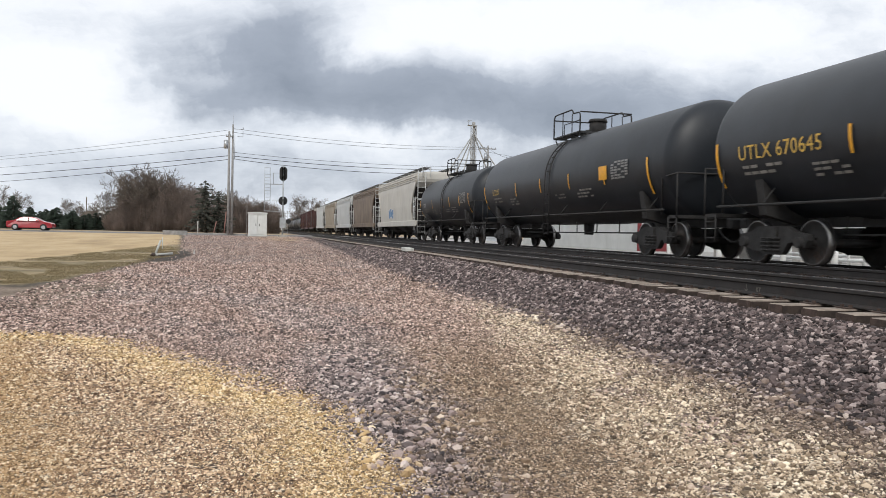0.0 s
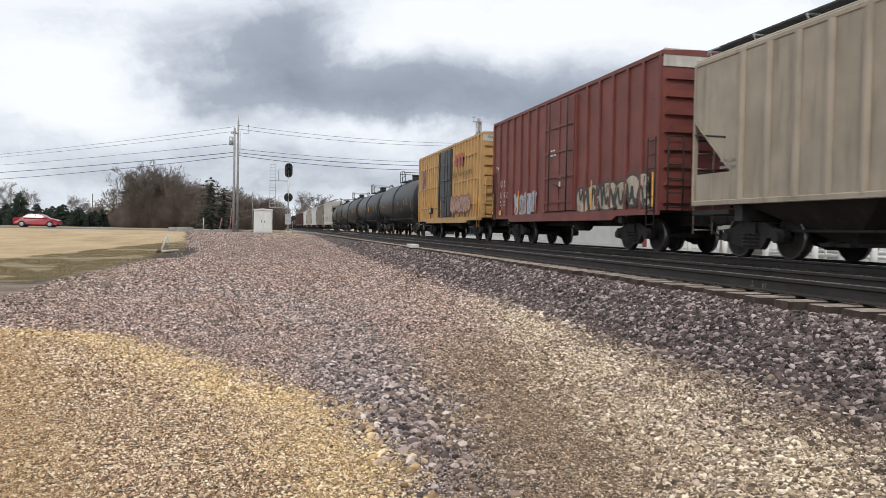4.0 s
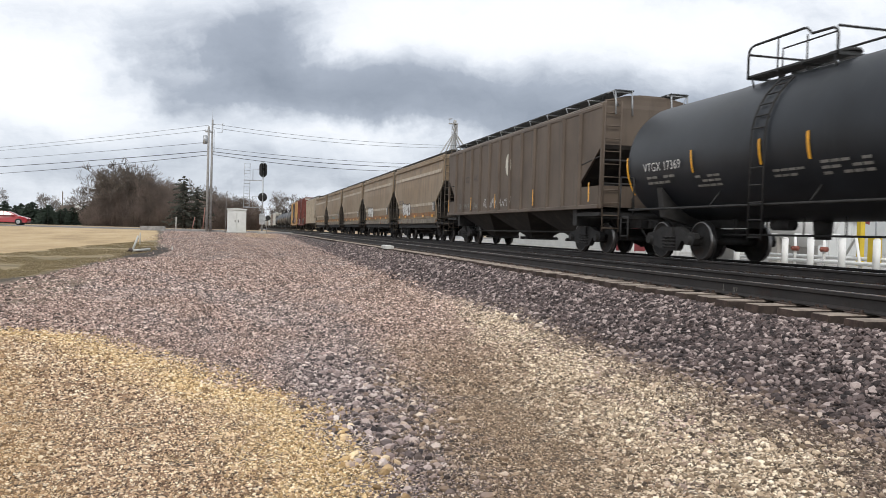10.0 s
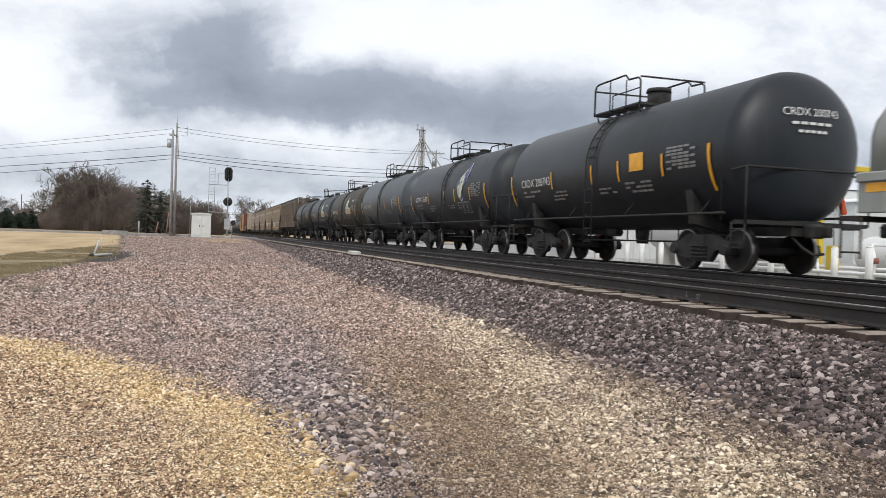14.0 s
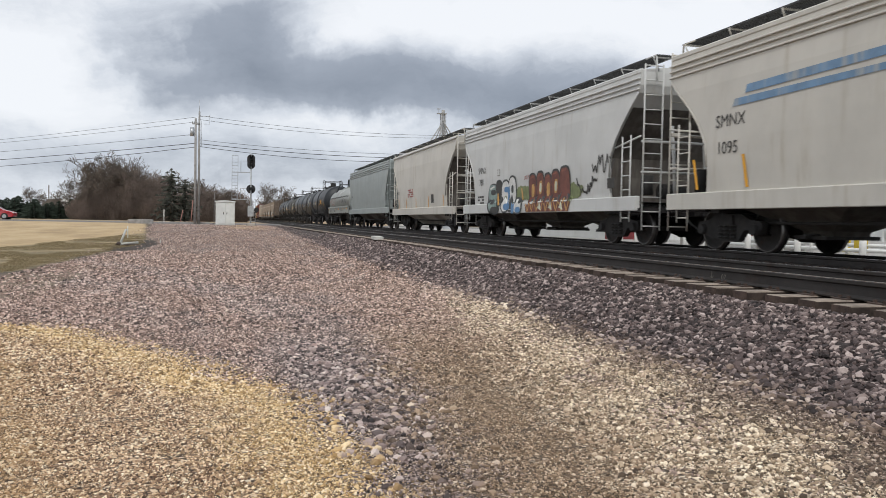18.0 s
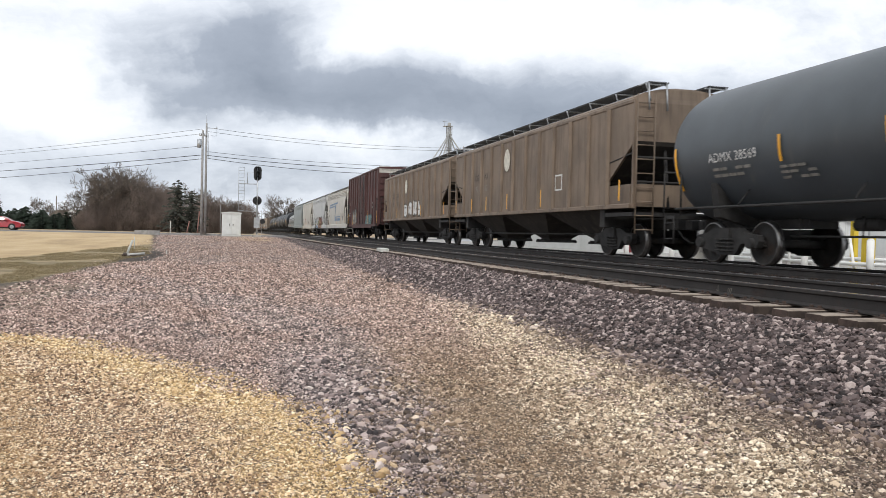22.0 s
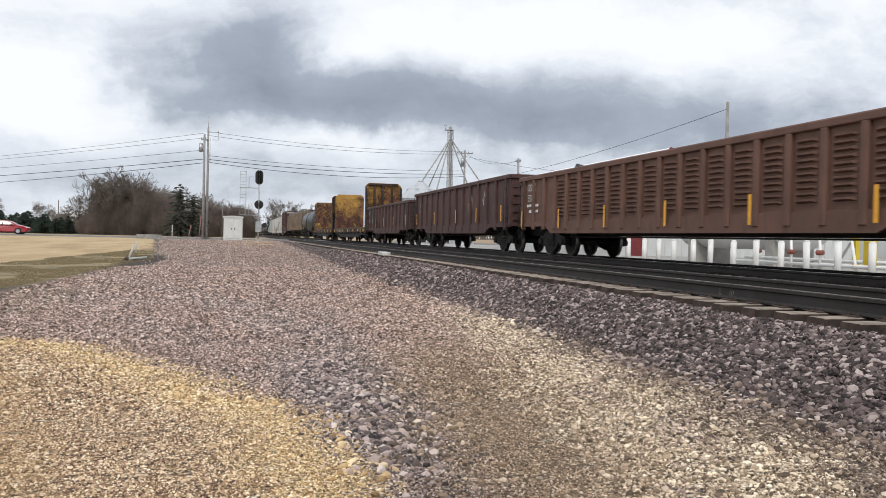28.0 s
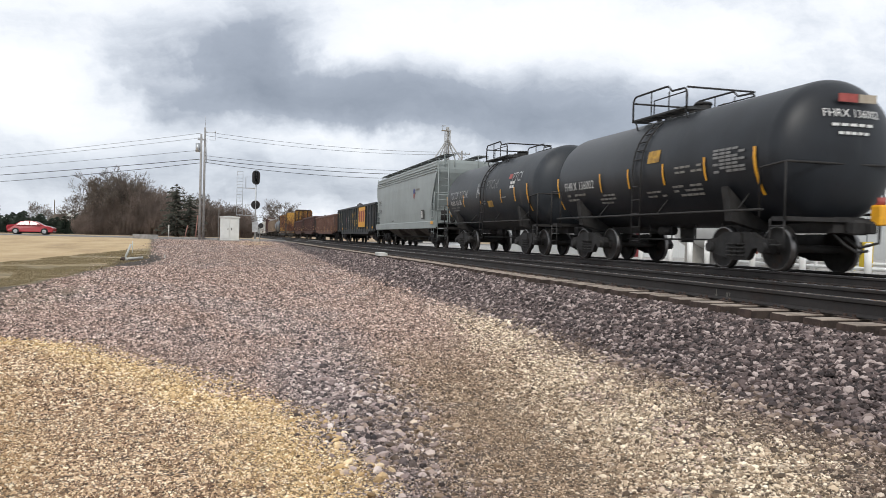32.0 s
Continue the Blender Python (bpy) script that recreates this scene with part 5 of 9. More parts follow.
        part("outlet_gate", Geo().box(-0.62, 0.62, y - 0.42, y + 0.42, 0.30, 0.37).cyl((-0.75, y, 0.36), (0.75, y, 0.36), 0.05, 0.05, 8), M["iron"], bay)
    for s in (-1, 1):
        g = Geo()
        g.box(-0.3, 0.3, min(s * (span / 2 - 0.4), s * (half + 0.3)), max(s * (span / 2 - 0.4), s * (half + 0.3)), 0.76, 1.02)
        g.box(-w + 0.1, w - 0.1, s * (half - 1.75) - 0.14, s * (half - 1.75) + 0.14, 0.80, sill - 0.05)
        part("draft_sill", g, M["iron"], car)
    part("brake_pipe", Geo().tube([(-0.9, -half + 2.5, 0.60), (-0.9, half - 2.5, 0.60)], 0.03), M["iron"], car)
    # running boards of open grating along the roof, on brackets
    n = max(6, int(length / 1.55))
    zb = top + board_up
    bm = M["galvanised" if kind == "ribbed" else (frame_mat or mat)]
    post = Geo().tube([(-1.00, 0, top - 0.08), (-1.16, 0, zb), (-0.55, 0, zb)], 0.024).mesh("roof_bracket", bm)
    for i in range(n + 1):
        part("roof_bracket", post, None, car, at=(0, -half + length * i / n, 0))
        part("roof_bracket", post, None, car, at=(0, -half + length * i / n, 0), turn=math.pi)
    for s in (-1, 1):
        g = Geo()
        for k in range(9):
            x = s * (0.60 + k * 0.066)
            g.box(x - 0.010, x + 0.010, -half - 0.15, half + 0.15, zb + 0.012, zb + 0.05)
        m = int(length / 0.12)
        for k in range(m):
            y = -half + length * k / m
            g.box(min(s * 0.60, s * 1.13), max(s * 0.60, s * 1.13), y - 0.012, y + 0.012, zb + 0.015, zb + 0.045)
        part("running_board", g, M["grating"], car, "dark open steel grating walkway")
        y = s * (half + 0.1)
        for x in (-1.13, -0.62, 0.62, 1.13):
            part("board_end_rail", Geo().tube([(x, y - s * 0.5, zb + 0.03), (x, y, zb + 0.03), (x, y + s * 0.06, top - 0.35)], 0.022), bm, car)
    m = int(length / 1.2)
    hatch = Geo().box(-0.30, 0.30, -0.52, 0.52, ridge, ridge + 0.09, 0.05).box(-0.34, 0.34, -0.03, 0.03, ridge + 0.08, ridge + 0.11).mesh("hatch", M[mat])
    for i in range(m):
        part("hatch", hatch, None, car, at=(0, -half + 0.8 + (length - 1.6) * (i + 0.5) / m, 0))
    for text, y, z, size in mark:
        lettering(car, text, y, z, size, mark_mat, skin)
    if strips:
        stripes(car, [half * k for k in strips], sill + 0.1, strip_h, 0.085, (lambda y, z: -w - 0.045) if kind == "ribbed" else skin)
    for fn in dress:
        fn(car, skin, half)
    running_gear(car, half, 1.75, half + 0.40)
    return car


def flat_car(front, length, label, face, back, mark, dress=()):
    """A flat car with a high bulkhead at each end."""
    half, w, deck = length / 2, 1.45, 1.22
    car = start_car("bulkhead_flat_car", label, front, length, "flat car")
    for s in (-1, 1):
        g = Geo()
        g.prism([(-half, deck - 0.05), (-half, deck - 0.40), (half, deck - 0.40), (half, deck - 0.05)], "x", s * w - 0.05, s * w + 0.05)
        part("side_sill", g, M["flat_rust"], car)
    pocket = Geo().box(-0.035, 0.035, -0.10, 0.10, deck - 0.30, deck - 0.10, 0.02).mesh("stake_pocket", M["flat_rust"])
    for i in range(16):
        part("stake_pocket", pocket, None, car, at=(-w - 0.055, -half + length * (i + 0.5) / 16, 0))
    plank = Geo().box(-w, w, -0.125, 0.125, deck - 0.07, deck, 0.01).mesh("deck_plank", M["deck_wood"])
    n = int(length / 0.27)
    for i in range(n):
        part("deck_plank", plank, None, car, at=(0, -half + length * (i + 0.5) / n, 0))
    g = Geo()
    g.box(-0.35, 0.35, -half, half, 0.58, deck - 0.1)
    for x in (-w + 0.12, w - 0.12):
        g.prism([(-half + 0.4, deck - 0.38), (-half + 0.6, deck - 0.62), (-half + 3.4, deck - 0.62), (-half + 4.2, deck - 0.82), (half - 4.2, deck - 0.82), (half - 3.4, deck - 0.62), (half - 0.6, deck - 0.62), (half - 0.4, deck - 0.38)], "x", x - 0.05, x + 0.05)
    for k in range(-4, 5):
        g.box(-w, w, k * half / 5 - 0.06, k * half / 5 + 0.06, deck - 0.5, deck - 0.08)
    part("underframe", g, M["iron"], car)
    top = 4.72
    for s in (-1, 1):
        inner, y = s * (half - 0.75), s * (half - 0.25)
        g = Geo()
        g.prism([(-w, deck), (w, deck), (w, top - 0.25), (w - 0.28, top), (-w + 0.28, top), (-w, top - 0.25)], "y", min(inner, inner + s * 0.06), max(inner, inner + s * 0.06))
        bulk = part("bulkhead", g, M[face], car, "rust-streaked steel bulkhead plate")
        for x in (-w + 0.06, -w * 0.5, -0.1, w * 0.45, w - 0.06):
            g = Geo().prism([(inner + s * 0.06, deck - 0.1), (y + s * 0.18, deck - 0.1), (inner + s * 0.26, top - (0.42 if abs(x) > 1.2 else 0.22)), (inner + s * 0.06, top - (0.30 if abs(x) > 1.2 else 0.06))], "x", x - 0.06, x + 0.06)
            part("bulkhead_post", g, M[back], bulk)
        g = Geo()
        g.box(-w + 0.30, w - 0.30, min(inner + s * 0.06, inner + s * 0.28), max(inner + s * 0.06, inner + s * 0.28), top - 0.2, top - 0.04)
        part("bulkhead_beam", g, M[back], bulk)
        g = Geo()
        ladder(g, -w + 0.40, inner + s * 0.32, deck, top - 0.35, 0.44, "x", 0.42, 0.02)
        part("bulkhead_ladder", g, M[back], bulk)
    skin = lambda y, z: -w - 0.058
    lettering(car, mark[0], half - 4.65, deck - 0.33, 0.24, "white_letter", lambda y, z: -w - 0.066)
    patch(car, [(half - 4.4, deck - 0.39), (half - 6.5, deck - 0.39), (half - 6.5, deck - 0.08), (half - 4.4, deck - 0.08)], "door_black", lambda y, z: -w - 0.05, "stencil_panel")
    for k in (0.90, 0.63, 0.27, -0.05, -0.37, -0.65, -0.92):
        y = k * half
        patch(car, [(y + 0.22, deck - 0.32), (y - 0.22, deck - 0.32), (y - 0.22, deck - 0.15), (y + 0.22, deck - 0.15)], "reflector", lambda yy, z: -w - 0.09, "reflector_strip")
    for fn in dress:
        fn(car, skin, half)
    running_gear(car, half, 2.2, half + 0.45)
    return car


def gondola(front, length, mat, label, top=2.75, sill=1.0, posts=12, corrugated=False, mark=(), mark_mat="white_letter", dress=(), strips=(), scrap=0, seed=1, strip_h=0.6, strip_up=0.18):
    """An open gondola with side posts and a top chord."""
    half, w = length / 2, 1.48
    car = start_car("gondola_car", label, front, length, "gondola car")
    g = Geo()
    for s in (-1, 1):
        g.box(s * w - 0.03, s * w + 0.03, -half, half, sill, top)
        g.box(-w, w, s * half - 0.03, s * half + 0.03, sill, top)
    g.box(-w, w, -half, half, sill, sill + 0.1)
    part("body", g, M[mat], car)
    for s in (-1, 1):
        g = Geo().box(s * (w + 0.03) - 0.08, s * (w + 0.03) + 0.08, -half - 0.06, half + 0.06, top - 0.10, top + 0.06, 0.03)
        part("top_chord", g, M[mat], car)
        g = Geo().prism([(-half, sill + 0.10), (-half, sill - 0.05), (-half + 2.4, sill - 0.05), (-half + 2.9, sill - 0.28), (half - 2.9, sill - 0.28), (half - 2.4, sill - 0.05), (half, sill - 0.05), (half, sill + 0.10)], "x", s * (w + 0.04) - 0.04, s * (w + 0.04) + 0.04)
        part("side_sill", g, M[mat], car)
        g = Geo().box(-w - 0.05, w + 0.05, s * (half + 0.05) - 0.07, s * (half + 0.05) + 0.07, top - 0.10, top + 0.06, 0.03)
        part("end_chord", g, M[mat], car)
        g = Geo()
        for i in range(5):
            z = sill + 0.2 + i * (top - sill - 0.3) / 5
            g.prism([(-w + 0.05, z), (w - 0.05, z), (w - 0.1, z + 0.13), (-w + 0.1, z + 0.13)], "y", s * half, s * (half + 0.09))
        part("end_ribs", g, M[mat], car)
        g = Geo()
        ladder(g, -w - 0.12, s * (half - 0.3), sill - 0.5, top - 0.15, 0.42)
        part("ladder", g, M["iron"], car)
    post = Geo().box(-0.06, 0.06, -0.085, 0.085, sill - 0.16, top - 0.08, 0.03).mesh("side_post", M[mat])
    gap = (length - 0.9) / posts
    for s in (-1, 1):
        for i in range(posts + 1):
            y = -half + 0.45 + gap * i
            part("side_post", post, None, car, at=(s * (w + 0.06), y, 0))
    if corrugated:
        pan = Geo()
        rows = 10
        for i in range(rows):
            z = sill + 0.28 + i * (top - sill - 0.55) / (rows - 1)
            pan.loft([[(0.02, -gap / 2 + 0.16, z - 0.04), (0.02, gap / 2 - 0.16, z - 0.04), (0.02, gap / 2 - 0.16, z + 0.05), (0.02, -gap / 2 + 0.16, z + 0.05)],
                      [(-0.075, -gap / 2 + 0.26, z), (-0.075, gap / 2 - 0.26, z), (-0.075, gap / 2 - 0.26, z + 0.03), (-0.075, -gap / 2 + 0.26, z + 0.03)]])
        pan = pan.mesh("corrugated_panel", M[mat])
        for i in range(posts):
            if i >= posts - 3:
                continue
            part("corrugated_panel", pan, None, car, at=(-w - 0.03, -half + 0.45 + gap * (i + 0.5), 0))
    g = Geo()
    g.box(-0.35, 0.35, -half, half, 0.66, sill)
    for k in range(-4, 5):
        g.box(-w, w, k * half / 5 - 0.06, k * half / 5 + 0.06, sill - 0.2, sill)
    g.tube([(-0.9, -half + 3, 0.62), (-0.9, half - 3, 0.62)], 0.02)
    part("underframe", g, M["iron"], car)
    if scrap:
        rng = random.Random(seed)
        g = Geo()
        for i in range(scrap):
            y, x, z = rng.uniform(-half + 0.8, half - 0.8), rng.uniform(-1.1, 0.6), top - rng.uniform(-0.06, 0.28)
            h = rng.uniform(0.08, 0.34)
            q = Euler((rng.uniform(-0.6, 0.6), rng.uniform(-0.6, 0.6), rng.uniform(0, 3))).to_matrix()
            s = Vector((rng.uniform(0.05, 0.25), rng.uniform(0.1, 0.5), h / 2))
            vs = [q @ Vector((a * s.x, b * s.y, c * s.z)) + Vector((x, y, z)) for a in (-1, 1) for b in (-1, 1) for c in (-1, 1)]
            g.add(vs, [(0, 1, 3, 2), (4, 6, 7, 5), (0, 4, 5, 1), (2, 3, 7, 6), (0, 2, 6, 4), (1, 5, 7, 3)])
        tagged(part("scrap_load", g, M["scrap"], car, "crumpled scrap metal above the rim"), kind="stuff")
    skin = lambda y, z: -w - 0.045
    for text, y, z, size in mark:
        lettering(car, text, y, z, size, mark_mat, (lambda yy, zz: -w - 0.05))
    if strips:
        stripes(car, [half * k for k in strips], sill + strip_up, strip_h, 0.10, lambda y, z: -w - 0.125)
    for fn in dress:
        fn(car, skin, half)
    running_gear(car, half, 1.9, half + 0.45)
    return car


def coil_car(front, length):
    """A coil steel car under a rounded hood with lifting hoops."""
    half, w, sill = length / 2, 1.42, 1.35
    car = start_car("coil_car", "grey coil car under a round-shouldered hood, scribbled with graffiti", front, length, "coil car")
    prof = [(w, 1.75), (w, 2.45), (w - 0.08, 2.75), (w - 0.28, 3.05), (w - 0.62, 3.30), (0.55, 3.48), (0, 3.54)]
    full = prof + [(-a, b) for a, b in reversed(prof[:-1])]
    g = Geo()
    rings = []
    for y, k in ((-half + 0.1, 0.80), (-half + 0.25, 0.92), (-half + 0.6, 1.0), (half - 0.6, 1.0), (half - 0.25, 0.92), (half - 0.1, 0.80)):
        rings.append([(a * (0.9 + 0.1 * k), y, 1.75 + (b - 1.75) * k) for a, b in full])
    g.loft(rings, smooth=True)
    part("hood", g, M["coil_grey"], car)
    pp = sorted([(b, -a) for a, b in prof])
    def skin(y, z):
        for (z0, x0), (z1, x1) in zip(pp, pp[1:]):
            if z <= z1 + 1e-6 and z1 > z0:
                return x0 + (x1 - x0) * max(0, (z - z0) / (z1 - z0)) - 0.004
        return -w
    for s in (-1, 1):
        g = Geo()
        g.box(s * w - 0.06, s * w + 0.06, -half - 0.05, half + 0.05, 1.12, 1.62, 0.02)
        g.box(s * (w + 0.05) - 0.07, s * (w + 0.05) + 0.07, -half - 0.05, half + 0.05, 1.60, 1.75, 0.02)
        part("side_sill", g, M["coil_grey"], car)
        for i in range(9):
            y = -half + 1.2 + i * (length - 2.4) / 8
            part("bracket", Geo().box(s * (w + 0.02) - 0.1, s * (w + 0.02) + 0.1, y - 0.28, y + 0.28, 1.06, 1.18, 0.03), M["under_brown"], car)
    g = Geo().box(-0.35, 0.35, -half + 2.3, half - 2.3, 3.50, 3.66, 0.03)
    part("top_beam", g, M["coil_grey"], car)
    for y in (half - 5.6, -half + 5.6):
        for x in (-0.3, 0.3):
            g = Geo()
            pts = [(x, y + 0.45 * math.cos(math.pi * i / 10), 3.62 + 0.35 + 0.34 * math.sin(math.pi * i / 10)) for i in range(11)]
            g.tube([(x, y + 0.45, 3.6)] + pts + [(x, y - 0.45, 3.6)], 0.06, 8)
            part("lifting_hoop", g, M["gon_black"], car)
    for s in (-1, 1):
        g = Geo()
        y = s * (half - 2.1)
        g.tube([(-0.9, y + s * 0.5, 3.2), (-0.6, y, 4.05), (-0.2, y - s * 0.5, 3.5)], 0.05)
        g.tube([(0.9, y + s * 0.5, 3.2), (0.6, y, 4.05), (0.2, y - s * 0.5, 3.5)], 0.05)
        g.tube([(-0.6, y, 4.0), (0.6, y, 4.0)], 0.05)
        part("lifting_frame", g, M["gon_black"], car)
    g = Geo()
    pts = [(skin(0, 2.62) - 0.03, half - 0.5 - i * (length - 1) / 24, 2.60 + 0.05 * math.sin(i * 2.1)) for i in range(25)]
    g.tube(pts, 0.022)
    part("tie_cable", g, M["iron"], car)
    g = Geo()
    g.box(-0.5, 0.5, -half, half, 0.62, 1.5)
    g.cyl((-0.7, 1.5, 0.8), (-0.7, 2.6, 0.8), 0.24, 0.24, 12)
    for s in (-1, 1):
        g.box(-w - 0.1, w + 0.1, min(s * half, s * (half + 0.35)), max(s * half, s * (half + 0.35)), 1.0, 1.08)
        ladder(g, -w - 0.05, s * (half + 0.15), 0.4, 1.05, 0.4)
    part("underframe", g, M["under_brown"], car)
    lettering(car, "UP 242113", half - 1.2, 1.24, 0.32, "black_letter", lambda y, z: -w - 0.062)
    bars(car, [(half - 4.0, 1.40, 1.1, 0.07), (half - 4.0, 1.27, 1.0, 0.07), (-half + 4.5, 1.30, 1.2, 0.16)], "black_letter", lambda y, z: -w - 0.06)
    for y in (half - 0.35, half - 5.5, half - 7.2, -0.5, -half + 3, -half + 1):
        patch(car, [(y + 0.22, 1.44), (y - 0.22, 1.44), (y - 0.22, 1.58), (y + 0.22, 1.58)], "reflector", lambda a, b: -w - 0.06, "reflector_strip")
    spray(car, half - 1.9, 1.85, 2.6, 0.75, 4, "coil_grey", "spray_red", skin, 5)
    scrawl(car, half - 0.9, 2.1, 0.9, 0.4, "spray_red", skin, 3, 0.05)
    scrawl(car, 0.6, 2.0, 3.2, 0.45, "faint_letter", skin, 8, 0.03)
    scrawl(car, half - 4, 2.8, 4.2, 0.3, "faint_letter", skin, 9, 0.02)
    scrawl(car, -half + 4.6, 1.95, 3.0, 0.5, "black_letter", skin, 10, 0.03)
    yy = half - 6.0
    patch(car, [(yy - 0.1, 2.72), (yy - 0.75, 2.78), (yy - 0.62, 3.0), (yy - 1.2, 3.22), (yy - 0.55, 3.28), (yy - 0.1, 3.1)], "white_letter", skin, "painted_patch", 0.012, "scuffed white paint patch")
    running_gear(car, half, 2.0, half + 0.45)
    return car

# ---- the train's cars, from the head seen far off to the last one ----


def disc(y, z, ry, rz, mat, name="painted_disc"):
    return lambda car, skin, half: patch(car, [(y + ry * math.cos(k * 0.393), z + rz * math.sin(k * 0.393)) for k in range(16)], mat, lambda a, b: skin(a, b) - 0.012, name, label="round faded emblem")


def block(y, z, w, h, mat, name="painted_panel", lean=0.0, lift=0.01, label=""):
    return lambda car, skin, half: patch(car, [(y, z), (y - w, z), (y - w - lean * h, z + h), (y - lean * h, z + h)], mat, skin, name, lift, label)


def lines(rows, mat):
    return lambda car, skin, half: bars(car, rows, mat, skin)


def words(text, y, z, size, mat, spread=1.0):
    return lambda car, skin, half: lettering(car, text, y, z, size, mat, skin, spread=spread)


def tag(y, z, w, h, n, fill, edge, seed):
    return lambda car, skin, half: spray(car, y, z, w, h, n, fill, edge, skin, seed)


def scribble(y, z, w, h, mat, seed, thick=0.03):
    return lambda car, skin, half: scrawl(car, y, z, w, h, mat, skin, seed, thick)


def in_bays(first, pitch, rows, mat, lift=0.0):
    """Words set between the posts of a side: (text, bay from the leading end, z, size)."""
    def make(car, skin, half):
        for text, k, z, size in rows:
            v, _ = type_mesh(text, size)
            wide = max(p[0] for p in v)
            lettering(car, text, half - first - pitch * (k + 0.5) + wide / 2, z, size, mat, lambda a, b: skin(a, b) - lift)
    return make


def band(z, h, mat, inset=0.3):
    """A stripe along a smooth side."""
    def make(car, skin, half):
        g = Geo()
        n = 24
        ys = [half - inset - (2 * half - 2 * inset) * i / n for i in range(n + 1)]
        g.add([(skin(y, zz) - 0.009, y, zz) for y in ys for zz in (z, z + h)], [(2 * i, 2 * i + 2, 2 * i + 3, 2 * i + 1) for i in range(n)])
        part("side_stripe", g, M[mat], car, "worn pale stripe")
    return make


def shield(y, z, k):
    """A railway's shield: a plain shape, blue over red and white bars."""
    def make(car, skin, half):
        patch(car, [(y + a * k, z + b * k) for a, b in ((0.5, 0.45), (0.42, 0.62), (0.0, 0.7), (-0.42, 0.62), (-0.5, 0.45), (-0.48, 0.05), (0.48, 0.05))], "navy", skin, "shield_top", 0.012)
        for i in range(6):
            a = 0.46 - i * 0.16
            patch(car, [(y + a * k, z + 0.05 * k), (y + (a - 0.12) * k, z + 0.05 * k), (y + (a - 0.12) * 0.7 * k, z - 0.6 * k), (y + a * 0.7 * k, z - 0.6 * k)], "red_letter", skin, "shield_bar", 0.012)
    return make


def leaf_sign(y, z):
    """A grain company's emblem: a blue lozenge with a pale leaf, and three blocks below it."""
    def make(car, skin, half):
        at = lambda pts, k=1.0: [(y - a * k / 220, z - b * k / 220) for a, b in pts]
        lozenge = [(62, -140), (80, -138), (122, -40), (118, -18), (-20, 178), (-40, 176), (-128, 62), (-132, 32), (-118, 8)]
        for k, m, lift in ((1.04, "white_letter", 0.010), (0.98, "navy", 0.014)):
            patch(car, at(lozenge, k), m, skin, "emblem_field", lift)
        leaf = [(60, -104), (42, 10), (8, 92), (-30, 152), (-70, 160), (-100, 142), (-114, 108), (-108, 54), (-56, -30)]
        patch(car, at(leaf, 1.03), "spray_green", skin, "leaf_edge", 0.017)
        patch(car, at(leaf, 0.95), "leaf_cream", skin, "leaf", 0.020)
        patch(car, at([(-10, -12), (-4, -4), (-60, 66), (-86, 130), (-96, 128), (-72, 60)]), "spray_green", skin, "leaf_vein", 0.023)
        for i in range(3):
            for inset, m, lift in ((0.0, "faint_letter", 0.010), (0.035, "tank_charcoal", 0.013)):
                a, b = y + 0.56 - i * 0.43 - inset, y + 0.20 - i * 0.43 + inset
                patch(car, [(a, z - 1.30 + inset), (b, z - 1.30 + inset), (b - 0.06, z - 0.86 - inset), (a - 0.06, z - 0.86 - inset)], m, skin, "emblem_block", lift)
    return make


def far_head():
    """The cars that are already far down the line at the start."""
    y = 67.0
    rows = [("hop_cream", 16.8), ("hop_taupe", 16.6), ("hop_white", 16.6), ("hop_beige", 16.6), ("hop_white", 16.0)]
    for i, (m, L) in enumerate(rows):
        tone = {"hop_cream": "cream", "hop_taupe": "taupe", "hop_white": "white", "hop_beige": "grey-beige"}[m]
        dress = [tag(2.5, 1.5, 2.2, 0.8, 3, "blue_letter", "white_letter", 31)] if i == 0 else []
        hopper_car(y + i * 18.9 + 0.0, L, m, "%s covered hopper car far down the train" % tone, top=4.45, dress=dress, frame_mat="hop_white", kind="slope")
    y += 5 * 18.9 + 2.5
    for i in range(3):
        box_car(y + i * 17.0, 15.2, "box_maroon", "roof_grey", "dark red box car far down the train", eave=4.6)
    y += 3 * 17.0 + 3.0
    for i in range(5):
        tank_car(y + i * 17.5, 15.6, "tank_dusty" if i % 2 else "tank_black", "dark tank car far down the train", detail=False, strips=())
    y += 5 * 17.5
    for i in range(4):
        hopper_car(y + i * 18.0, 16.3, "hop_grey" if i % 2 else "hop_taupe", "dull covered hopper car far down the train", top=4.45)


far_head()
YEL = "yellow_letter"
YEL_STRIPS = (0.43, 0.1, -0.22, -0.54)
tank_car(49.0, 12.9, "tank_black", "black tank car with a low walkway and faded lettering", mark="UTLX", mark_size=0.3)
tank_car(34.2, 16.8, "tank_black", "glossy black tank car with yellow reporting marks", mark="UTLX", mark_mat=YEL, strips=YEL_STRIPS, r=1.55, zc=2.47, dress=[block(-4.2, 2.15, 0.55, 0.4, "reflector", "placard")])
tank_car(15.8, 15.6, "tank_black", "glossy black tank car numbered in yellow", mark="UTLX 670645", mark_mat=YEL, strips=YEL_STRIPS, mark_at=6.6, mark_size=0.42, r=1.54, zc=2.46,
         dress=[block(-1.2, 2.1, 0.6, 0.4, "reflector", "placard")])
tank_car(-1.2, 16.6, "tank_black", "black tank car with a dull shell and yellow marks", mark="UTLX 673455", mark_mat=YEL, strips=YEL_STRIPS, mark_at=6.9, mark_size=0.36, r=1.61, zc=2.53)


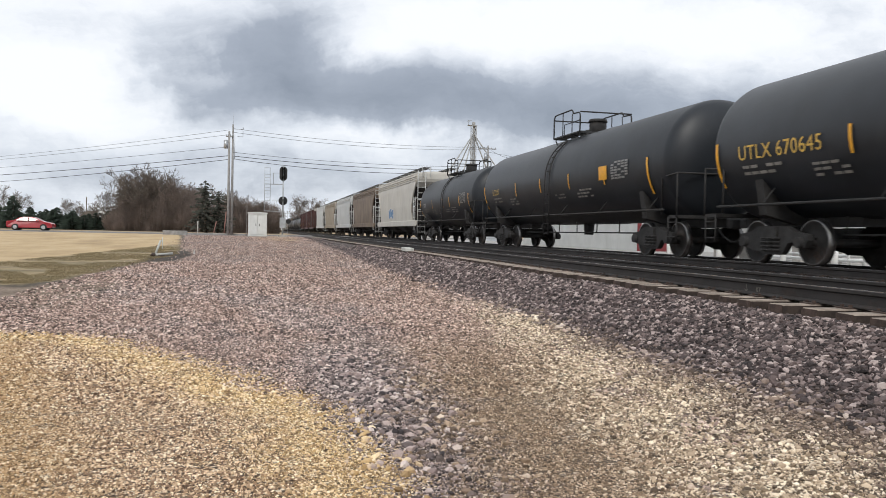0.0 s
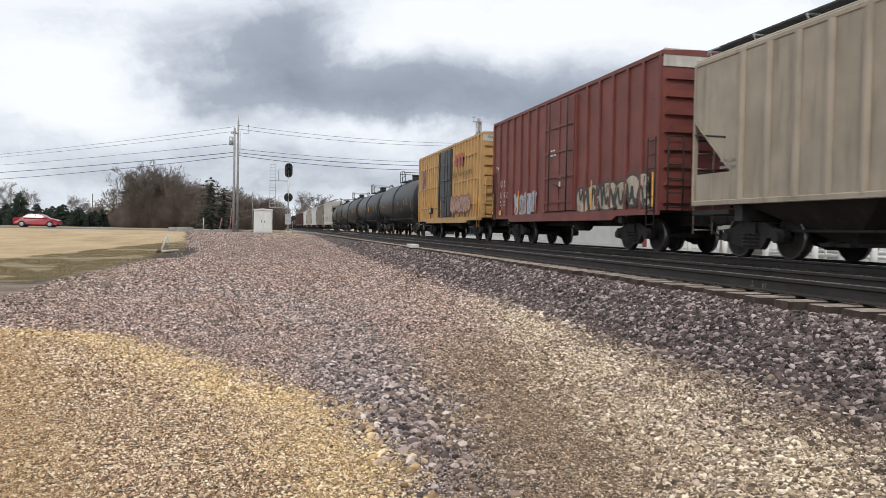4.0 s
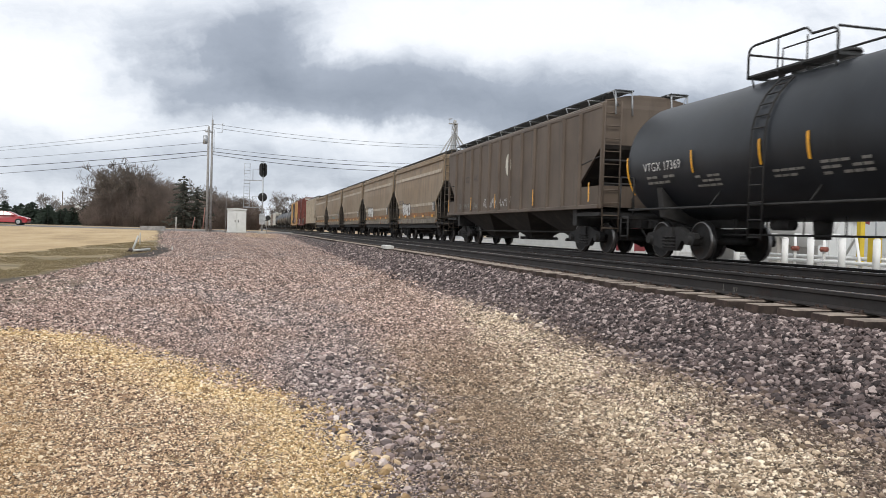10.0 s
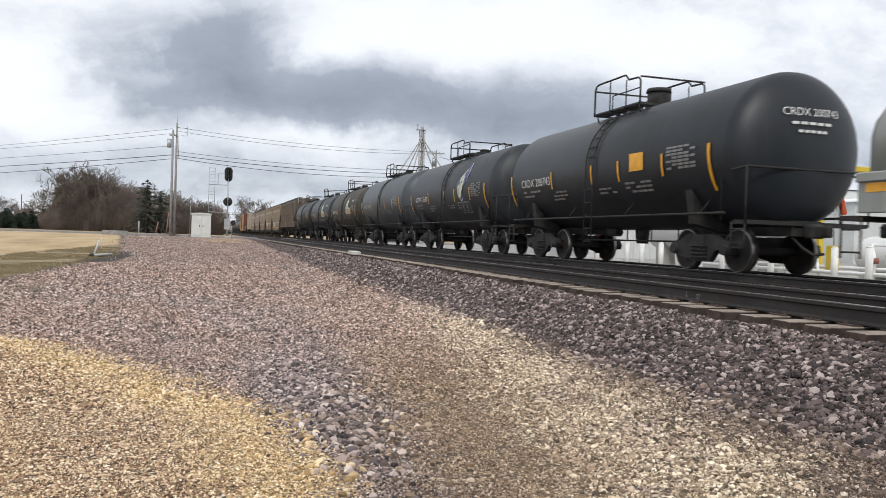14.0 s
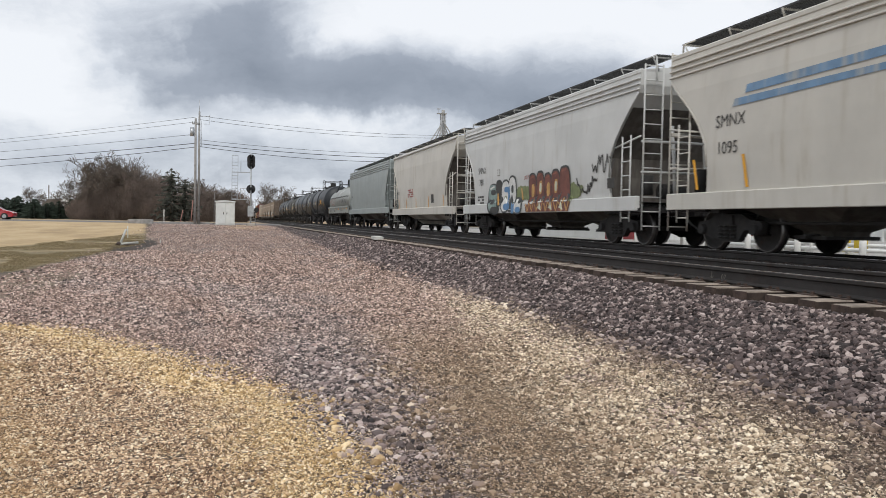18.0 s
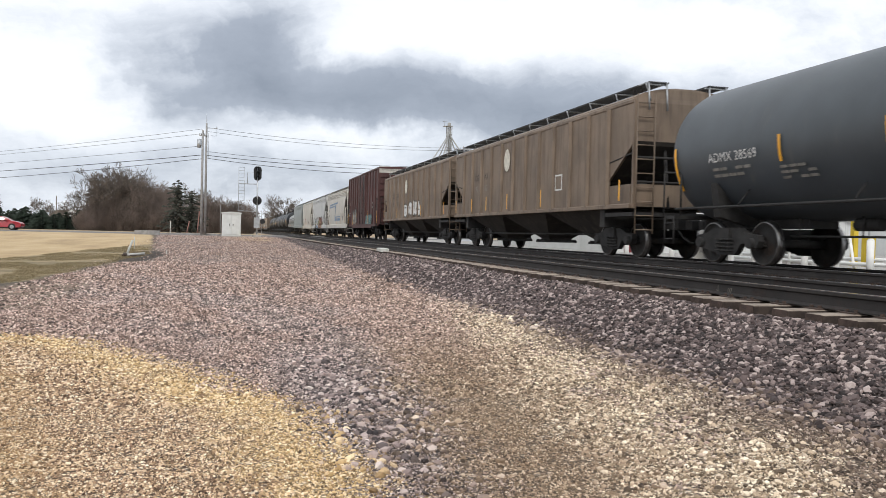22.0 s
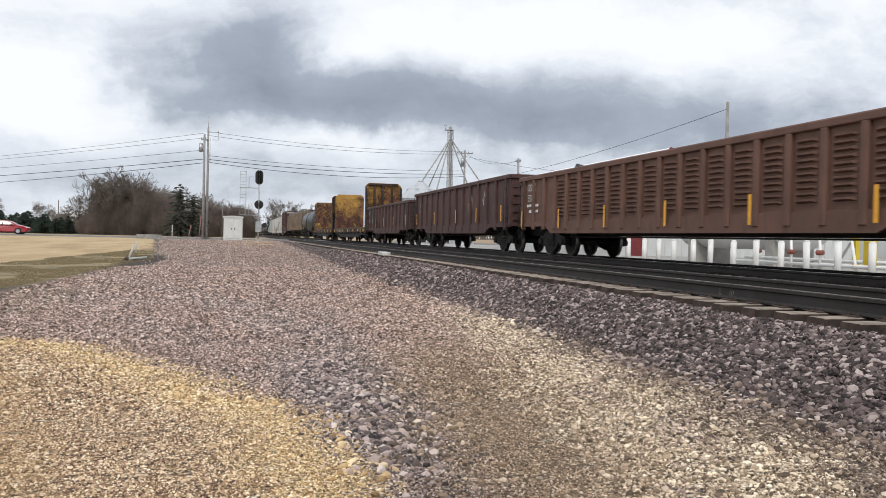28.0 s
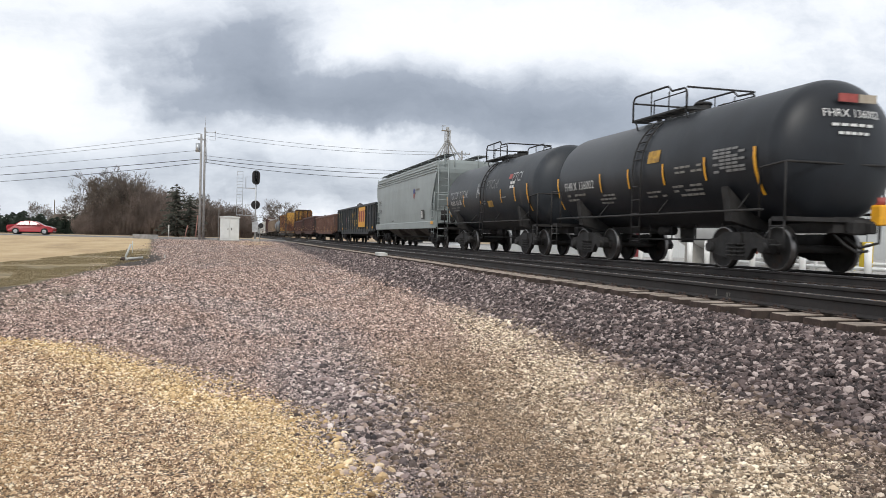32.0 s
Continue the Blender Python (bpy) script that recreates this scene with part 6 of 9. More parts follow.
def yellow_dress(car, skin, half):
    # emblem of crossed bands, a slogan and three lettered blocks
    for m, q in (("navy", ((-100, -105), (-65, -130), (18, -28), (-20, -2))), ("navy", ((-20, -2), (18, -28), (18, 22), (-20, 8))), ("navy", ((18, 22), (-72, 150), (-102, 120), (-20, 8))),
                 ("red_letter", ((-106, -62), (-106, -22), (-28, 34), (-28, -4))), ("red_letter", ((-28, -4), (-28, 34), (-106, 110), (-106, 68))),
                 ("red_letter", ((30, -4), (58, 0), (110, -84), (76, -108))), ("red_letter", ((30, -8), (105, 22), (105, 60), (30, 24))),
                 ("navy", ((2, -68), (36, -74), (72, -122), (28, -128))), ("navy", ((-4, 66), (20, 46), (95, 96), (66, 122)))):
        patch(car, [(half - 1.93 - a / 198, 3.60 - b / 225) for a, b in q], m, lambda a, b: skin(a, b) - 0.085, "emblem_band", 0.002 if m == "navy" else 0.0)
    lettering(car, "Railcar Pooling Experts", -1.95, 3.25, 0.46, "black_letter", lambda y, z: skin(y, z) - 0.085, squeeze=0.98)
    for i in range(3):
        patch(car, [(-2.55 - i * 0.62, 3.82), (-3.02 - i * 0.62, 3.82), (-3.02 - i * 0.62, 4.42), (-2.55 - i * 0.62, 4.42)], "red_letter", lambda y, z: skin(y, z) - 0.085, "logo_block")
    spray(car, -1.75, 1.30, 4.1, 0.98, 9, "spray_lilac", "spray_wine", lambda y, z: skin(y, z) - 0.085, 41)
    in_bays(0.06, 0.607, [("FB", 2, 2.50, 0.38), ("OX", 3, 2.50, 0.38), ("5", 1, 2.02, 0.38), ("05", 2, 2.02, 0.38), ("73", 3, 2.02, 0.38), ("3", 4, 2.02, 0.38), ("next", 1, 3.68, 0.20), ("load", 1, 3.46, 0.20),
                          ("any", 4, 3.68, 0.20), ("road", 4, 3.46, 0.20)], "black_letter")(car, skin, half)
    bars(car, [(half - 1.35, 1.50, 0.4, 0.06), (half - 1.35, 1.38, 0.4, 0.06), (half - 1.97, 1.50, 0.4, 0.06), (half - 1.97, 1.38, 0.4, 0.06)], "faint_letter", skin)
    patch(car, [(half - 0.75, 1.15), (half - 1.2, 1.15), (half - 1.2, 1.72), (half - 0.75, 1.72)], "box_patch", skin, "repaint_patch", 0.006)
    g = Geo().box(-1.64, -1.50, half - 4.42, half - 3.85, 1.42, 1.80, 0.02)
    box = part("load_device", g, M["iron"], car, "grey steel device box")
    part("device_cover", Geo().box(-1.67, -1.63, half - 4.32, half - 4.02, 1.50, 1.74, 0.01), M["galvanised"], box)
    v, f = type_mesh("EXCESS HEIGHT CAR", 0.17)
    part("end_lettering", Geo().add([(-1.3 + a, -half - 0.068, 4.78 + b) for a, b, _ in v], f), M["black_letter"], car)


box_car(-19.15, 15.3, "box_yellow", "box_yellow", "mustard-yellow box car with a black plug door and graffiti", door_mat="door_black", bands=True, ribs=25, dress=[yellow_dress])


def red_dress(car, skin, half):
    sk = lambda y, z: skin(y, z) - 0.04
    spray(car, half - 3.2, 1.08, 2.6, 0.95, 6, "spray_ice", "spray_silver", sk, 43)
    scrawl(car, half - 3.2, 1.15, 2.5, 0.8, "spray_wine", lambda a, b: sk(a, b) - 0.012, 45, 0.03)
    spray(car, -2.2, 1.05, 4.9, 1.05, 6, "hop_stripe", "spray_dark", sk, 44)
    scrawl(car, -2.4, 1.2, 4.5, 0.75, "black_letter", lambda a, b: sk(a, b) - 0.012, 46, 0.11)
    bars(car, [(half - 0.85, 1.68, 0.40, 0.06), (half - 0.85, 1.54, 0.4, 0.06), (half - 1.60, 1.68, 0.5, 0.06), (half - 1.60, 1.54, 0.45, 0.06)], "white_letter", skin)
    scrawl(car, half - 0.35, 3.05, 0.45, 0.4, "white_letter", skin, 47, 0.035)
    bars(car, [(0.2, 3.25, 0.7, 0.07), (0.2, 3.10, 0.6, 0.07), (-0.6, 2.3, 0.3, 0.12), (-0.6, 2.0, 0.25, 0.2), (0.35, 2.9, 0.4, 0.3)], "white_letter", lambda a, b: skin(a, b) - 0.09)
    patch(car, [(half - 1.0, 1.15), (half - 1.35, 1.15), (half - 1.35, 1.35), (half - 1.0, 1.35)], "yellow_letter", sk, "notice")


box_car(-36.4, 15.1, "box_red", "box_red", "faded red box car with white numbers and painted graffiti", eave=5.18, ribs=16, dress=[red_dress, in_bays(0.06, 0.936, [("CO", 0.58, 2.33, 0.40), ("ER", 1.40, 2.33, 0.40), ("171", 0.58, 1.85, 0.38), ("952", 1.40, 1.85, 0.38)], "white_letter")])
hopper_car(-53.1, 15.4, "hop_beige", "pale beige covered hopper car with ribbed sides", top=4.55, kind="ribbed", ribs=17, sill=1.25, dress=[lines([(6.6, 2.1, 0.6, 0.06), (6.6, 1.95, 0.6, 0.06)], "faint_letter")])
TAN = [band(3.50, 0.17, "hop_stripe"), band(1.88, 0.15, "hop_stripe", 1.25), band(1.32, 0.20, "rust_orange", 1.42)]
for i, (y, num) in enumerate(((-69.45, "CLSX 5285"), (-83.55, "CLSX 5577"), (-97.35, "CLSX 5335"), (-111.0, "CLSX 5518"), (-124.4, "CLSX 5526"))):
    extra = [scribble(2.6, 1.55, 1.6, 0.4, "black_letter", 50 + i, 0.035), lines([(4.5, 1.72, 0.8, 0.05), (4.5, 1.6, 1.0, 0.05), (1.5, 1.78, 1.1, 0.05)], "faint_letter"),
             block(-4.15, 1.55, 0.55, 0.5, "black_letter", "notice_panel"), block(-4.2, 1.6, 0.18, 0.4, "white_letter", "notice_panel", lift=0.014)]
    if i == 1:
        extra += [scribble(-2.2, 1.75, 1.7, 0.7, "black_letter", 61, 0.05), scribble(0.9, 1.5, 2.4, 0.25, "teal", 62, 0.04)]
    if i in (3, 4):
        extra += [tag(3.6, 1.35, 2.2, 0.85, 4, "white_letter", "black_letter", 63 + i)]
    hopper_car(y, 12.35, "hop_tan", "tan covered hopper car with smooth curved sides and rust-streaked sill", top=4.42, mark=[(num, 4.78, 2.10, 0.32)], dress=TAN + extra, sill_mat="sill_grime", board_up=0.14,
               strips=(), bays=3, frame_mat="ladder_brown")
    for k in (0.72, 0.42, 0.0, -0.35, -0.7):
        car = CARS[-1][0]
        patch(car, [(6.1 * k + 0.2, 1.26), (6.1 * k - 0.2, 1.26), (6.1 * k - 0.2, 1.38), (6.1 * k + 0.2, 1.38)], "reflector", lambda a, b: -1.565, "reflector_strip")
hopper_car(-137.85, 16.6, "hop_brown", "grimy brown ribbed hopper car with a round white emblem", board_up=0.31, top=4.28, kind="ribbed", ribs=13, sill=1.38, strips=(0.95, 0.5, 0.1, -0.4, -0.94),
           dress=[disc(-0.45, 3.1, 0.32, 0.42, "pale_emblem"), scribble(6.3, 1.5, 3.0, 0.3, "faint_letter", 70), scribble(2.6, 1.5, 3.4, 0.4, "white_letter", 71, 0.025), in_bays(0.1, 1.254, [("CG", 2, 2.7, 0.38), ("AX", 3, 2.7, 0.38)], "black_letter")])

# a block of tank cars
tank_car(-156.1, 11.4, "tank_black", "black tank car with faded marks", r=1.52, zc=2.44, mark="VTGX 17369", mark_size=0.30, dome=False)


def syrup(car, skin, half):
    words("CORN SYRUP ONLY", -3.45, 2.86, 0.16, "white_letter")(car, skin, half)
    wing = [(-1.45, 2.02), (-1.38, 2.45), (-1.48, 2.75), (-1.70, 2.96), (-1.95, 3.05), (-2.14, 3.20), (-2.16, 3.00), (-2.36, 2.86), (-2.17, 2.72), (-2.28, 2.60), (-1.95, 2.50), (-1.80, 2.15)]
    patch(car, wing, "pale_emblem", skin, "emblem_wing", label="pale green and white winged emblem")
    patch(car, [(-1.72 + (a + 1.72) * 0.62, 2.56 + (b - 2.56) * 0.66) for a, b in wing], "leaf_mint", skin, "emblem_feathers", 0.012)
    patch(car, [(-1.72, 2.05), (-3.02, 2.03), (-3.06, 2.42), (-2.60, 2.52), (-1.78, 2.47)], "pale_emblem", skin, "emblem_block", 0.011)
    for k in range(3):
        patch(car, [(-1.80 - 0.40 * k, 2.10), (-2.13 - 0.40 * k, 2.09), (-2.13 - 0.40 * k, 2.40), (-1.82 - 0.40 * k, 2.41)], "placard_gold", skin, "emblem_figure", 0.015)
    scrawl(car, 0.40, 2.15, 0.7, 0.5, "brush_white", skin, 81, 0.03)
    scrawl(car, 0.10, 2.75, 0.9, 0.6, "brush_grey", skin, 82, 0.03)


tank_car(-168.9, 11.5, "tank_charcoal", "charcoal tank car with corn syrup lettering", r=1.52, zc=2.44, mark="DMIX 190657", mark_size=0.33, dome=False, dress=[syrup])
tank_car(-181.5, 11.3, "tank_dusty", "dusty grey-brown tank car with a white emblem", r=1.53, zc=2.45, mark="GATX 73403", mark_size=0.32, dome=False, dress=[syrup])
tank_car(-194.6, 11.2, "tank_grey", "blue-grey tank car with small white marks", r=1.59, zc=2.51, mark="ADMX 19451", mark_size=0.32, dome=False)
tank_car(-207.2, 11.7, "tank_charcoal", "dark tank car with a blue and cream leaf emblem", r=1.57, zc=2.49, mark="ADMX 15689", mark_size=0.34, dome=False, dress=[leaf_sign(-2.42, 2.84)])
tank_car(-220.5, 11.8, "tank_black", "clean black tank car with white marks on shell and end", r=1.59, zc=2.51, mark="CRDX 200743", mark_size=0.34, end_mark="CRDX 200743", dress=[block(-1.95, 2.25, 0.62, 0.42, "reflector", "placard")])
coil_car(-235.0, 13.2)
SLOPE = dict(kind="slope", sill=1.14, top=4.44, bays=3, board_up=0.24)
SILL_OUT = 1.555   # half breadth over their side sills
SHORT = dict(SLOPE, kind="short_slope", sill=1.28)
hopper_car(-249.3, 16.4, "hop_grey", "pale grey-green covered hopper car", under="hop_grey", bay_mat="slope_grey", mark=[("CMO", 7.0, 2.2, 0.36)], **SHORT)
hopper_car(-267.3, 13.6, "hop_cream", "cream covered hopper car with dark chutes and faint stencils", plain_eave=True, under="slope_grey", bay_mat="hop_cream", mark=[("SMNX", 5.6, 2.05, 0.28)], strips=(0.74, 0.45, 0.1, -0.3, -0.72), dress=[lines([(2.6, 2.2 - 0.12 * i, 1.3, 0.07) for i in range(4)], "red_letter"), block(-2.6, 1.45, 0.5, 0.42, "black_letter", "notice_panel")], **SLOPE)
def throw_up(car, skin, half):
    """Two swollen spray names side by side: one mint, white and blue, the other maroon with gold feet."""
    face = lambda y, z: min(skin(y, z), -SILL_OUT) if z < 1.26 else skin(y, z)   # the paint runs on over the proud side sill

    def blob(y, z, ry, rz, mat, lift, lean=0.0, power=0.75):
        pts = []
        for i in range(22):
            c, d = math.cos(2 * math.pi * i / 22), math.sin(2 * math.pi * i / 22)
            v = math.copysign(abs(d) ** power, d) * rz
            pts.append((y - math.copysign(abs(c) ** power, c) * ry - lean * v, z + v))
        patch(car, pts, mat, face, "graffiti_stroke", lift, "spray-painted graffiti")

    def stroke(pts, w, mat, lift):
        for (a, b), (c, d) in zip(pts, pts[1:]):
            n = math.hypot(c - a, d - b) or 1.0
            p, q = -(d - b) / n * w / 2, (c - a) / n * w / 2
            patch(car, [(a + p, b + q), (c + p, d + q), (c - p, d - q), (a - p, b - q)], mat, face, "graffiti_stroke", lift, "spray-painted graffiti")

    # green haze behind both names
    rng = random.Random(91)
    for i in range(7):
        blob(0.95 - 0.19 * i, 1.52 + rng.uniform(-0.06, 0.06), 0.16, 0.24, "spray_green", 0.007 + 0.0003 * i)
        blob(-3.45 - 0.13 * i, 1.48 + rng.uniform(-0.05, 0.05), 0.13, 0.30 - 0.03 * i, "spray_green", 0.007 + 0.0003 * i)
    # first name: black outline, then mint, dark and white letters with blue shades
    for y, z, ry, rz, lean in ((3.55, 1.42, 0.62, 0.58, 0.1), (2.85, 1.62, 0.42, 0.50, 0.0), (2.15, 1.48, 0.50, 0.62, 0.05), (1.48, 1.55, 0.46, 0.66, 0.1), (0.85, 1.12, 0.46, 0.30, 0.0), (3.30, 1.02, 0.55, 0.20, 0.0)):
        blob(y, z, ry, rz, "spray_dark", 0.010, lean)
    for y, z, ry, rz, m, lean in ((3.58, 1.62, 0.50, 0.34, "spray_mint", 0.1), (3.52, 1.16, 0.48, 0.22, "spray_mint", 0.0), (2.15, 1.48, 0.43, 0.55, "white_letter", 0.05), (1.48, 1.56, 0.39, 0.58, "white_letter", 0.1), (0.88, 1.12, 0.38, 0.24, "white_letter", 0.0)):
        blob(y, z, ry, rz, m, 0.013, lean)
    for y, z, ry, rz, m in ((3.50, 1.66, 0.30, 0.10, "spray_dark"), (3.66, 1.30, 0.28, 0.09, "spray_dark"), (3.35, 1.00, 0.40, 0.12, "black_letter"), (2.86, 1.80, 0.34, 0.26, "black_letter"), (2.02, 1.72, 0.26, 0.10, "blue_letter"), (1.95, 1.10, 0.34, 0.12, "blue_letter"),
                            (1.80, 1.45, 0.10, 0.40, "blue_letter"), (1.42, 1.72, 0.12, 0.14, "spray_dark"), (1.30, 1.06, 0.16, 0.22, "blue_letter"), (0.80, 0.98, 0.26, 0.10, "blue_letter"), (2.15, 1.38, 0.14, 0.12, "spray_green")):
        blob(y, z, ry, rz, m, 0.016, 0.1)
    stroke([(2.98, 1.62), (2.82, 1.15)], 0.12, "tan_spray", 0.019)
    stroke([(3.86, 1.80), (3.35, 1.88)], 0.07, "white_letter", 0.019)
    stroke([(0.50, 1.72), (0.42, 1.32)], 0.11, "tan_spray", 0.013)
    # second name: five tall maroon letters, their feet split by gold lines
    row = ((-0.51, 2.19, 0.37), (-1.17, 2.23, 0.36), (-1.80, 2.14, 0.33), (-2.41, 2.22, 0.36), (-3.10, 2.28, 0.42))
    for i, (y, top, ry) in enumerate(row):
        blob(y, (top + 1.05) / 2, ry, (top - 1.05) / 2, "spray_dark", 0.010 + 0.0004 * i, 0.0, 0.62)
        blob(y, (top + 1.03) / 2 - 0.03, ry - 0.05, (top - 1.05) / 2 - 0.03, "spray_maroon", 0.014 + 0.0004 * i, 0.0, 0.62)
        stroke([(y + 0.18, top - 0.17), (y - 0.12, top - 0.13)], 0.05, "spray_red", 0.018)
        for ry2, rz2, m, lift in ((0.13, 0.22, "tan_spray", 0.018), (0.09, 0.15, "leaf_cream", 0.021)):
            if i in (1, 3) or (m == "tan_spray" and i in (0, 2)):
                blob(y - 0.04, 1.68 - 0.08 * (i % 2 == 0), ry2, rz2, m, lift, 0.15)
    patch(car, [(0.10, 1.14), (0.0, 0.90), (-3.45, 0.90), (-3.60, 1.18), (-1.7, 1.22)], "spray_maroon", face, "graffiti_stroke", 0.012, "spray-painted graffiti")
    for i in range(9):
        y = 0.02 - 0.40 * i
        stroke([(y, 1.17), (y - 0.17, 0.90), (y - 0.31, 1.20 + 0.12 * (i % 2))], 0.05, "tan_spray", 0.017)
    for y in (-1.05, -1.95, -2.75):
        patch(car, [(y, 1.02), (y - 0.16, 1.32), (y - 0.30, 0.93)], "leaf_cream", face, "graffiti_stroke", 0.019, "spray-painted graffiti")


hopper_car(-282.4, 14.9, "hop_white", "white covered hopper car with large blue and red graffiti", under="slope_grey", bay_mat="slope_grey", mark=[("SMNX", 5.4, 2.44, 0.36), (" 780", 5.35, 1.98, 0.36)],
           dress=[throw_up, scribble(-3.94, 1.35, 1.33, 0.55, "black_letter", 93, 0.06), scribble(-4.96, 1.92, 1.31, 0.51, "black_letter", 94, 0.05), scribble(-5.32, 0.90, 1.12, 0.27, "spray_red", 97, 0.04),
                  block(-5.84, 1.48, 0.42, 0.27, "black_letter", "notice_panel"), words("DO NOT", 0.26, 2.0, 0.2, "red_letter"), block(3.08, 2.26, 0.30, 0.24, "faint_letter", "notice_panel"), block(3.05, 2.285, 0.24, 0.19, "hop_white", "notice_panel", lift=0.014),
                  lines([(5.5, 1.5 - 0.12 * i, 0.8, 0.06) for i in range(3)] + [(-4.44, 0.94 + 0.08 * i, 0.5, 0.04) for i in range(3)], "black_letter"), scribble(5.5, 0.9, 1.3, 0.25, "black_letter", 98, 0.03)], **SLOPE)


def blue_z(car, skin, half):
    for q in (((4.65, 3.14), (-1.72, 3.26), (-1.74, 3.41), (4.60, 3.30)), ((5.05, 2.92), (0.75, 2.99), (0.62, 3.10), (4.98, 3.07)),
              ((0.89, 1.57), (-3.39, 1.60), (-3.44, 1.81), (0.46, 1.84)), ((0.38, 1.91), (-3.37, 1.93), (-3.37, 2.02), (0.34, 2.00)),
              ((0.89, 1.57), (0.52, 1.57), (0.02, 3.18), (0.36, 3.18)), ((0.40, 1.95), (0.28, 1.95), (-0.20, 3.18), (-0.08, 3.18))):
        patch(car, q, "blue_worn", skin, "blue_stripe", 0.01 + 0.001 * (q[0][1] < 2), "faded blue painted stripe")
    for y in (6.3, 4.6, -0.6, -3.95, -6.2):
        patch(car, [(y, 1.3), (y - 0.09, 1.3), (y + 0.02, 1.95), (y + 0.11, 1.95)], "reflector", skin, "reflector_strip", 0.012)
    scrawl(car, -4.0, 1.9, 1.2, 0.5, "faint_letter", skin, 95)
    patch(car, [(-5.0, 1.6), (-5.5, 1.6), (-5.5, 2.0), (-5.0, 2.0)], "plaque", skin, "notice_panel", 0.012)


hopper_car(-298.7, 14.9, "hop_cream", "off-white covered hopper car with a big faded blue stripe figure", under="slope_grey", bay_mat="slope_grey", mark=[("SMNX", 5.6, 2.55, 0.36), ("1095", 5.55, 2.0, 0.36)], dress=[blue_z], **SLOPE)


def maroon_dress(car, skin, half):
    sk = lambda y, z: skin(y, z) - 0.04
    for y in (half - 2.75, half - 4.55):
        patch(car, [(y + 0.16, 1.12), (y - 0.16, 1.12), (y - 0.20, 2.05), (y, 2.28), (y + 0.14, 1.9)], "tan_spray", sk, "graffiti_stroke", 0.006, "spray-painted graffiti")
    spray(car, half - 2.75, 1.08, 1.95, 1.35, 4, "spray_grey", "spray_dark", sk, 101)
    scrawl(car, half - 3.1, 1.35, 1.1, 1.0, "white_letter", lambda a, b: sk(a, b) - 0.014, 102, 0.04)
    spray(car, -2.15, 1.05, 2.8, 0.85, 7, "teal", "spray_dark", sk, 102)
    scrawl(car, -2.2, 1.10, 2.7, 0.75, "spray_silver", lambda a, b: sk(a, b) - 0.012, 103, 0.03)
    v, f = type_mesh("EXCESS HEIGHT CAR", 0.15)
    part("end_lettering", Geo().add([(-1.3 + a, -half - 0.068, 4.90 + b) for a, b, _ in v], f), M["black_letter"], car)
    bars(car, [(1.0, 3.0, 1.2, 0.1), (0.6, 2.75, 0.6, 0.2), (0.9, 2.1, 0.3, 0.3), (-4.8, 2.6, 0.7, 0.12), (-4.8, 2.3, 0.7, 0.12)], "faint_letter", sk)
    bars(car, [(half - 0.6, 2.05, 0.8, 0.08), (half - 0.6, 1.88, 0.8, 0.08)], "white_letter", sk)


box_car(-315.4, 14.7, "box_maroon", "box_maroon", "dark maroon box car with white numbers and grey graffiti", eave=5.15, ribs=12, dress=[maroon_dress, in_bays(0.06, 1.215, [("LW", 0.12, 2.75, 0.38), ("9293", 0.12, 2.25, 0.36)], "white_letter")], end_mat="box_maroon")
RIB = dict(board_up=0.33, top=4.14, kind="ribbed", ribs=13, sill=1.38)
hopper_car(-332.25, 16.5, "hop_taupe", "brown ribbed hopper car with white graffiti and round emblem", strips=(0.95, 0.42, -0.35, -0.94), dress=[disc(1.30, 3.25, 0.32, 0.42, "pale_emblem"), tag(1.8, 1.42, 4.2, 0.95, 6, "white_letter", "black_letter", 111),
           in_bays(0.1, 1.254, [("CG", 2, 2.68, 0.38), ("AX", 3, 2.68, 0.38), ("92", 2, 2.18, 0.38), ("18", 3, 2.18, 0.38)], "faint_black")], **RIB)
hopper_car(-350.05, 16.6, "hop_taupe", "brown ribbed hopper car with a pale round emblem", strips=(0.95, 0.66, 0.42, 0.12, -0.28, -0.94), dress=[disc(1.30, 3.3, 0.32, 0.42, "pale_emblem"), in_bays(0.1, 1.254, [("CG", 2, 2.75, 0.36), ("AX", 3, 2.75, 0.36)], "faint_black"), in_bays(0.1, 1.254, [("93", 2, 2.28, 0.36), ("00", 3, 2.28, 0.36)], "faint_letter"),
           block(-3.3, 1.95, 0.55, 0.5, "white_letter", "notice_panel"), block(-3.36, 2.0, 0.43, 0.4, "hop_taupe", "notice_panel", lift=0.013)], **RIB)
tank_car(-368.6, 16.3, "tank_grey", "blue-grey tank car with a broad girth band", r=1.54, zc=2.46, mark="ADMX 28569", mark_size=0.27, mark_at=6.43, strips=(0.51, 0.2, -0.15, -0.54))


def bulkhead_mark(car, skin, half):
    v, f = type_mesh("UP", 0.42)
    part("bulkhead_lettering", Geo().add([(-1.30 + a, half - 0.76, 1.75 + b) for a, b, _ in v], f), M["yellow_letter"], car)


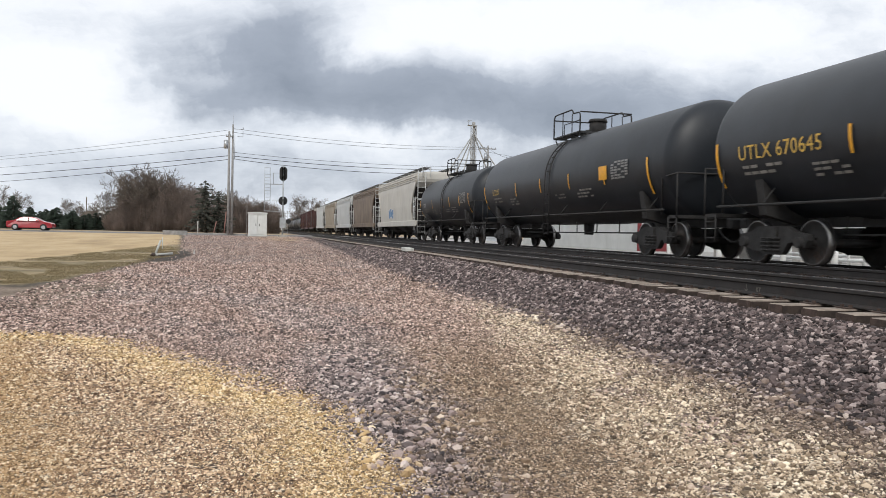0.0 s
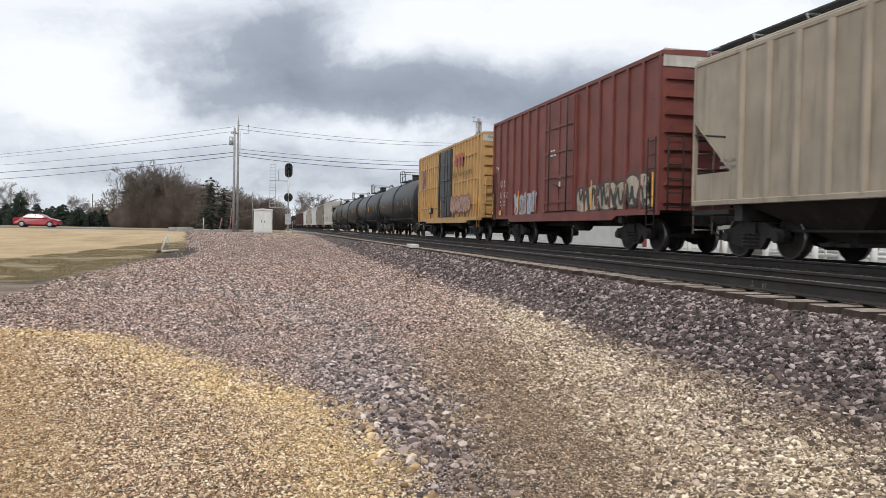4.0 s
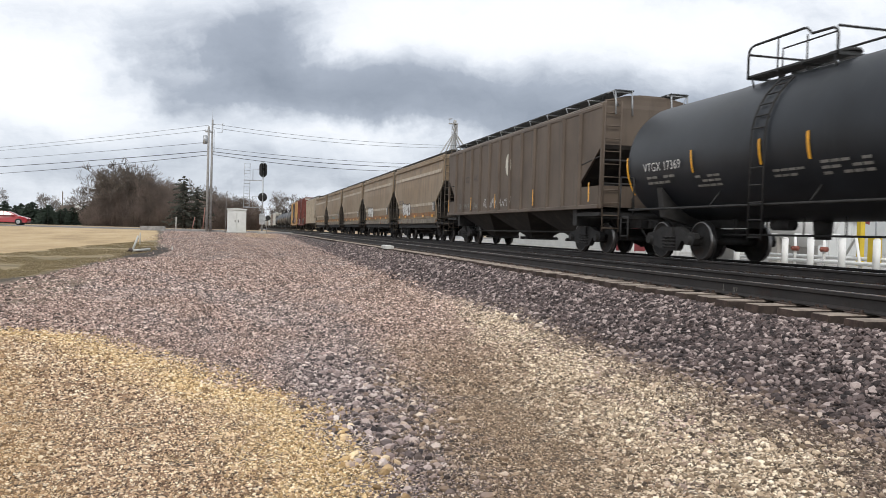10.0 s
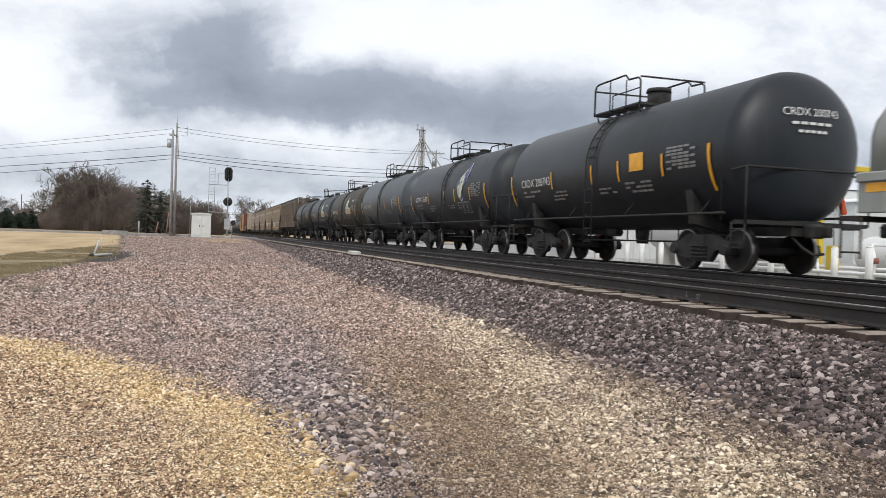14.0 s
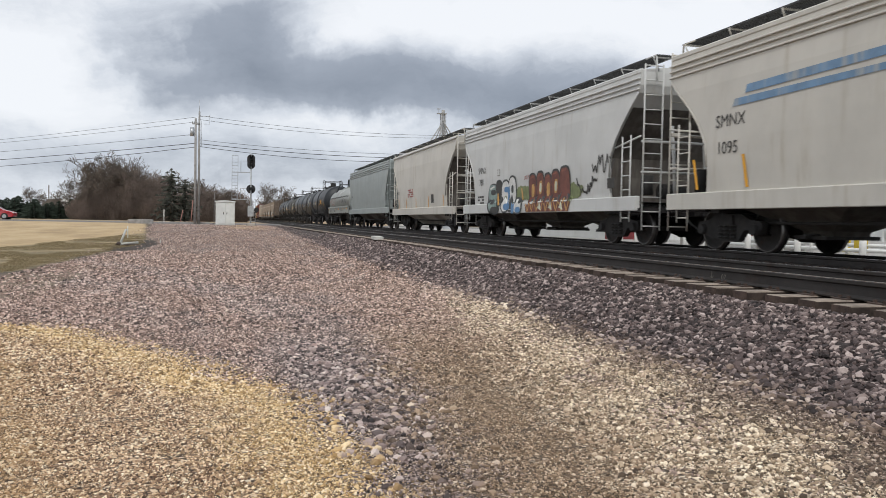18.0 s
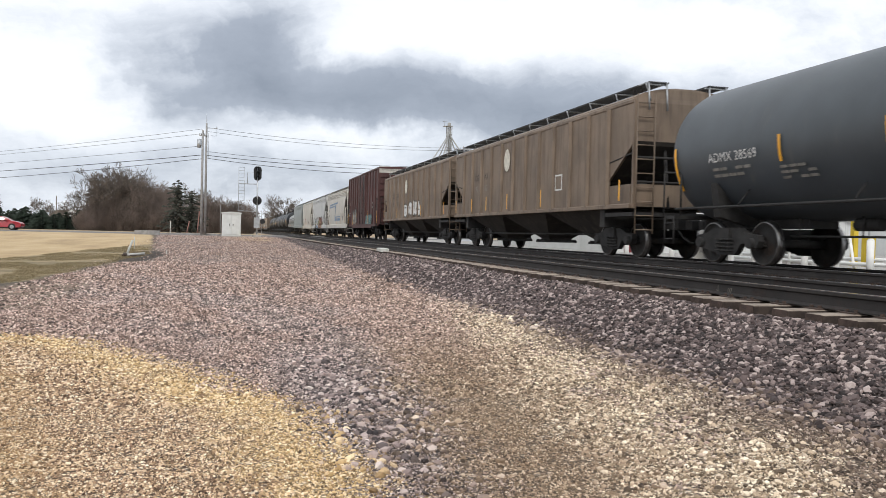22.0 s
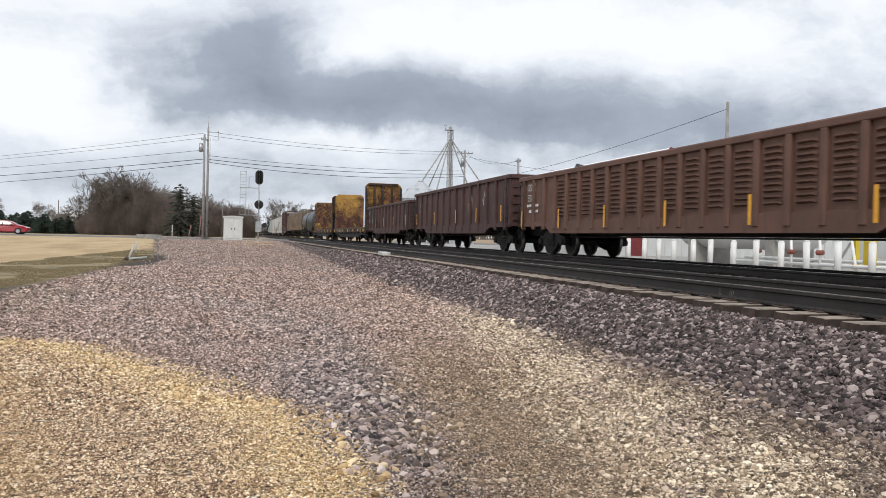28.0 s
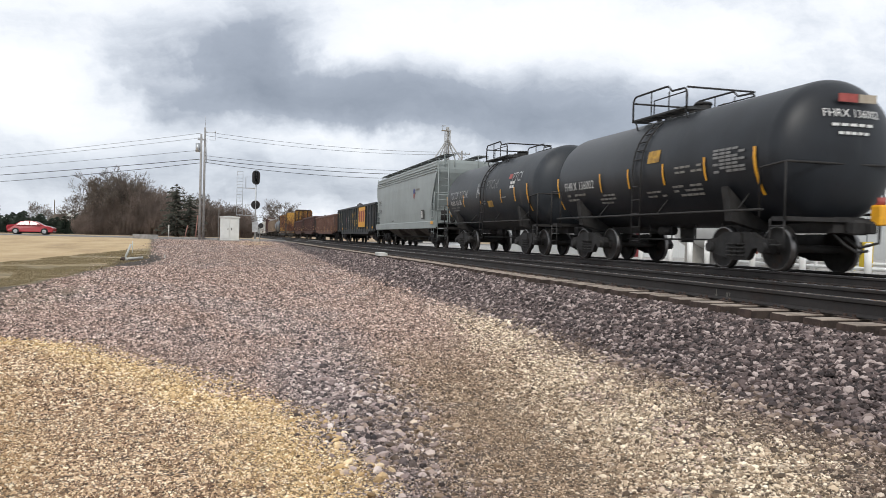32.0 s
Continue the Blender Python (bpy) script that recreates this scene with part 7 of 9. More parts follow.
flat_car(-386.45, 19.95, "empty bulkhead flat car, yellow paint mostly rusted away", "bulk_rust", "bulk_back", ("TTPX 82064",), dress=[bulkhead_mark])
flat_car(-408.2, 20.5, "empty bulkhead flat car with rust-streaked yellow bulkheads", "bulk_gold", "bulk_back", ("TTPX 81249",))
gondola(-430.0, 15.0, "gon_maroon", "dark rusty gondola car with a black lettered panel", top=2.62, posts=12, strips=(0.92, 0.45, 0.05, -0.4, -0.9),
        dress=[block(6.6, 1.38, 2.1, 1.15, "gon_black", "stencil_panel", lift=0.002), in_bays(0.45, 1.175, [("CNW", 0, 2.02, 0.38), ("340", 0, 1.52, 0.38), ("164", 1, 1.52, 0.38)], "white_letter")])
gondola(-446.5, 15.9, "gon_maroon", "dark maroon gondola car with faint white scribbles", top=2.85, posts=13, dress=[scribble(-2.5, 1.5, 0.7, 0.9, "hop_stripe", 121, 0.03), scribble(-4.6, 1.6, 0.5, 0.9, "white_letter", 122, 0.03), lines([(6.8, 2.1, 0.7, 0.2), (6.8, 1.8, 0.7, 0.2)], "faint_letter")], strips=(0.9, 0.4, -0.1, -0.5, -0.9))
gondola(-463.5, 19.1, "gon_brown", "rust-brown gondola car with corrugated panels", top=2.62, posts=20, corrugated=True, strips=(0.96, 0.62, 0.29, -0.04, -0.37, -0.70, -0.95), strip_up=-0.12, scrap=14, seed=5,
        dress=[words("GSSX", 8.85, 2.16, 0.34, "white_letter"), words("5303", 8.80, 1.80, 0.34, "white_letter"), lines([(8.9, 1.62, 1.1, 0.09), (8.9, 1.42, 1.1, 0.09)], "white_letter"), block(-7.6, 1.55, 0.5, 0.5, "white_letter", "notice_panel"), block(-7.65, 1.6, 0.4, 0.4, "gon_brown", "notice_panel", lift=0.013)])


def gon_logo(car, skin, half):
    sk = lambda y, z: skin(y, z) - 0.085
    # slanted letter blocks of the maker's wordmark, plain shapes
    def stroke(y, z, w, h):
        y += 0.3
        patch(car, [(y, z), (y - w, z), (y - w - 0.12 * h, z + h), (y - 0.12 * h, z + h)], "yellow_letter", skin, "wordmark_block")
    for y, z, w, h in ((1.51, 2.09, 0.11, 0.34), (1.40, 2.33, 0.34, 0.10), (0.63, 2.11, 0.50, 0.08), (0.63, 2.21, 0.50, 0.07), (0.60, 2.34, 0.50, 0.08), (0.24, 2.12, 0.11, 0.30), (-0.30, 2.09, 0.12, 0.32),
                       (-0.72, 2.09, 0.14, 0.44), (-0.42, 1.52, 0.10, 0.34), (-0.46, 1.79, 0.46, 0.08), (-0.82, 1.40, 0.12, 0.46), (-0.44, 1.58, 0.46, 0.07), (-0.44, 1.40, 0.46, 0.07), (-1.38, 1.53, 0.12, 0.33),
                       (-1.80, 1.53, 0.12, 0.33), (-1.40, 1.53, 0.50, 0.08), (-1.42, 1.79, 0.50, 0.08), (-2.37, 1.55, 0.12, 0.32), (-2.80, 1.55, 0.12, 0.32), (-2.40, 1.79, 0.50, 0.08),
                       (1.57, 1.45, 0.05, 0.38), (1.55, 1.80, 1.0, 0.045), (1.57, 1.45, 0.55, 0.045), (1.05, 1.45, 0.05, 0.22), (1.02, 1.63, 1.0, 0.045), (0.52, 1.65, 0.05, 0.18)):
        stroke(y, z, w, h)
    patch(car, [(-3.0, 1.25), (-6.2, 1.25), (-6.2, 2.78), (-3.0, 2.78)], "reflector", lambda y, z: skin(y, z) - 0.09, "logo_panel", label="yellow logo panel")
    for i in range(3):
        patch(car, [(-3.3 - i * 0.95, 1.65), (-4.0 - i * 0.95, 1.65), (-4.05 - i * 0.95, 2.5), (-3.35 - i * 0.95, 2.5)], "red_letter", lambda y, z: skin(y, z) - 0.10, "logo_block")
    scrawl(car, 4.5, 1.4, 0.5, 1.1, "spray_pink", skin, 131, 0.035)
    scrawl(car, 3.4, 1.4, 0.4, 0.9, "white_letter", skin, 133, 0.03)
    bars(car, [(7.0, 1.75, 1.0, 0.09), (7.0, 1.55, 1.0, 0.09), (-7.0, 2.2, 0.6, 0.1), (-7.0, 2.0, 0.6, 0.1)], "white_letter", skin)
    for k in (8.9, 7.0, 4.8, 2.6, 0.4, -2.0, -6.8, -9.0):
        patch(car, [(k + 0.25, 1.12), (k - 0.25, 1.12), (k - 0.25, 1.27), (k + 0.25, 1.27)], "reflector", skin, "reflector_strip")


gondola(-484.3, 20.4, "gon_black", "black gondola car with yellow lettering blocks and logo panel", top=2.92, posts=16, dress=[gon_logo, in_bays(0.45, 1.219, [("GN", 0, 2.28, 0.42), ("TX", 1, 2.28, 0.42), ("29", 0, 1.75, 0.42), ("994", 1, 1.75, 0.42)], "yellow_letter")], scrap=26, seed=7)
hopper_car(-505.15, 16.6, "hop_grey", "clean grey-green covered hopper car with a shield emblem", mark=[("CMO", 7.42, 2.62, 0.46), ("10099", 7.38, 2.05, 0.46)], under="hop_grey", bay_mat="slope_grey", dress=[shield(-3.5, 2.95, 0.42), lines([(-3.9, 3.10, 0.9, 0.11), (-3.5, 2.92, 0.7, 0.11)], "faint_letter"),
           block(-5.2, 1.5, 0.75, 0.5, "black_letter", "notice_panel"), block(-5.28, 1.56, 0.25, 0.38, "white_letter", "notice_panel", lift=0.014), lines([(7.6, 1.75, 0.6, 0.06), (3.0, 1.5, 1.2, 0.05)], "black_letter")], **SHORT)
for k in (0.93, 0.6, 0.25):
    patch(CARS[-1][0], [(8.3 * k + 0.25, 1.02), (8.3 * k - 0.25, 1.02), (8.3 * k - 0.25, 1.12), (8.3 * k + 0.25, 1.12)], "reflector", lambda a, b: -1.51, "reflector_strip")
patch(CARS[-1][0], [(-7.55, 1.22), (-8.05, 1.22), (-8.05, 1.36), (-7.55, 1.36)], "reflector", lambda a, b: -1.58, "reflector_strip")
tank_car(-523.7, 11.6, "tank_charcoal", "black tank car with white brush graffiti on its shell", strips=(0.48, 0.06, -0.38, -0.64),
         dress=[words('"GCD" PTCH!', 4.85, 2.30, 0.46, "brush_white"), words("JU", 0.85, 2.36, 0.66, "brush_white"), words("PTCH!", -0.45, 2.50, 0.52, "brush_grey"), words("PTC!", -3.35, 2.62, 0.50, "brush_white"),
                words("KLRX 136136", 4.85, 2.02, 0.30, "white_letter"), lines([(4.9, 1.88, 1.4, 0.06), (4.9, 1.76, 1.2, 0.06), (0.5, 2.02, 0.8, 0.05), (0.5, 1.92, 0.8, 0.05), (-1.9, 2.08, 0.9, 0.05)], "plaque"),
                block(-0.55, 1.80, 0.58, 0.24, "placard_gold", "placard"), block(-3.0, 2.75, 0.35, 0.18, "red_letter", "placard"), lines([(-3.0, 2.55, 0.8, 0.1), (-3.0, 2.40, 0.7, 0.1)], "white_letter")], dome=False)
tank_car(-536.85, 10.7, "tank_black", "glossy black tank car with white numbers and orange placard", r=1.43, zc=2.35, mark="FHRX 136002", mark_size=0.33, strips=(0.40, 0.1, -0.22, -0.54), mark_at=4.55, end_mark="FHRX 136002", dome=False,
         dress=[block(-0.45, 2.45, 0.55, 0.30, "placard_gold", "placard"), lines([(-1.7, 2.22 - 0.11 * i, 1.1, 0.05) for i in range(2)], "faint_letter")])


def end_marker(car):
    """The flashing marker hung on the last coupler, and two painted plates on the tank's end."""
    y = -10.7 / 2 - 0.62
    box = part("end_marker", Geo().box(0.12, 0.40, y - 0.16, y + 0.10, 0.92, 1.30, 0.03), M["reflector"], car, "yellow end-of-train marker box")
    part("marker_lamp", Geo().cyl((0.26, y - 0.02, 1.30), (0.26, y - 0.02, 1.44), 0.08, 0.07, 10), M["red_letter"], box)
    part("air_hose", Geo().tube([(0.26, y, 0.92), (0.2, y - 0.05, 0.6), (0.05, y + 0.25, 0.5), (-0.05, y + 0.5, 0.7)], 0.03), M["iron"], box)
    for x0, x1, m in ((-0.30, 0.12, "red_letter"), (0.16, 0.55, "hop_stripe")):
        part("end_plate", Geo().box(x0, x1, -5.50, -5.47, 3.26, 3.42), M[m], car)


end_marker(CARS[-1][0])

# ---- beside the line: poles, signal, cabinet, debris ----
M["pole_wood"] = surface("pole_wood", (0.27, 0.265, 0.258), 0.2, 3.0, 0.85, bump=0.4, grain=25.0, dirt=(0.16, 0.155, 0.15), dirt_at=(0.5, 0.8))
M["cabinet_paint"] = surface("cabinet_paint", (0.60, 0.62, 0.61), 0.06, 1.5, 0.5, dirt=(0.45, 0.44, 0.42), dirt_at=(0.6, 0.9))
M["signal_black"] = surface("signal_black", (0.012, 0.012, 0.013), 0.2, 3.0, 0.6)
M["wire"] = surface("wire", (0.035, 0.036, 0.04), 0.1, 3.0, 0.7)
M["glass_dark"] = surface("glass_dark", (0.02, 0.023, 0.026), 0.1, 1.0, 0.08, bump=0.0)
M["guard_red"] = surface("guard_red", (0.27, 0.135, 0.11), 0.2, 4.0, 0.7)
M["pvc"] = surface("pvc", (0.50, 0.50, 0.47), 0.12, 3.0, 0.6, dirt=(0.2, 0.17, 0.13), dirt_at=(0.5, 0.8))


def utility_pole(x, y, top, r=0.16, arms=(), cans=0, label="weathered grey wooden utility pole", foot=None):
    p = thing("utility_pole", label, "utility pole", (x, y, 0), group="utility poles")
    z0 = (ground_z(x, y) if foot is None else foot) - 0.3
    part("post", Geo().cyl((0, 0, z0), (0, 0, top), r, r * 0.68, 12), M["pole_wood"], p)
    for z, half in arms:
        g = Geo().box(-half, half, -0.06, 0.06, z - 0.06, z + 0.06, 0.02)
        arm = part("crossarm", g, M["pole_wood"], p)
        for k in (-0.9, -0.4, 0.4, 0.9):
            part("insulator", Geo().cyl((half * k, 0, z + 0.06), (half * k, 0, z + 0.24), 0.05, 0.035, 8), M["galvanised"], arm)
    for i in range(cans):
        g = Geo().cyl((-0.34, -0.1 + 0.05 * i, top - 1.9 - 0.2 * i), (-0.34, -0.1 + 0.05 * i, top - 1.0 - 0.2 * i), 0.22, 0.22, 12)
        part("transformer", g, M["galvanised"], p)
    return p


utility_pole(-3.35, 88, 12.0, 0.15, arms=[(11.4, 0.35)], cans=1)
TALL = utility_pole(-2.98, 88.2, 12.75, 0.14, label="tall grey wooden pole with a whip aerial and side bracket")
part("whip_aerial", Geo().cyl((0, 0, 12.7), (0, 0, 14.0), 0.025, 0.012, 6), M["galvanised"], TALL)
part("bracket", Geo().tube([(0, 0, 12.25), (1.05, 0, 12.25), (1.05, 0, 11.45), (0.45, 0, 11.45)], 0.03).tube([(1.05, 0, 12.45), (1.05, 0, 12.25)], 0.05), M["galvanised"], TALL)
part("conduit", Geo().tube([(0.2, -0.05, 9.0), (0.2, -0.05, 11.7)], 0.03), M["galvanised"], TALL)
utility_pole(28.1, 97.0, 12.75, 0.16, arms=[(12.75 - 0.4, 1.1)], cans=2)
utility_pole(25.5, 70.0, 9.1, 0.15, arms=[(9.1 - 0.3, 0.25)])
utility_pole(48.0, 59.26, 8.3, 0.14, label="short grey pole with a lamp beside the white house")
utility_pole(48.0, 64.06, 8.3, 0.12, label="short grey pole beside the brick building")
utility_pole(27.25, 40.0, 9.67, 0.13, label="tall bare grey pole behind the white tank")


def cable(name, a, b, sag, r=0.022, group="overhead wires"):
    a, b = Vector(a), Vector(b)
    pts = []
    for i in range(19):
        k = i / 18
        p = a.lerp(b, k)
        p.z -= sag * 4 * k * (1 - k)
        pts.append(p)
    return solid(name, Geo().tube(pts, r, 5), M["wire"], "thin dark overhead wire between poles", "wire", group=group)


for dz, sag, r in ((12.1, 1.2, 0.018), (11.6, 1.1, 0.018), (10.3, 0.9, 0.02), (9.35, 1.0, 0.035), (8.95, 1.6, 0.03)):
    cable("overhead_wire", (-3.35, 88, dz), (-100, 190, dz - 0.2), sag, r)
for dz, sag, r in ((12.3, 0.55, 0.018), (11.9, 0.6, 0.018), (9.75, 0.45, 0.02), (9.35, 0.5, 0.032), (9.05, 0.75, 0.028)):
    cable("overhead_wire", (-2.98, 88.2, dz), (28.1, 97.0, min(12.75 - 0.2, 12.75 - (12.4 - dz))), sag, r)
cable("overhead_wire", (28.1, 97.0, 12.75 - 0.3), (25.5, 70.0, 9.1 - 0.2), 0.8, 0.016)
cable("overhead_wire", (28.1, 97.0, 12.75 - 0.8), (25.5 + 22, 70.0 - 12, 9.1 - 1.5), 1.2, 0.016)
cable("overhead_wire", (27.25, 40.0, 9.67 - 0.4), (27.25 - 4, 40.0 + 40, 7.2), 0.5, 0.016)


def signal_mast(x, y):
    s = thing("railway_signal", "silver signal mast with two black heads and a side ladder", "railway signal", (x, y, 0))
    z0 = ground_z(x, y)
    part("foundation", Geo().box(-0.4, 0.4, -0.4, 0.4, z0 - 0.2, z0 + 0.25, 0.04), M["concrete"], s)
    mast = part("mast", Geo().cyl((0, 0, z0 + 0.2), (0, 0, 7.75), 0.085, 0.07, 12), M["galvanised"], s)
    part("base_case", Geo().box(-0.28, 0.28, -0.2, 0.2, z0 + 0.9, z0 + 1.9, 0.03), M["galvanised"], s, "grey relay case")
    for z, rx, rz in ((7.0, 0.38, 0.70), (4.35, 0.43, 0.43)):
        n = 24
        ring = [(rx * math.cos(2 * math.pi * i / n), math.copysign(rz - rx, math.sin(2 * math.pi * i / n)) + rx * math.sin(2 * math.pi * i / n)) for i in range(n)]
        head = part("signal_head", Geo().prism([(a, z + b) for a, b in ring], "y", -0.06, -0.03), M["signal_black"], s, "black target plate")
        lamp = Geo()
        for k in ((-0.42, 0.0, 0.42) if rz > 0.6 else (0.0,)):
            lamp.cyl((0, -0.06, z + k), (0, -0.34, z + k), 0.15, 0.17, 14, caps=False)
            lamp.cyl((0, -0.03, z + k), (0, 0.25, z + k), 0.16, 0.12, 12)
        part("lamp_hood", lamp, M["signal_black"], head)
        g = Geo()
        g.box(-1.75, 0.05, 0.15, 0.65, z - 1.05, z - 1.0)
        g.tube([(-0.95, 0.2, z - 1.0), (-0.95, 0.2, z + 0.05), (0, 0.1, z + 0.05)], 0.025)
        g.tube([(-0.95, 0.6, z - 1.0), (-0.95, 0.6, z + 0.05), (-0.95, 0.2, z + 0.05)], 0.025)
        part("platform", g, M["galvanised"], s)
    g = Geo()
    ladder(g, -1.5, 0.4, 3.3, 7.6, 0.55, "x", 0.32, 0.018)
    ladder(g, 0.25, 0.2, z0, 3.4, 0.4, "x", 0.32, 0.018)
    part("ladder", g, M["galvanised"], s)
    part("side_lamp", Geo().cyl((0.55, -0.2, 2.35), (0.55, 0.15, 2.35), 0.24, 0.2, 14).tube([(0, 0, 2.1), (0.55, 0, 2.1), (0.55, 0, 2.3)], 0.03), M["signal_black"], s)


signal_mast(2.15, 79)


def relay_cabinet(x0, x1, y):
    c = thing("relay_cabinet", "pale grey metal relay cabinet with double doors", "cabinet", ((x0 + x1) / 2, y, 0))
    w, z0 = (x1 - x0) / 2, ground_z(0, y)
    part("plinth", Geo().box(-w - 0.1, w + 0.1, -1.0, 1.0, z0 - 0.25, z0 + 0.08, 0.03), M["concrete"], c)
    part("body", Geo().box(-w, w, -0.85, 0.85, z0 + 0.08, 3.08, 0.03), M["cabinet_paint"], c)
    part("roof", Geo().prism([(-w - 0.08, 3.05), (w + 0.08, 3.05), (w + 0.08, 3.14), (0, 3.22), (-w - 0.08, 3.14)], "y", -0.95, 0.95), M["cabinet_paint"], c)
    for s in (-1, 1):
        d = part("door", Geo().box(min(0.02 * s, s * (w - 0.1)), max(0.02 * s, s * (w - 0.1)), -0.89, -0.85, z0 + 0.22, 2.92, 0.01), M["cabinet_paint"], c)
        part("handle", Geo().box(s * 0.16 - 0.03, s * 0.16 + 0.03, -0.93, -0.89, 1.85, 2.05, 0.01), M["iron"], d, "dark door handle")
    part("whip_mast", Geo().cyl((-w - 0.15, 0, z0), (-w - 0.15, 0, 3.9), 0.03, 0.02, 6), M["pole_wood"], c)


relay_cabinet(-1.12, 0.66, 80)


def fallen_pipes():
    x, y = -4.25, 36.0
    z = ground_z(x, y)
    p = thing("broken_post", "broken grey pipe post lying in bare earth", "broken post", (x, y, z))
    part("leaning_pipe", Geo().cyl((-0.16, 0, 0.0), (0.08, 0.1, 0.70), 0.05, 0.042, 10), M["pvc"], p)
    part("lying_pipe", Geo().cyl((-0.25, -0.1, 0.05), (0.55, 0.3, 0.12), 0.055, 0.055, 10), M["pvc"], p)
    part("flange", Geo().cyl((-0.22, -0.25, 0.0), (-0.19, -0.08, 0.09), 0.09, 0.09, 12).box(0.0, 0.26, -0.10, 0.10, -0.02, 0.05, 0.012), M["plate_iron"], p, "rusty flange")
    for i, (a, b, h) in enumerate(((-0.75, 8.0, 0.62), (1.3, 2.2, 0.18))):
        solid("marker_stake", Geo().cyl((0, 0, -0.1), (0, 0, h), 0.03, 0.025, 6), M["pvc"], "thin pale marker stake in the ground", "stake", (x + a, y + b, ground_z(x + a, y + b)))


fallen_pipes()


def kerb_boards():
    for x0, x1, y, h in ((-9.6, -7.2, 84.5, 0.42), (-7.0, -1.8, 88.9, 0.22), (-1.6, 1.2, 90.0, 0.16)):
        z = ground_z((x0 + x1) / 2, y)
        solid("timber_edging", Geo().box(x0, x1, y - 0.12, y + 0.12, z - 0.15, z + h, 0.03), M["pole_wood"], "low dark timber edging along the road verge", "timber")


kerb_boards()
solid("loose_board", Geo().box(-0.75, 0.75, -0.16, 0.16, 0.0, 0.13, 0.02), M["pvc"], "pale board lying beside the rail", "board", (5.55, 30.0, 0.786), 1.50)

# a pale marker post and two rusty guy guards by the road
solid("road_marker_post", Geo().cyl((0, 0, -0.2), (0, 0, 1.5), 0.06, 0.055, 8), M["pvc"], "thin pale roadside marker post", "post", (-6.6, 90.0, ground_z(-6.6, 90.0)))
for x, lean, h in ((-5.0, 0.35, 1.5), (-3.85, 0.22, 2.6)):
    solid("guy_guard", Geo().cyl((0, 0, -0.2), (lean, 0, h), 0.06, 0.05, 8), M["guard_red"], "faded red plastic guard on a pole's guy wire", "guard", (x, 89.7, ground_z(x, 89.7)), group="guy guards")

# ---- the red car at the crossing ----
M["car_red"] = surface("car_red", (0.30, 0.012, 0.020), 0.05, 1.0, 0.22, bump=0.0)
M["tyre"] = surface("tyre", (0.018, 0.018, 0.018), 0.2, 8.0, 0.85)
M["alloy"] = surface("alloy", (0.55, 0.56, 0.57), 0.1, 8.0, 0.35, metal=0.8)
M["lamp_clear"] = surface("lamp_clear", (0.6, 0.62, 0.62), 0.1, 8.0, 0.15)
M["lamp_red"] = surface("lamp_red", (0.35, 0.02, 0.02), 0.1, 8.0, 0.2)
CAR_WHEELS = []


def red_car(x, y):
    """A sedan; its nose points along +x."""
    c = thing("sedan_car", "bright red sedan waiting at the railway crossing", "car", (x, y, 0.93))
    side = [(-2.30, 0.42), (-2.34, 0.72), (-2.20, 0.98), (-1.62, 1.04), (-1.05, 1.36), (-0.55, 1.46), (0.25, 1.45), (0.75, 1.30), (1.25, 1.00), (1.95, 0.86), (2.28, 0.70), (2.32, 0.42), (2.20, 0.26), (-2.20, 0.26)]
    rings = []
    for yy, k, drop in ((-0.86, 0.97, 0.10), (-0.80, 1.0, 0.0), (0.80, 1.0, 0.0), (0.86, 0.97, 0.10)):
        rings.append([(a * k, yy if b < 1.0 else yy * 0.80, b - (drop if b > 0.5 else 0)) for a, b in side])
    part("body", Geo().loft(rings), M["car_red"], c)
    for s in (-1, 1):
        for name, pts in (("front_window", [(-0.05, 1.02), (1.02, 1.02), (0.66, 1.27), (0.22, 1.37), (-0.05, 1.38)]), ("rear_window", [(-0.13, 1.02), (-0.13, 1.38), (-0.55, 1.38), (-1.0, 1.28), (-1.36, 1.03)])):
            part(name, Geo().add([(a, s * (0.874 - 0.42 * (b - 0.98)), b) for a, b in pts], [tuple(range(5))]), M["glass_dark"], c)
        part("headlight", Geo().box(2.02, 2.28, s * 0.62 - 0.16, s * 0.62 + 0.16, 0.62, 0.76, 0.03), M["lamp_clear"], c)
        part("tail_light", Geo().box(-2.33, -2.14, s * 0.64 - 0.16, s * 0.64 + 0.16, 0.74, 0.92, 0.03), M["lamp_red"], c)
        part("door_mirror", Geo().box(0.72, 0.86, s * 0.95 - 0.08, s * 0.95 + 0.08, 1.02, 1.14, 0.03), M["car_red"], c)
        for a in (-1.42, 1.42):
            w = part("wheel", Geo().cyl((0, -0.11, 0), (0, 0.11, 0), 0.32, 0.32, 24), M["tyre"], c, at=(a, s * 0.80, 0.32))
            g = Geo().cyl((0, s * 0.10, 0), (0, s * 0.125, 0), 0.215, 0.20, 16)
            for k in range(5):
                q = 2 * math.pi * k / 5
                g.cyl((0, s * 0.135, 0), (0.2 * math.cos(q), s * 0.13, 0.2 * math.sin(q)), 0.035, 0.03, 5)
            part("rim", g, M["alloy"], w)
            CAR_WHEELS.append((w, a, s * 0.80))
    for a in (-1.42, 1.42):
        part("wheel_arch", Geo().cyl((a, -0.875, 0.33), (a, 0.875, 0.33), 0.36, 0.36, 16), M["tyre"], c)
    return c


RED = red_car(-24.6, 95.4)

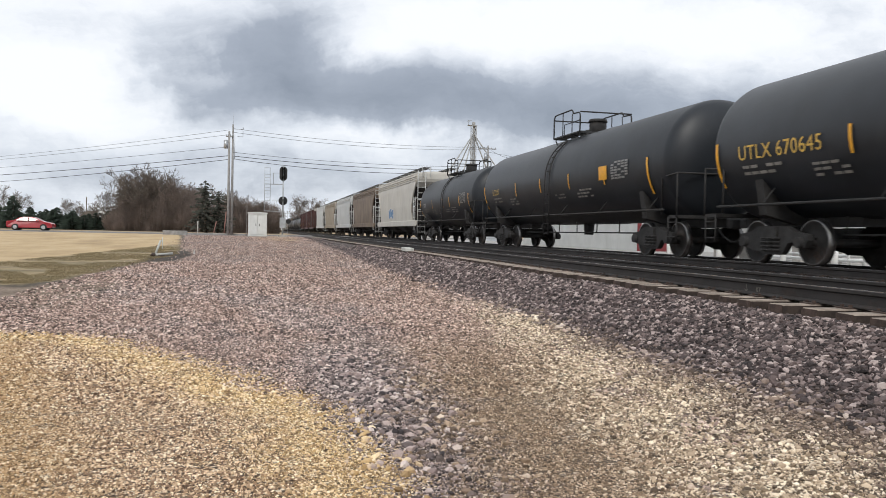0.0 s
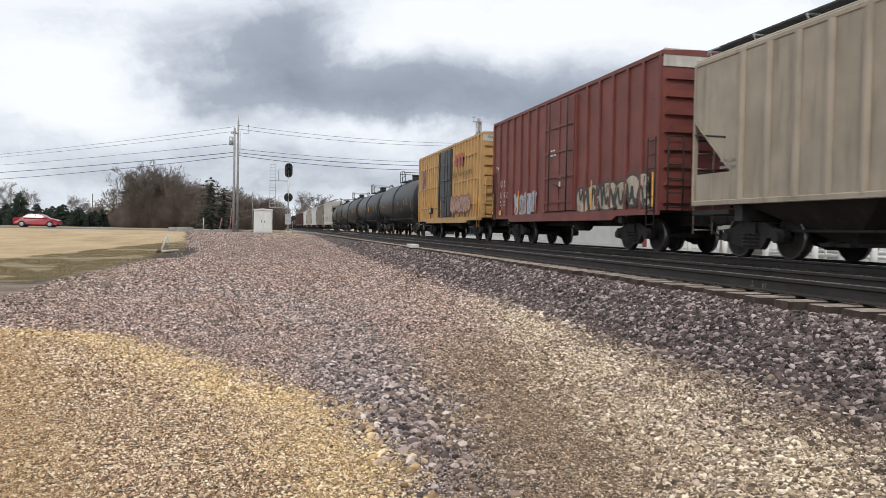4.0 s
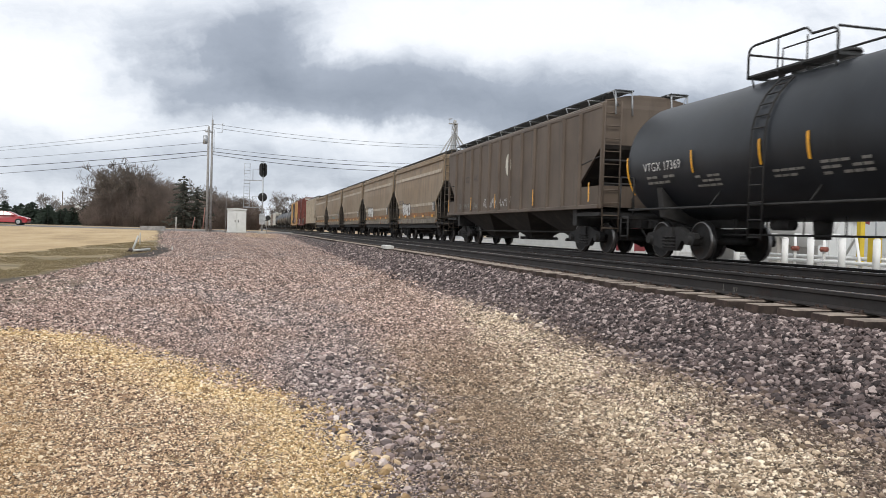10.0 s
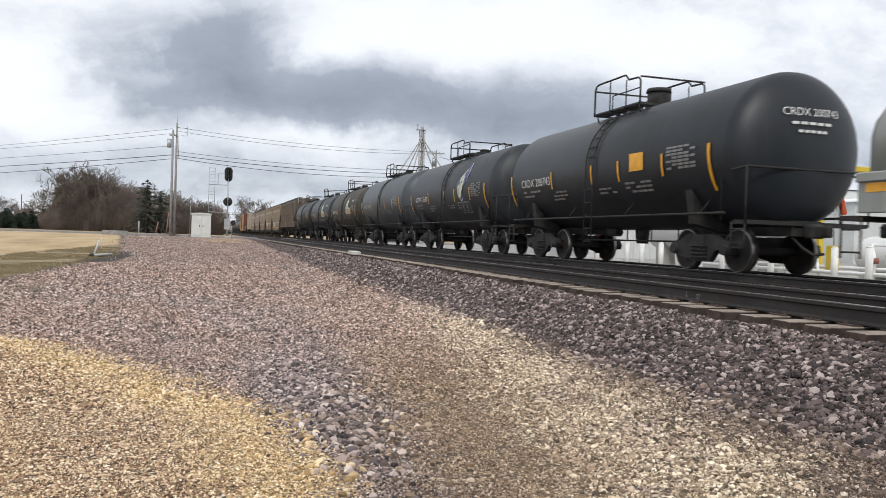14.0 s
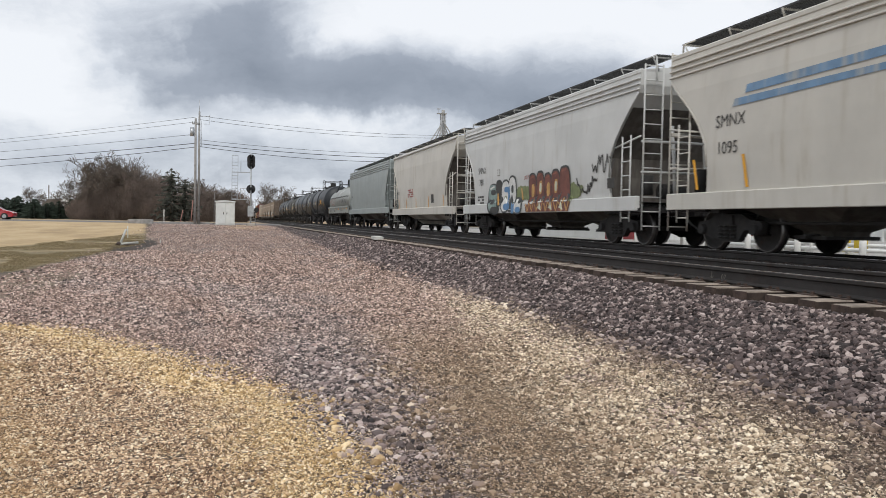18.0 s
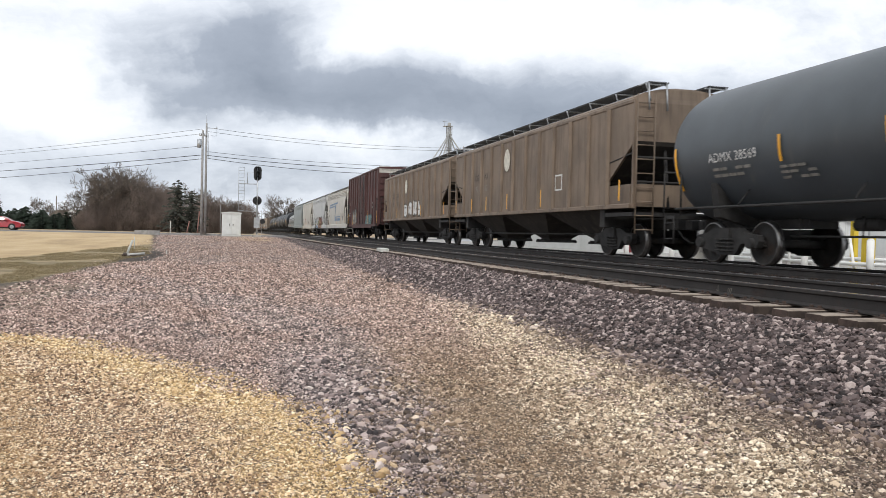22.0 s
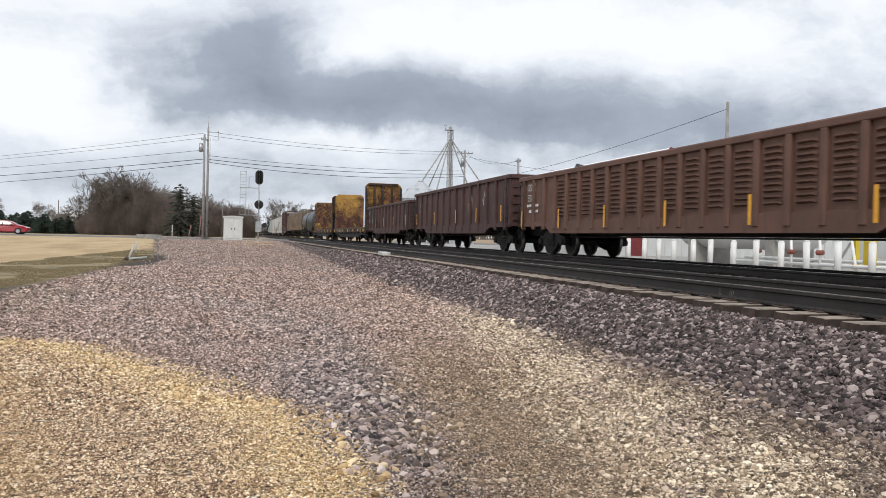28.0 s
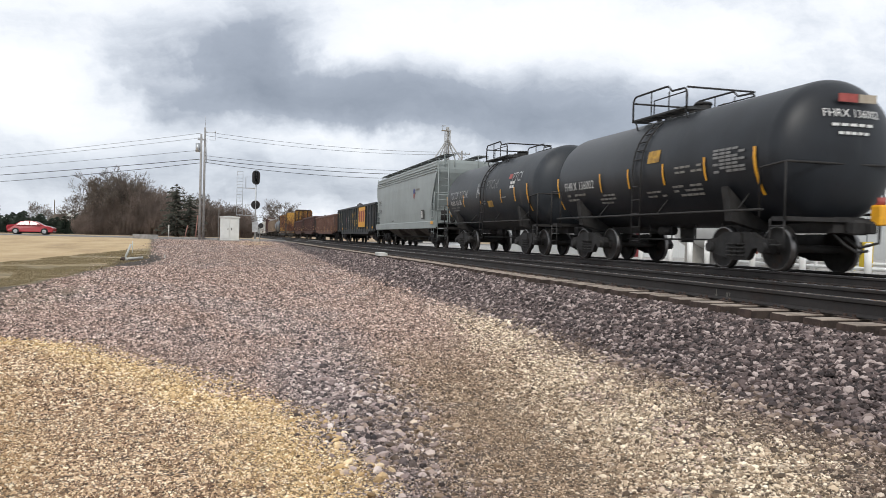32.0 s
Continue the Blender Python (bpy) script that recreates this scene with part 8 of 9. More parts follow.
# ---- trees ----
M["bark"] = surface("bark", (0.125, 0.103, 0.086), 0.3, 3.0, 0.95)
M["twig"] = surface("twig", (0.150, 0.125, 0.106), 0.35, 0.5, 0.95, bump=0.0)
M["brush"] = surface("brush", (0.200, 0.158, 0.134), 0.35, 0.4, 0.95, bump=0.0)
M["needles"] = surface("needles", (0.022, 0.034, 0.022), 0.45, 0.8, 0.9, bump=0.0)
M["needles_grey"] = surface("needles_grey", (0.036, 0.038, 0.028), 0.4, 0.8, 0.9, bump=0.0)


def rod(g, a, b, r0, r1, n=3):
    d = (b - a).normalized()
    u = d.orthogonal().normalized()
    w = d.cross(u)
    k = len(g.v)
    for p, r in ((a, r0), (b, r1)):
        g.v += [tuple(p + (u * math.cos(2 * math.pi * i / n) + w * math.sin(2 * math.pi * i / n)) * r) for i in range(n)]
    g.f += [(k + i, k + (i + 1) % n, k + n + (i + 1) % n, k + n + i) for i in range(n)]
    g.s += [True] * n


def quick_mesh(g, name, mat):
    me = bpy.data.meshes.new(name)
    me.from_pydata(g.v, [], g.f)
    me.polygons.foreach_set("use_smooth", g.s)
    me.materials.append(mat)
    return me


def bare_meshes(seed, h, spread_k=0.5, levels=6, r=0.2):
    rng = random.Random(seed)
    trunk, crown = Geo(), Geo()
    def grow(p, d, length, rad, lv):
        bend = p + d * length * 0.5 + Vector((rng.uniform(-1, 1), rng.uniform(-1, 1), rng.uniform(-0.3, 0.5))) * length * 0.06
        end = bend + (d + Vector((rng.uniform(-1, 1), rng.uniform(-1, 1), rng.uniform(0, 0.6))) * 0.12).normalized() * length * 0.5
        g = trunk if lv < 2 else crown
        n = 7 if lv < 2 else 3
        rod(g, p, bend, rad, rad * 0.82, n)
        rod(g, bend, end, rad * 0.82, rad * 0.62, n)
        if lv >= levels:
            return
        for i in range(rng.choice((3, 3, 3, 2)) if lv else 5):
            a = rng.uniform(0, 6.283)
            tilt = rng.uniform(0.35, 0.85) * (1.15 if lv == 0 else 1)
            u = d.orthogonal().normalized()
            side = (u * math.cos(a) + d.cross(u) * math.sin(a))
            nd = (d * math.cos(tilt) + side * math.sin(tilt) * (0.6 + spread_k) + Vector((0, 0, 0.18))).normalized()
            start = bend.lerp(end, rng.uniform(0.1, 1.0)) if i else end
            grow(start, nd, length * rng.uniform(0.62, 0.82), max(0.019, rad * 0.58), lv + 1)
    grow(Vector((0, 0, -0.3)), Vector((rng.uniform(-0.08, 0.08), 0, 1)).normalized(), h * 0.27, r, 0)
    top = max(p[2] for p in crown.v)
    k = h / top
    for g in (trunk, crown):
        g.v = [(a * k, b * k, c * k) for a, b, c in g.v]
    return quick_mesh(trunk, "trunk", M["bark"]), quick_mesh(crown, "crown", M["twig"])


BARE = [bare_meshes(s, 10.0, sp, 7, 0.2) for s, sp in ((3, 0.5), (8, 0.68), (15, 0.6))]


def bare_tree(x, y, h, kind=0, turn=0.0, label="leafless tree with fine grey-brown twigs"):
    t = thing("bare_tree", label, "tree", (x, y, ground_z(x, y) - 0.05), turn, group="leafless trees")
    for name, me in zip(("trunk", "crown"), BARE[kind]):
        o = part(name, me, None, t)
        o.scale = (h / 10,) * 3
    return t


def brush_mesh(seed, w, h, stems):
    rng = random.Random(seed)
    g = Geo()
    for i in range(stems):
        a, q = rng.uniform(0, 6.283), math.sqrt(rng.random())
        p = Vector((w * q * math.cos(a), 0.6 * w * q * math.sin(a), -0.1))
        hh = h * math.sqrt(max(0.05, 1 - 0.9 * q * q)) * rng.uniform(0.75, 1.0)
        d = Vector((math.cos(a) * q * 0.45 + rng.uniform(-0.2, 0.2), math.sin(a) * q * 0.3 + rng.uniform(-0.2, 0.2), 1)).normalized()
        e = p + d * hh
        rod(g, p, e, 0.022, 0.010)
        for k in range(7):
            s = p.lerp(e, rng.uniform(0.25, 0.98))
            f = s + (d * 0.8 + Vector((rng.uniform(-1, 1), rng.uniform(-1, 1), rng.uniform(-0.1, 0.8)))).normalized() * hh * rng.uniform(0.10, 0.26)
            rod(g, s, f, 0.014, 0.008)
            for j in range(2):
                s2 = s.lerp(f, rng.uniform(0.4, 1))
                rod(g, s2, s2 + Vector((rng.uniform(-1, 1), rng.uniform(-1, 1), rng.uniform(0, 1))) * hh * 0.11, 0.011, 0.006)
    return quick_mesh(g, "thicket", M["brush"])


BRUSH = [brush_mesh(2, 4.2, 6.0, 900), brush_mesh(7, 3.4, 5.0, 800)]


def thicket(x, y, k=1.0, kind=0, turn=0.0, flat=1.0):
    o = new("thicket", BRUSH[kind])
    o.location, o.rotation_euler, o.scale = (x, y, ground_z(x, y)), (0, 0, turn), (k, k, k * flat)
    tagged(o, "dense leafless reddish-brown thicket", "bush", "thickets")


def fir_meshes(seed, h, w, mat, gaps=0.0, taper=0.85):
    rng = random.Random(seed)
    trunk, crown = Geo(), Geo()
    trunk.cyl((0, 0, -0.2), (0, 0, h * 0.96), 0.16, 0.03, 7)
    rows = int(h * 4.5)
    for j in range(rows):
        z = h * (0.08 + 0.92 * j / rows)
        rr = w * (1 - (z / h)) ** taper + 0.12
        n = max(5, int(rr * 9))
        for i in range(n):
            if rng.random() < gaps:
                continue
            a = rng.uniform(0, 6.283)
            L = rr * rng.uniform(0.65 - gaps, 1.15 + gaps * 0.5)
            base = Vector((0, 0, z + rng.uniform(-0.1, 0.1)))
            d = Vector((math.cos(a), math.sin(a), rng.uniform(-0.35, 0.12)))
            s = Vector((-math.sin(a), math.cos(a), 0))
            for k in (0.35, 0.6, 0.82, 1.0):
                c = base + d * L * k
                q = 0.13 + 0.22 * rng.random()
                up = Vector((0, 0, q * 0.5))
                crown.add([c - d * q, c + s * q * 0.7 - up, c + d * q * 1.1 - up * 0.5, c - s * q * 0.7 - up, c + up], [(0, 1, 4), (1, 2, 4), (2, 3, 4), (3, 0, 4)])
    return quick_mesh(trunk, "trunk", M["bark"]), quick_mesh(crown, "crown", mat)


FIRS = [fir_meshes(4, 7.0, 2.4, M["needles"]), fir_meshes(9, 7.0, 3.0, M["needles"], 0.1), fir_meshes(12, 8.0, 2.0, M["needles_grey"], 0.62, 0.5)]


def fir(x, y, h, kind=0, turn=0.0, wide=1.0, label="dark green conifer with dense boughs"):
    t = thing("conifer_tree", label, "tree", (x, y, ground_z(x, y)), turn, group="conifers")
    for name, me in zip(("trunk", "crown"), FIRS[kind]):
        o = part(name, me, None, t)
        k = h / (8.0 if kind == 2 else 7.0)
        o.scale = (k * wide, k * wide, k)


# the copse beyond the road
for a in ((-20.6, 147, 12.0, 1, 2.9), (-22.6, 151, 8.2, 0, 0.3), (-18.6, 149, 11.2, 1, 1.1), (-14.0, 152, 9.4, 2, 2.0), (-26.5, 154, 7.5, 2, 0.9), (-9.6, 150, 9.0, 0, 3.0), (-50.5, 165, 9.4, 1, 0.5), (-47.0, 168, 7.4, 2, 2.2),
          (-36.5, 172, 6.4, 0, 1.9), (-33.5, 170, 5.4, 2, 4.0), (-4.4, 146, 7.4, 1, 2.5), (-1.5, 148, 7.0, 2, 0.2), (-6.8, 149, 8.2, 0, 5.0), (1.2, 150, 6.2, 1, 1.0), (-20.2, 146.5, 11.0, 2, 1.7), (-19.6, 150, 11.8, 0, 4.4), (-17.2, 148, 10.6, 2, 5.5)):
    bare_tree(*a)
for a in ((-16.2, 146, 1.45, 0, 0.2), (-20.4, 146, 1.12, 0, 1.0), (-12.9, 145, 1.35, 1, 2.0), (-23.2, 146, 0.85, 1, 0.7), (-18.4, 144, 1.05, 1, 2.2), (-14.6, 148, 1.4, 0, 3.3), (-5.2, 144, 1.0, 0, 0.0), (-2.0, 145, 1.15, 1, 1.2), (1.0, 147, 0.95, 0, 1.8),
          (-21.8, 143, 0.7, 1, 4.0), (-10.2, 146, 1.0, 1, 4.0)):
    thicket(*a)
fir(-8.1, 124, 7.9, 2, 0.4, 1.0, "ragged grey-green conifer with gaps in its crown")
fir(-6.2, 125, 6.4, 2, 1.9, 1.2, "ragged grey-green conifer with gaps in its crown")
for i, (x, h) in enumerate(((-50, 2.6), (-47, 3.0), (-44.2, 3.4), (-41.6, 5.0), (-39.2, 3.4), (-36.8, 3.1), (-34.6, 3.4), (-32.2, 3.0), (-29.8, 2.6), (-53.5, 2.8))):
    fir(x, 150 + (i % 3), h * 1.15, i % 2, i * 1.3, 1.7 if h < 4.5 else 1.1)
for i in range(9):
    fir(-38.5 + i * 1.75, 147 + (i * 5 % 4), 2.7 + (i * 7 % 5) * 0.22, i % 2, i * 0.7, 1.75)
# beyond the line, right of the signal
for a in ((17.6, 338, 11.5, 1, 0.4), (20.0, 345, 16.5, 0, 1.4), (23.2, 342, 15.0, 1, 4.1), (26.5, 350, 10.5, 2, 2.2), (30.5, 352, 9.0, 1, 3.2)):
    bare_tree(*a)
for i in range(13):
    bare_tree(36 + i * 6.0, 345 + (i * 37 % 23), 8.0 + (i * 5 % 4), i % 3, i * 0.9)
for a in ((17.0, 330, 1.2, 0, 0.4), (21.5, 333, 1.35, 1, 1.4), (26.5, 336, 1.2, 0, 2.4), (33.0, 338, 1.1, 1, 0.8)):
    thicket(*a)
# a far hedge line along the horizon
def far_woods():
    rng = random.Random(77)
    g = Geo()
    for i in range(1500):
        x = rng.uniform(-420, 330)
        if -60 < x < 20:
            continue
        y = 640 + rng.uniform(-30, 60)
        h = 6 + 5 * noise.noise(Vector((x * 0.02, 0, 5))) + rng.uniform(-1.5, 2.5)
        for k in range(3):
            p = Vector((x + rng.uniform(-2, 2), y, 0.3))
            rod(g, p, p + Vector((rng.uniform(-2, 2), 0, h * rng.uniform(0.6, 1))), 0.5, 0.1)
    ob = new("far_woods", quick_mesh(g, "far_woods", M["twig"]))
    tagged(ob, "distant line of leafless woods on the horizon", "woods", kind="stuff")


far_woods()

# ---- the works beyond the train ----
M["siding_white"] = surface("siding_white", (0.55, 0.56, 0.55), 0.06, 1.0, 0.55, dirt=(0.42, 0.42, 0.40), dirt_at=(0.55, 0.85))
M["roof_white"] = surface("roof_white", (0.82, 0.83, 0.85), 0.04, 0.6, 0.5)
M["trim_red"] = surface("trim_red", (0.17, 0.022, 0.025), 0.15, 2.0, 0.6)
M["tank_white"] = surface("tank_white", (0.72, 0.72, 0.71), 0.05, 0.8, 0.45, dirt=(0.5, 0.49, 0.46), dirt_at=(0.6, 0.9))
M["pipe_white"] = surface("pipe_white", (0.78, 0.78, 0.76), 0.06, 3.0, 0.5, dirt=(0.55, 0.53, 0.48), dirt_at=(0.55, 0.85))
M["hoist_yellow"] = surface("hoist_yellow", (0.58, 0.42, 0.03), 0.1, 2.0, 0.55, dirt=(0.3, 0.22, 0.05), dirt_at=(0.6, 0.85))
M["shed_brown"] = surface("shed_brown", (0.15, 0.125, 0.105), 0.2, 2.0, 0.85)
M["orange_cloth"] = surface("orange_cloth", (0.60, 0.10, 0.04), 0.12, 6.0, 0.8)
M["bin_steel"] = surface("bin_steel", (0.50, 0.52, 0.54), 0.1, 1.0, 0.4, metal=0.5, bump=0.1)


def barn():
    x0, xa, x1 = 22.7, 26.45, 41.0
    y0, y1 = 45.0, 67.0
    ze, za, zr = 3.65, 7.38, 3.0
    b = thing("metal_barn", "white metal barn with snow-white roof and dark red trim", "barn")
    z0 = 0.45
    part("gable_wall", Geo().prism([(x0 + 0.15, z0), (x1, z0), (x1, zr), (xa, za - 0.05), (x0 + 0.15, ze - 0.05)], "y", y0, y0 + 0.2), M["siding_white"], b)
    part("back_wall", Geo().prism([(x0 + 0.15, z0), (x1, z0), (x1, zr), (xa, za - 0.05), (x0 + 0.15, ze - 0.05)], "y", y1 - 0.2, y1), M["siding_white"], b)
    part("side_wall", Geo().box(x0 + 0.15, x0 + 0.35, y0 + 0.2, y1 - 0.2, z0, ze - 0.05), M["siding_white"], b)
    part("side_wall", Geo().box(x1 - 0.2, x1, y0 + 0.2, y1 - 0.2, z0, zr), M["siding_white"], b)
    part("roof", Geo().prism([(x0 - 0.2, ze - 0.2), (xa, za), (xa, za + 0.12), (x0 - 0.25, ze - 0.1)], "y", y0 - 0.25, y1 + 0.25), M["roof_white"], b, "bright white sheet-metal roof")
    part("roof", Geo().prism([(xa, za), (x1 + 0.3, zr - 0.05), (x1 + 0.3, zr + 0.07), (xa, za + 0.12)], "y", y0 - 0.25, y1 + 0.25), M["roof_white"], b)
    part("rake_trim", Geo().prism([(x0 - 0.25, ze - 0.32), (xa, za - 0.14), (xa, za + 0.15), (x0 - 0.25, ze - 0.02)], "y", y0 - 0.34, y0 - 0.25), M["trim_red"], b)
    part("rake_trim", Geo().prism([(xa, za - 0.14), (x1 + 0.3, zr - 0.2), (x1 + 0.3, zr + 0.10), (xa, za + 0.15)], "y", y0 - 0.34, y0 - 0.25), M["trim_red"], b)
    part("corner_trim", Geo().box(x0 + 0.05, x0 + 0.30, y0 - 0.06, y0 + 0.0, z0, ze - 0.1), M["trim_red"], b)
    part("door", Geo().prism([(x0 + 0.95, z0), (x0 + 2.05, z0), (x0 + 2.05, ze + 1.6), (x0 + 0.95, ze + 0.55)], "y", y0 - 0.08, y0 - 0.005), M["trim_red"], b, "dark red sliding door")
    rib = Geo().box(-0.02, 0.02, -0.035, 0.0, z0, 1.0)
    n = 0
    x = x0 + 2.5
    while x < x1 - 0.2:
        zt = za - (za - zr) * (x - xa) / (x1 - xa) - 0.2 if x > xa else ze + (za - ze) * (x - x0) / (xa - x0) - 0.3
        part("siding_rib", Geo().box(x - 0.025, x + 0.025, y0 - 0.035, y0 + 0.001, z0, zt), M["siding_white"], b)
        x += 0.60
    for k in (0, 0.55):
        part("vent", Geo().box(33.0 + k, 33.35 + k, y0 - 0.06, y0, 4.15, 4.62), M["glass_dark"], b)


barn()


def propane_tank(name, label, x, y0, y1, r, zc, axis="y", legs=True):
    t = thing(name, label, "storage tank")
    pts = []
    for k in range(6):
        a = math.pi / 2 * k / 5
        pts.append((r * 0.95 * (1 - math.sin(a)), max(0.02, r * math.sin(math.acos(1 - math.sin(a))) if k else 0.02)))
    pts = [(0.9 * r * (1 - math.cos(math.pi / 2 * k / 6)), max(0.02, r * math.sin(math.pi / 2 * k / 6))) for k in range(7)]
    prof = [(y0 + d, q) for d, q in pts] + [(y1 - d, q) for d, q in reversed(pts)]
    n = 28
    rings = []
    for yy, q in prof:
        rings.append([((x + q * math.sin(2 * math.pi * i / n), yy, zc + q * math.cos(2 * math.pi * i / n)) if axis == "y" else (yy, x + q * math.sin(2 * math.pi * i / n), zc + q * math.cos(2 * math.pi * i / n))) for i in range(n)])
    part("shell", Geo().loft(rings, smooth=True), M["tank_white"], t)
    for k in (0.2, 0.8):
        yy = y0 + (y1 - y0) * k
        gz = 0.45
        if axis == "y":
            g = Geo().box(x - r * 0.8, x + r * 0.8, yy - 0.25, yy + 0.25, gz, zc - r * 0.6)
        else:
            g = Geo().box(yy - 0.25, yy + 0.25, x - r * 0.8, x + r * 0.8, gz, zc - r * 0.6)
        part("saddle", g, M["concrete"], t, "grey concrete saddle")
    g = Geo().cyl((x, (y0 + y1) / 2, zc + r - 0.05), (x, (y0 + y1) / 2, zc + r + 0.22), 0.28, 0.28, 12) if axis == "y" else Geo().cyl(((y0 + y1) / 2, x, zc + r - 0.05), ((y0 + y1) / 2, x, zc + r + 0.22), 0.28, 0.28, 12)
    part("valve_dome", g, M["iron"], t)


propane_tank("propane_tank", "long white horizontal gas storage tank on concrete saddles", 20.9, 24.6, 33.6, 1.15, 2.45)
propane_tank("small_propane_tank", "short white gas tank among white pipes", 20.6, 17.4, 20.8, 0.62, 1.42)


def bollards():
    first = None
    rng = random.Random(6)
    for i in range(18):
        y = 11.0 + 1.32 * i
        x, h = 17.75 + rng.uniform(-0.06, 0.06), 1.02 + rng.uniform(-0.05, 0.05)
        b = thing("bollard", "white-painted steel guard post", "bollard", (x, y, 0.60), group="row of guard posts")
        part("post", Geo().cyl((0, 0, -0.1), (0, 0, h), 0.105, 0.105, 12), M["pipe_white"], b)
        part("cap", Geo().cyl((0, 0, h), (0, 0, h + 0.05), 0.105, 0.06, 12), M["pipe_white"], b)


bollards()


def pipework():
    p = thing("pipe_manifold", "white gas pipes with red and yellow valves behind the posts", "pipes")
    for z, x in ((0.88, 18.6), (1.02, 19.0)):
        part("pipe", Geo().tube([(x, 12, z), (x, 26.5, z)], 0.06, 8), M["pipe_white"], p)
    for y in (14.2, 16.4, 18.3, 22.0, 23.4, 25.2):
        part("riser", Geo().tube([(18.6, y, 0.65), (18.6, y, 1.45), (18.9, y + 0.4, 1.75), (19.6, y + 0.5, 1.75)], 0.05, 8), M["pipe_white"], p)
        part("valve", Geo().cyl((18.6, y, 1.2), (18.6, y, 1.36), 0.12, 0.12, 8).cyl((18.45, y, 1.28), (18.75, y, 1.28), 0.05, 0.05, 6), M["spray_red"], p, "red valve body")
    part("brace", Geo().tube([(18.6, 20.4, 0.65), (19.2, 21.3, 1.7), (19.2, 22.1, 0.65)], 0.05, 8), M["pipe_white"], p)
    part("panel", Geo().box(18.9, 19.0, 20.0, 20.5, 0.8, 1.7, 0.02), M["hoist_yellow"], p, "yellow sign panel")


pipework()


def gantry():
    g = thing("yellow_gantry", "yellow painted steel hoist gantry", "gantry")
    x, y, top = 23.3, 25.62, 4.75
    part("column", Geo().box(x - 0.10, x + 0.10, y - 0.10, y + 0.10, 0.5, top), M["hoist_yellow"], g)
    part("beam", Geo().box(x - 0.3, x + 6.0, y - 0.10, y + 0.10, top, top + 0.20, 0.02), M["hoist_yellow"], g)
    part("brace", Geo().tube([(x, y, top - 1.2), (x + 1.2, y, top)], 0.05, 6), M["hoist_yellow"], g)
    part("column", Geo().box(x + 5.6, x + 5.9, y - 0.16, y + 0.16, 0.5, top), M["hoist_yellow"], g)
    s = thing("windsock", "faded orange windsock hanging limp from its mast", "windsock", (x + 2.1, y + 1.5, 0))
    part("mast", Geo().cyl((0, 0, 0.5), (0, 0, top - 0.4), 0.04, 0.03, 8), M["galvanised"], s)
    part("sock", Geo().cyl((0.05, 0, top - 0.55), (0.50, 0, top - 1.65), 0.20, 0.11, 12, caps=False), M["orange_cloth"], s)


gantry()


def low_house():
    """A low white house whose long side faces the line, with a taller flat-roofed block behind it."""
    b = thing("white_house", "low white clapboard house with small dark windows", "house", (48.0, 54.0, 0.5))
    part("wall", Geo().box(0, 8.0, -4.8, 5.0, 0, 5.0), M["siding_white"], b)
    part("roof", Geo().prism([(-0.35, 5.0), (3.2, 5.45), (8.3, 5.0), (8.3, 4.9), (-0.35, 4.9)], "y", -5.1, 5.2), M["roof_white"], b)
    block = part("upper_block", Geo().box(3.0, 9.5, 0.0, 6.5, 4.6, 6.2), M["siding_white"], b)
    part("parapet", Geo().box(2.9, 9.6, -0.1, 6.6, 6.2, 6.28), M["iron"], block, "dark parapet edge")
    for y in (1.25, 0.05, -2.6):
        win = part("window", Geo().box(-0.06, 0.04, y - 0.45, y + 0.45, 4.10, 4.80), M["siding_white"], b)
        for z in (4.16, 4.47):
            part("pane", Geo().box(-0.075, -0.062, y - 0.36, y + 0.36, z, z + 0.27), M["glass_dark"], win)
    s = thing("brick_shop", "weathered brown brick building with a flat roof", "building", (50.0, 63.5, 0.5))
    part("wall", Geo().box(0, 9, -1.6, 3.0, 0, 6.5), M["brick_brown"], s)
    part("parapet", Geo().box(-0.1, 9.1, -1.7, 3.1, 6.5, 6.72), M["iron"], s)


M["brick_brown"] = surface("brick_brown", (0.17, 0.135, 0.11), 0.25, 3.0, 0.9, dirt=(0.09, 0.08, 0.07), dirt_at=(0.5, 0.7))
low_house()
sh = thing("brown_shed", "low brown shed with a flat roof", "shed", (50.0, 66.5, 0.4))
part("wall", Geo().box(-2.2, 2.2, 0, 6, 0, 6.6), M["shed_brown"], sh)
part("roof", Geo().box(-2.5, 2.5, -0.3, 6.3, 6.6, 6.85, 0.03), M["shed_brown"], sh)
fir(53.6, 76, 11.0, 0, 1.0, 1.0, "dark spruce standing behind the barn roof")
utility_pole(55.1, 68, 9.45, 0.14, arms=[(8.9, 0.7)], cans=1)
utility_pole(50.6, 70, 8.6, 0.12, arms=[(8.2, 0.5)])


